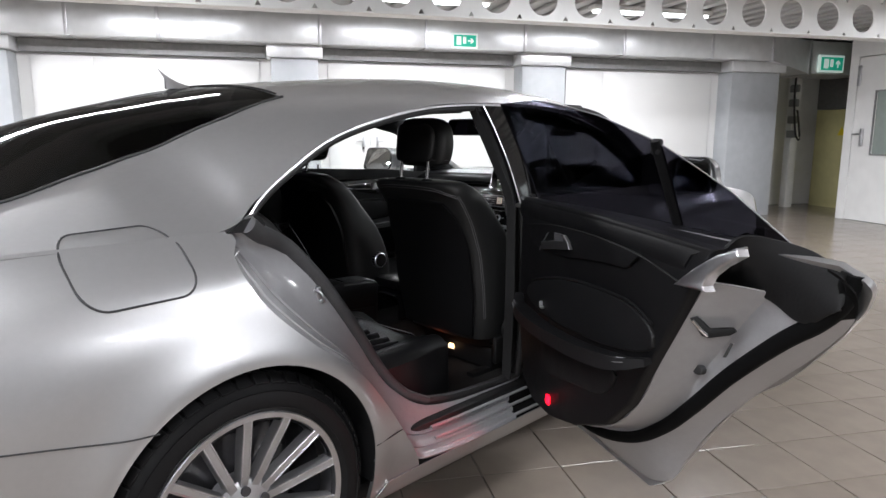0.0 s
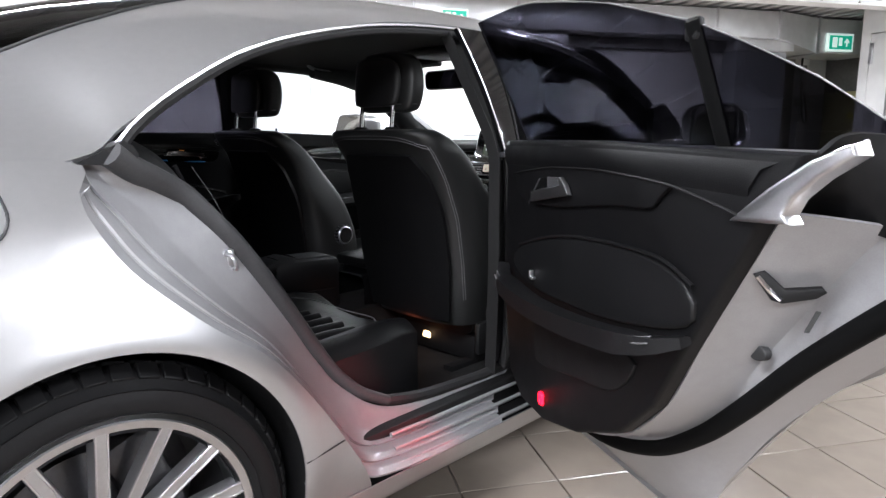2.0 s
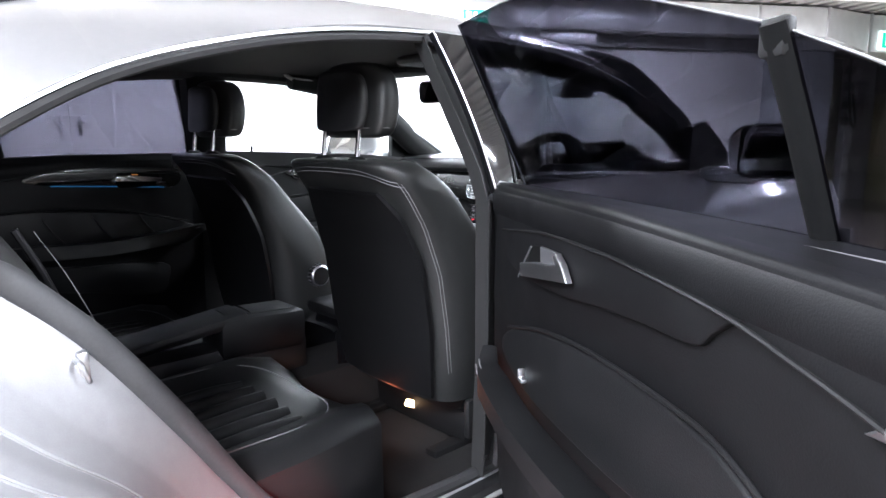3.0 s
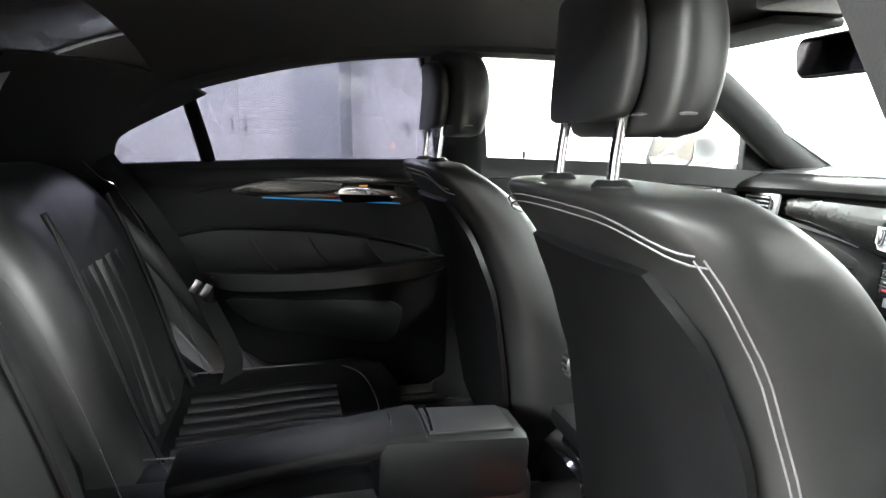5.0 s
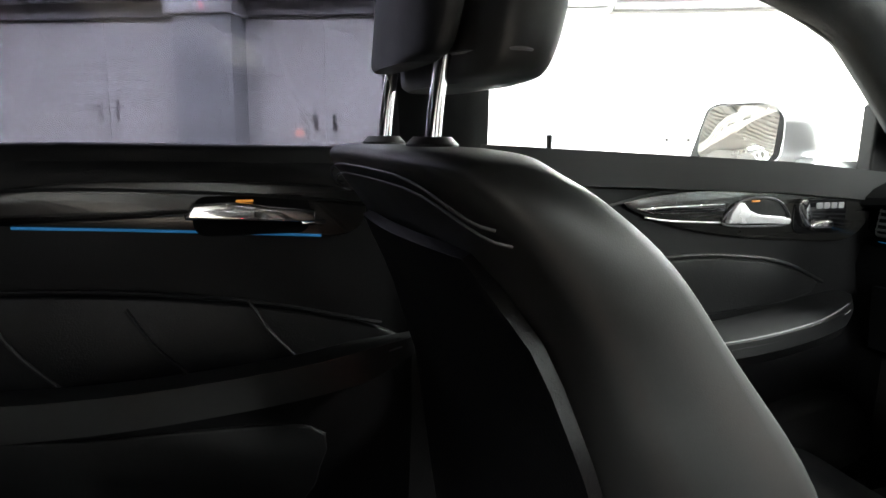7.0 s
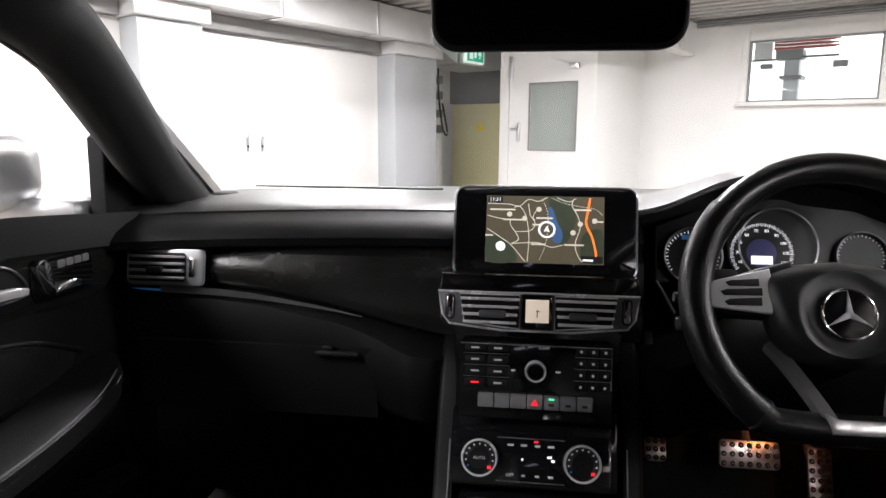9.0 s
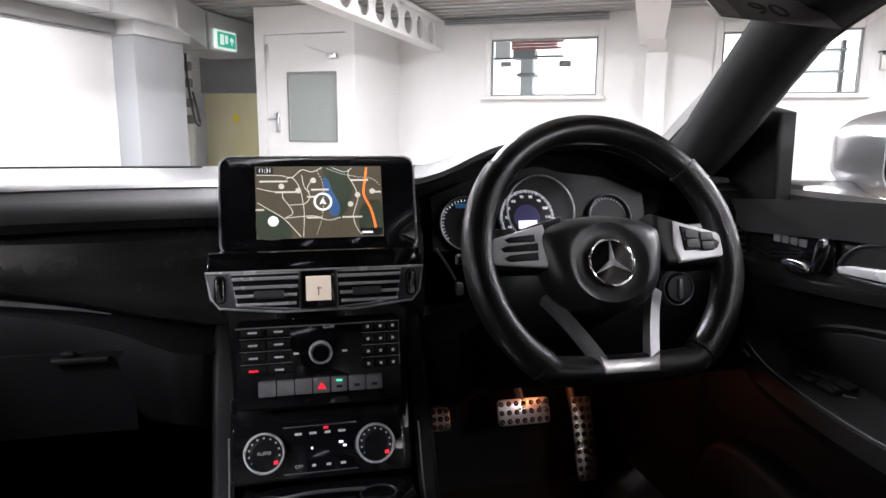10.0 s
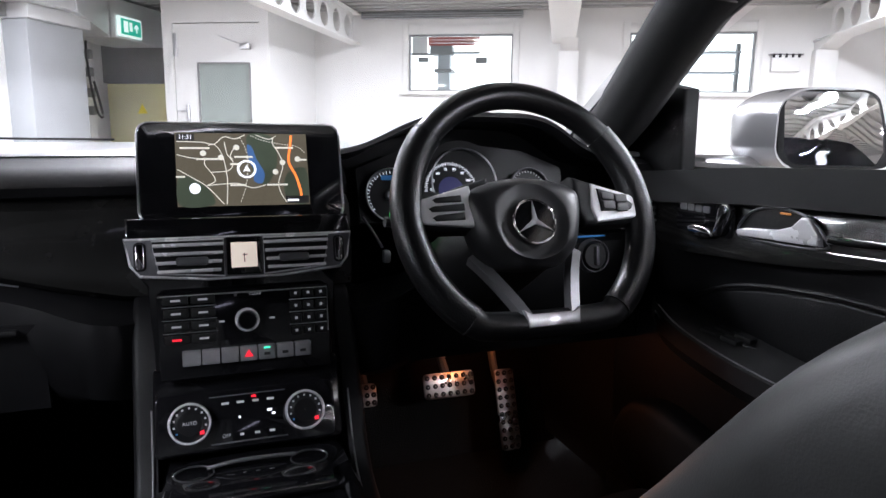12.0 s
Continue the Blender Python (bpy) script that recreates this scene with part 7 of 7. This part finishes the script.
for (a, b), r, mt in (((0.52, 0.50), 0.012, "map_road"), ((0.13, 0.76), 0.0075, "white_mark")):
    x, y = on_map(a, b)
    if mt == "map_road":
        part("position_ring", tube([F @ Vector((x + r * math.cos(t), y + r * math.sin(t), 0.006)) for t in np.linspace(0, 2 * math.pi, 33)[:-1]], 0.0016, closed=True, seg=6), "white_mark", scr)
        part("position_arrow", prism([(-0.005, -0.004), (0, -0.002), (0.005, -0.004), (0, 0.006)], 0.0004, 0, F @ Matrix.Translation((x, y, 0.006))), "white_mark", scr)
    else:
        part("map_marker", cyl(F @ Vector((x, y, 0.0056)), F @ Vector((x, y, 0.0062)), r, seg=24), mt, scr)
x, y = on_map(0.075, 0.06)
part("clock_field", box((x, y, 0.0052), (0.024, 0.010, 0.0004), 0, F), "dark", scr)
lettering("11:31", 0.0085, F @ Matrix.Translation((x, y, 0.0056)), "white_mark", scr)
x, y = on_map(0.90, 0.93)
part("scale_field", box((x, y, 0.0052), (0.034, 0.011, 0.0004), 0, F), "dark", scr)
part("scale_bar", box((x - 0.006, y - 0.001, 0.0057), (0.016, 0.003, 0.0003), 0, F), "white_mark", scr)

# ---- steering wheel ----
sw = thing("steering_wheel", label="flat-bottomed black leather steering wheel with silver spokes", category="steering wheel")
W = face_frame(1.845, -0.351, 0.927, 25)


def wheel_path(a0, a1, n):
    out = []
    for k in range(n + 1):
        a = radians(a0 + (a1 - a0) * k / n)
        r = 0.1705
        x, y = r * math.cos(a), r * math.sin(a)
        flat = -0.1435
        if y < flat:
            y = flat + (y - flat) * 0.15
        out.append(W @ Vector((x, y, 0.0)))
    return out


Wm = W.to_3x3()
part("rim", sweep(wheel_path(40, 140, 40), circle(0.0185, 14), up=Wm @ Vector((0, 0, 1))), "rim_leather", sw)
part("rim", sweep(wheel_path(-52, -128, 32), circle(0.0185, 14), up=Wm @ Vector((0, 0, 1))), "rim_leather", sw)
part("grip", sweep(wheel_path(-52, 40, 40), circle(0.0205, 14), up=Wm @ Vector((0, 0, 1))), mat("perforated_leather", (0.006, 0.006, 0.0065), 0.32, 0, 500, 0.6, bump=0.25, bscale=430, rvary=0.03), sw, "perforated leather grip")
part("grip", sweep(wheel_path(140, 232, 40), circle(0.0205, 14), up=Wm @ Vector((0, 0, 1))), bpy.data.materials["perforated_leather"], sw)
for a in (40, 140, -52, -128):
    p, q = wheel_path(a, a + 1, 1)
    part("rim_seam", cyl(p, q, 0.0209, seg=16), "rubber", sw)
# hub pad: shield outline, shallow dish round the emblem
half = knots([(0.0, 0.068), (0.045, 0.063), (0.075, 0.053), (0.086, 0.038), (0.080, 0.0), (0.068, -0.030), (0.042, -0.052), (0.0, -0.058)], 4).tolist()
shield = half[:-1] + [[-a, b] for a, b in half[:0:-1]]
rings = []
for sc, h, rd in ((0.90, -0.030, 0), (1.0, 0.002, 0), (0.97, 0.013, 0), (0.90, 0.022, 0), (0.78, 0.029, 0.25), (0.66, 0.033, 0.7), (0.60, 0.0325, 1), (0.53, 0.029, 1), (0.42, 0.0285, 1), (0.05, 0.0285, 1)):
    rows = []
    for a, b in shield:
        q = math.hypot(a, b)
        a2, b2 = a * sc * (1 - rd) + 0.082 * sc * rd * a / q, b * sc * (1 - rd) + 0.082 * sc * rd * b / q
        rows.append(tuple(W @ Vector((a2 - 0.014, b2 - 0.021, h))))
    rings.append(rows)
part("airbag_cover", loft(rings), "hub_leather", sw)
E2 = W @ Matrix.Translation((-0.013, -0.021, 0.033))
part("emblem_ring", tube([E2 @ Vector((0.0288 * math.cos(t), 0.0288 * math.sin(t), 0.0)) for t in np.linspace(0, 2 * math.pi, 41)[:-1]], 0.0019, closed=True, seg=8), "chrome", sw, "chrome emblem ring")
part("emblem_disc", lathe([(0.001, 0.001), (0.0275, 0.001), (0.0285, -0.004)], 36), "piano", sw, m=E2 @ Matrix.Rotation(radians(90), 4, "X"))
for k in range(3):
    part("emblem_bar", prism([(-0.0042, 0.0), (0.0042, 0.0), (0.0, 0.0275)], 0.003, 0.001, E2 @ Matrix.Rotation(radians(120 * k), 4, "Z")), "silver", sw)
for sx in (-1, 1):
    arm = [(0.060, 0.046), (0.10, 0.036), (0.150, 0.018), (0.172, 0.008), (0.174, -0.018), (0.13, -0.022), (0.070, -0.024), (0.060, 0.0)]
    arm = [(sx * a, b) for a, b in (arm if sx < 0 else arm[::-1])]
    K = W @ Matrix.Translation((sx * 0.085, 0, 0)) @ Matrix.Rotation(radians(5 * sx), 4, "Y") @ Matrix.Translation((-sx * 0.085, 0, 0))
    part("spoke", prism(arm, 0.03, 0.008, K @ Matrix.Translation((0, 0, -0.014)), 3), "leather", sw)
    bez = [(0.088, 0.034), (0.150, 0.019), (0.170, 0.004), (0.168, -0.012), (0.088, -0.021), (0.082, 0.0)]
    bez = [(sx * a, b) for a, b in (bez if sx < 0 else bez[::-1])]
    part("spoke_bezel", prism(bez, 0.008, 0.003, K @ Matrix.Translation((0, 0, 0.012)), 3), "bezel_silver", sw, "silver spoke bezel")
    if sx > 0:
        pad = [(0.094, 0.026), (0.132, 0.017), (0.150, 0.004), (0.146, -0.003), (0.096, -0.006)]
        part("button_pad", prism(pad[::-1], 0.004, 0.002, K @ Matrix.Translation((0, 0, 0.0195))), "plastic_dark", sw)
        for i in range(2):
            for j in range(2):
                part("wheel_button", plate(K, 0.020, 0.0115, 0.003, 0.003, 0.001, 0.107 + 0.022 * i, 0.0145 - 0.0125 * j - 0.003 * i, 0.0228), "plastic", sw)
    else:
        # left: three stacked keys in a wide silver surround
        for k, (x0, x1, y0, y1) in enumerate(((0.101, 0.138, 0.012, 0.0205), (0.098, 0.144, 0.0005, 0.0095), (0.099, 0.140, -0.0115, -0.002))):
            key = [(-x0, y0), (-x0, y1), (-x1 + 0.006, y1 - 0.002), (-x1, (y0 + y1) / 2), (-x1 + 0.004, y0)]
            part("wheel_button", prism(key, 0.004, 0.0015, K @ Matrix.Translation((0, 0, 0.0195))), "plastic", sw)
    leg = smooth_line([(sx * 0.078, -0.048), (sx * 0.062, -0.075), (sx * 0.044, -0.112), (sx * 0.032, -0.142)], 14)
    part("lower_spoke", sweep([W @ Vector((a, b, -0.034 + 0.046 * k / 14)) for k, (a, b) in enumerate(leg)], [(-0.0085, -0.008), (0.0085, -0.008), (0.0065, 0.006), (-0.0065, 0.006)], up=Wm @ Vector((0, 0, 1))), "silver", sw)
part("lower_bridge", prism([(-0.040, -0.130), (-0.036, -0.153), (0.036, -0.153), (0.040, -0.130), (0.030, -0.136), (-0.030, -0.136)], 0.014, 0.003, W @ Matrix.Translation((0, 0, 0.006))), "satin", sw)
part("column_shroud", loft([[tuple(W @ Vector((r * math.cos(t), -0.02 + r * 0.8 * math.sin(t), h))) for t in np.linspace(0, 2 * math.pi, 25)[:-1]] for r, h in ((0.062, -0.02), (0.070, -0.05), (0.082, -0.14), (0.085, -0.26))]), "plastic", sw)
part("stalk", tube([W @ Vector((-0.06, 0.0, -0.05)), W @ Vector((-0.12, 0.006, -0.055)), W @ Vector((-0.185, 0.01, -0.05))], 0.007, 12), "plastic", sw)
part("stalk", tube([W @ Vector((0.06, 0.0, -0.05)), W @ Vector((0.12, -0.01, -0.055)), W @ Vector((0.17, -0.012, -0.05))], 0.007, 12), "plastic", sw)
part("shift_paddle", box((-0.130, 0.022, -0.035), (0.040, 0.045, 0.006), 0.003, W), "plastic", sw)
part("shift_paddle", box((0.130, 0.022, -0.035), (0.040, 0.045, 0.006), 0.003, W), "plastic", sw)

ls = thing("light_switch", label="round light switch with a silver ring on the dashboard", category="switch")
F = face_frame(2.075, -0.600, 0.815, 8)
part("ring", lathe([(0.027, 0.012), (0.029, 0.013), (0.031, 0.0)], 32), "dark_silver", ls, m=F @ Matrix.Rotation(radians(90), 4, "X"))
part("knob", lathe([(0.001, 0.014), (0.022, 0.014), (0.026, 0.0)], 32), "plastic", ls, m=F @ Matrix.Rotation(radians(90), 4, "X"))
part("grip", box((0, 0, 0.017), (0.008, 0.034, 0.010), 0.003, F), "dark_silver", ls)

key = thing("start_switch", label="small silver start switch beside the centre vents", category="switch")
part("bezel", box((2.03, -0.205, 0.842), (0.014, 0.012, 0.02), 0.004), "satin", key)
part("blank", tube([(2.06, -0.175, 0.90), (2.045, -0.19, 0.875), (2.035, -0.20, 0.855)], 0.0022, 10), "dark_silver", key)

# ---- pedals ----
def pedal(name, y0, y1, z0, z1, x, tilt, label, nx, nz):
    p = thing(name, label=label, category="pedal", group="pedals")
    F = face_frame(x, (y0 + y1) / 2, (z0 + z1) / 2, tilt)
    w, h = abs(y1 - y0), z1 - z0
    part("pad", plate(F, w, h, 0.008, 0.010, 0.003), "pedal", p)
    for i in range(nx):
        for j in range(nz):
            part("stud", lathe([(0.001, 0.003), (0.0045, 0.003), (0.006, 0.0)], 10), "rubber", p, m=F @ Matrix.Translation(((i + 0.5) / nx * w - w / 2, (j + 0.5) / nz * h - h / 2, 0.008)) @ Matrix.Rotation(radians(90), 4, "X"))
    part("pedal_arm", tube([F @ Vector((0, 0, 0)), F @ Vector((0, 0.10, -0.05)), F @ Vector((0, 0.26, -0.05))], 0.010, 12), "greysteel", p)
    return p


pedal("brake_pedal", -0.381, -0.500, 0.447, 0.503, 2.37, 20, "steel brake pedal with black rubber studs", 7, 3)
pedal("accelerator_pedal", -0.562, -0.610, 0.305, 0.490, 2.37, 20, "tall steel accelerator pedal with black rubber studs", 3, 10)
pedal("foot_rest", -0.238, -0.282, 0.435, 0.485, 2.40, 25, "steel foot rest with rubber studs", 3, 3)

# ---- centre console ----
cc = thing("centre_console", label="black centre console with covered tray and control knob", category="console")
rows = []
for x, z, w in ((1.99, 0.585, 0.125), (1.93, 0.592, 0.128), (1.86, 0.585, 0.13), (1.76, 0.556, 0.128), (1.60, 0.535, 0.12), (1.40, 0.53, 0.11), (1.22, 0.525, 0.105), (1.18, 0.50, 0.10)):
    rows.append([(x, -w, 0.26), (x, -w, z - 0.03), (x, -w + 0.012, z - 0.006), (x, -w + 0.03, z), (x, 0, z + 0.004), (x, w - 0.03, z), (x, w - 0.012, z - 0.006), (x, w, z - 0.03), (x, w, 0.26)])
part("body", grid(rows, 0.004, (1.6, 0, 0.0)), "piano", cc)
part("armrest_lid", box((1.34, 0, 0.548), (0.30, 0.19, 0.045), 0.02), "leather", cc)
part("tray_cover", box((1.88, 0.01, 0.592), (0.10, 0.20, 0.012), 0.005, None), "piano", cc)
part("tray_handle", tube([(1.905, 0.066, 0.602), (1.898, 0.03, 0.610), (1.896, -0.01, 0.611), (1.902, -0.045, 0.606)], 0.0026, 20), "dark_silver", cc)
for y in (0.082, -0.062):
    part("tray_ring", tube([(1.895 + 0.012 * math.sin(t), y + 0.024 * math.cos(t), 0.602 + 0.004 * math.sin(t)) for t in np.linspace(0, 2 * math.pi, 25)[:-1]], 0.0012, closed=True, seg=5), "rim_dark", cc)
part("control_knob", lathe([(0.001, 0.026), (0.018, 0.025), (0.026, 0.018), (0.028, 0.0)], 32), "satin", cc, m=Matrix.Translation((1.70, 0.0, 0.552)) @ Matrix.Rotation(radians(90), 4, "X"))
for s in (-1, 1):
    flank = [tuple(p) for p in smooth_line([(2.16, 0.80), (2.075, 0.775), (2.02, 0.71), (1.985, 0.64), (1.945, 0.57), (1.88, 0.535), (1.72, 0.51), (1.50, 0.49)], 40)] + [(1.50, 0.27), (2.40, 0.27), (2.40, 0.80)]
    part("console_side", prism(flank, 0.03, 0.010, Matrix(((1, 0, 0, 0), (0, 0, s, s * 0.128), (0, 1, 0, 0), (0, 0, 0, 1))), 3), "leather_soft", cc)
    part("side_strip", tube([(x - 0.003, s * 0.134, z) for x, z in flank[12:34]], 0.0013, seg=6), "greysteel", cc)

# ---- rear view mirror ----
rv = thing("rear_view_mirror", label="black rear view mirror on the windscreen", category="mirror")
F = face_frame(1.72, 0.0, 1.242, -4)
part("shell", prism(rounded(0.252, 0.080, 0.026, 6), 0.022, 0.006, F @ Matrix.Translation((0, 0, -0.020)), 3), "plastic", rv)
part("mirror_glass", prism(rounded(0.240, 0.068, 0.022, 6), 0.002, 0, F @ Matrix.Translation((0, 0, 0.002))), mat("dimmed_mirror", (0.10, 0.09, 0.10), 0.05, 1.0, 10, 0.02, rvary=0.0), rv)
part("mirror_stem", tube([(1.75, 0, 1.25), (1.80, 0, 1.29), (1.86, 0, 1.335)], 0.012, 12), "plastic", rv)

# sticker high on the windscreen
tag = thing("windscreen_sticker", label="grey-brown windscreen sticker with the number 90", category="sticker")
F = face_frame(1.80, -0.518, 1.222, 58) @ Matrix.Rotation(radians(-8), 4, "Z")
part("paper", prism(rounded(0.150, 0.080, 0.004, 3), 0.001, 0, F), mat("sticker_film", (0.10, 0.088, 0.086), 0.5, 0, 60, 0.25), tag)
part("edge_strip", prism(rounded(0.026, 0.080, 0.003, 3, -0.062), 0.0006, 0, F @ Matrix.Translation((0, 0, 0.0012))), mat("sticker_edge", (0.30, 0.27, 0.25), 0.5, 0, 60, 0.2), tag)
lettering("90", 0.050, F @ Matrix.Translation((0.0, -0.006, 0.0016)), "dark", tag)

# small lamps of the cabin
for name, loc, e, col, r in (("footwell_light", (2.27, -0.50, 0.58), 0.20, (1.0, 0.30, 0.10), 0.02), ("footwell_light", (1.17, -0.30, 0.36), 0.06, (1.0, 0.22, 0.10), 0.015), ("footwell_light", (1.22, 0.10, 0.38), 0.12, (1.0, 0.12, 0.06), 0.015)):
    ld = bpy.data.lights.new(name, "POINT")
    ld.energy, ld.color, ld.shadow_soft_size = e, col, r
    new(name, ld).location = loc
ld = bpy.data.lights.new("door_light", "SPOT")
ld.energy, ld.color, ld.shadow_soft_size, ld.spot_size, ld.spot_blend = 2.8, (1.0, 0.05, 0.08), 0.01, radians(95), 0.7
new("door_light", ld).matrix_basis = OPEN @ Matrix.Translation((0.842, -0.722, 0.402)) @ Matrix.Rotation(radians(72), 4, "X")


# ---- floor tiles: the grid lies 33 degrees to the right of the car ----
TURN = Matrix.Rotation(radians(-33), 4, "Z")
structure("ground", box((0, 0, -0.03), (44, 44, 0.05), 0), "grout", "dark grout bed under the floor tiles", "floor")
PITCH = 0.30
floor = thing("floor", label="beige glazed square floor tiles with dark joints", category="floor", kind="structure")
tile_bm = box((0, 0, 0), (PITCH - 0.005, PITCH - 0.005, 0.010), 0.0015, seg=1)
tile_ob = part("tile", tile_bm, "tile", floor, smooth=False)
tile_mesh = tile_ob.data
OFF_A, OFF_B = 0.186, 0.024
near, rest = [], []
inv = HALL.inverted()
for i in range(-45, 46):
    for j in range(-45, 46):
        p = TURN @ Vector((i * PITCH + OFF_A, j * PITCH + OFF_B, 0))
        q = inv @ p
        if not (-9.0 < q.x < 10.2 and -9.0 < q.y < 7.3):
            continue
        (near if (0.6 < p.x < 4.6 and -3.4 < p.y < -0.75) else rest).append(p)
near.sort(key=lambda p: (p.x - 2.0) ** 2 + (p.y + 1.5) ** 2)
rest += near[290:]
rng = random.Random(3)
first = True
for p in near[:290]:
    ob = tile_ob if first else new("tile", tile_mesh)
    first = False
    ob.parent = floor
    ob.matrix_basis = Matrix.Translation((p.x, p.y, 0.0 + rng.uniform(-0.0006, 0.0006))) @ TURN @ Matrix.Rotation(rng.uniform(-0.002, 0.002), 4, "X")
h = (PITCH - 0.005) / 2
vs, fs = [], []
for p in rest:
    b = len(vs)
    for a, c in ((-h, -h), (h, -h), (h, h), (-h, h)):
        for z, k in ((0.0035, 1.0), (0.005, 0.99)):
            w = TURN @ Vector((a * k, c * k, 0))
            vs.append((p.x + w.x, p.y + w.y, z))
    fs.append((b + 1, b + 3, b + 5, b + 7))
    for k in range(4):
        n = (k + 1) % 4
        fs.append((b + 2 * k, b + 2 * n, b + 2 * n + 1, b + 2 * k + 1))
me = bpy.data.meshes.new("tile_field")
me.from_pydata(vs, [], fs)
me.materials.append(M["tile"])
field = new("tile_field", me)
field.parent = floor
tagged(field, kind="stuff")
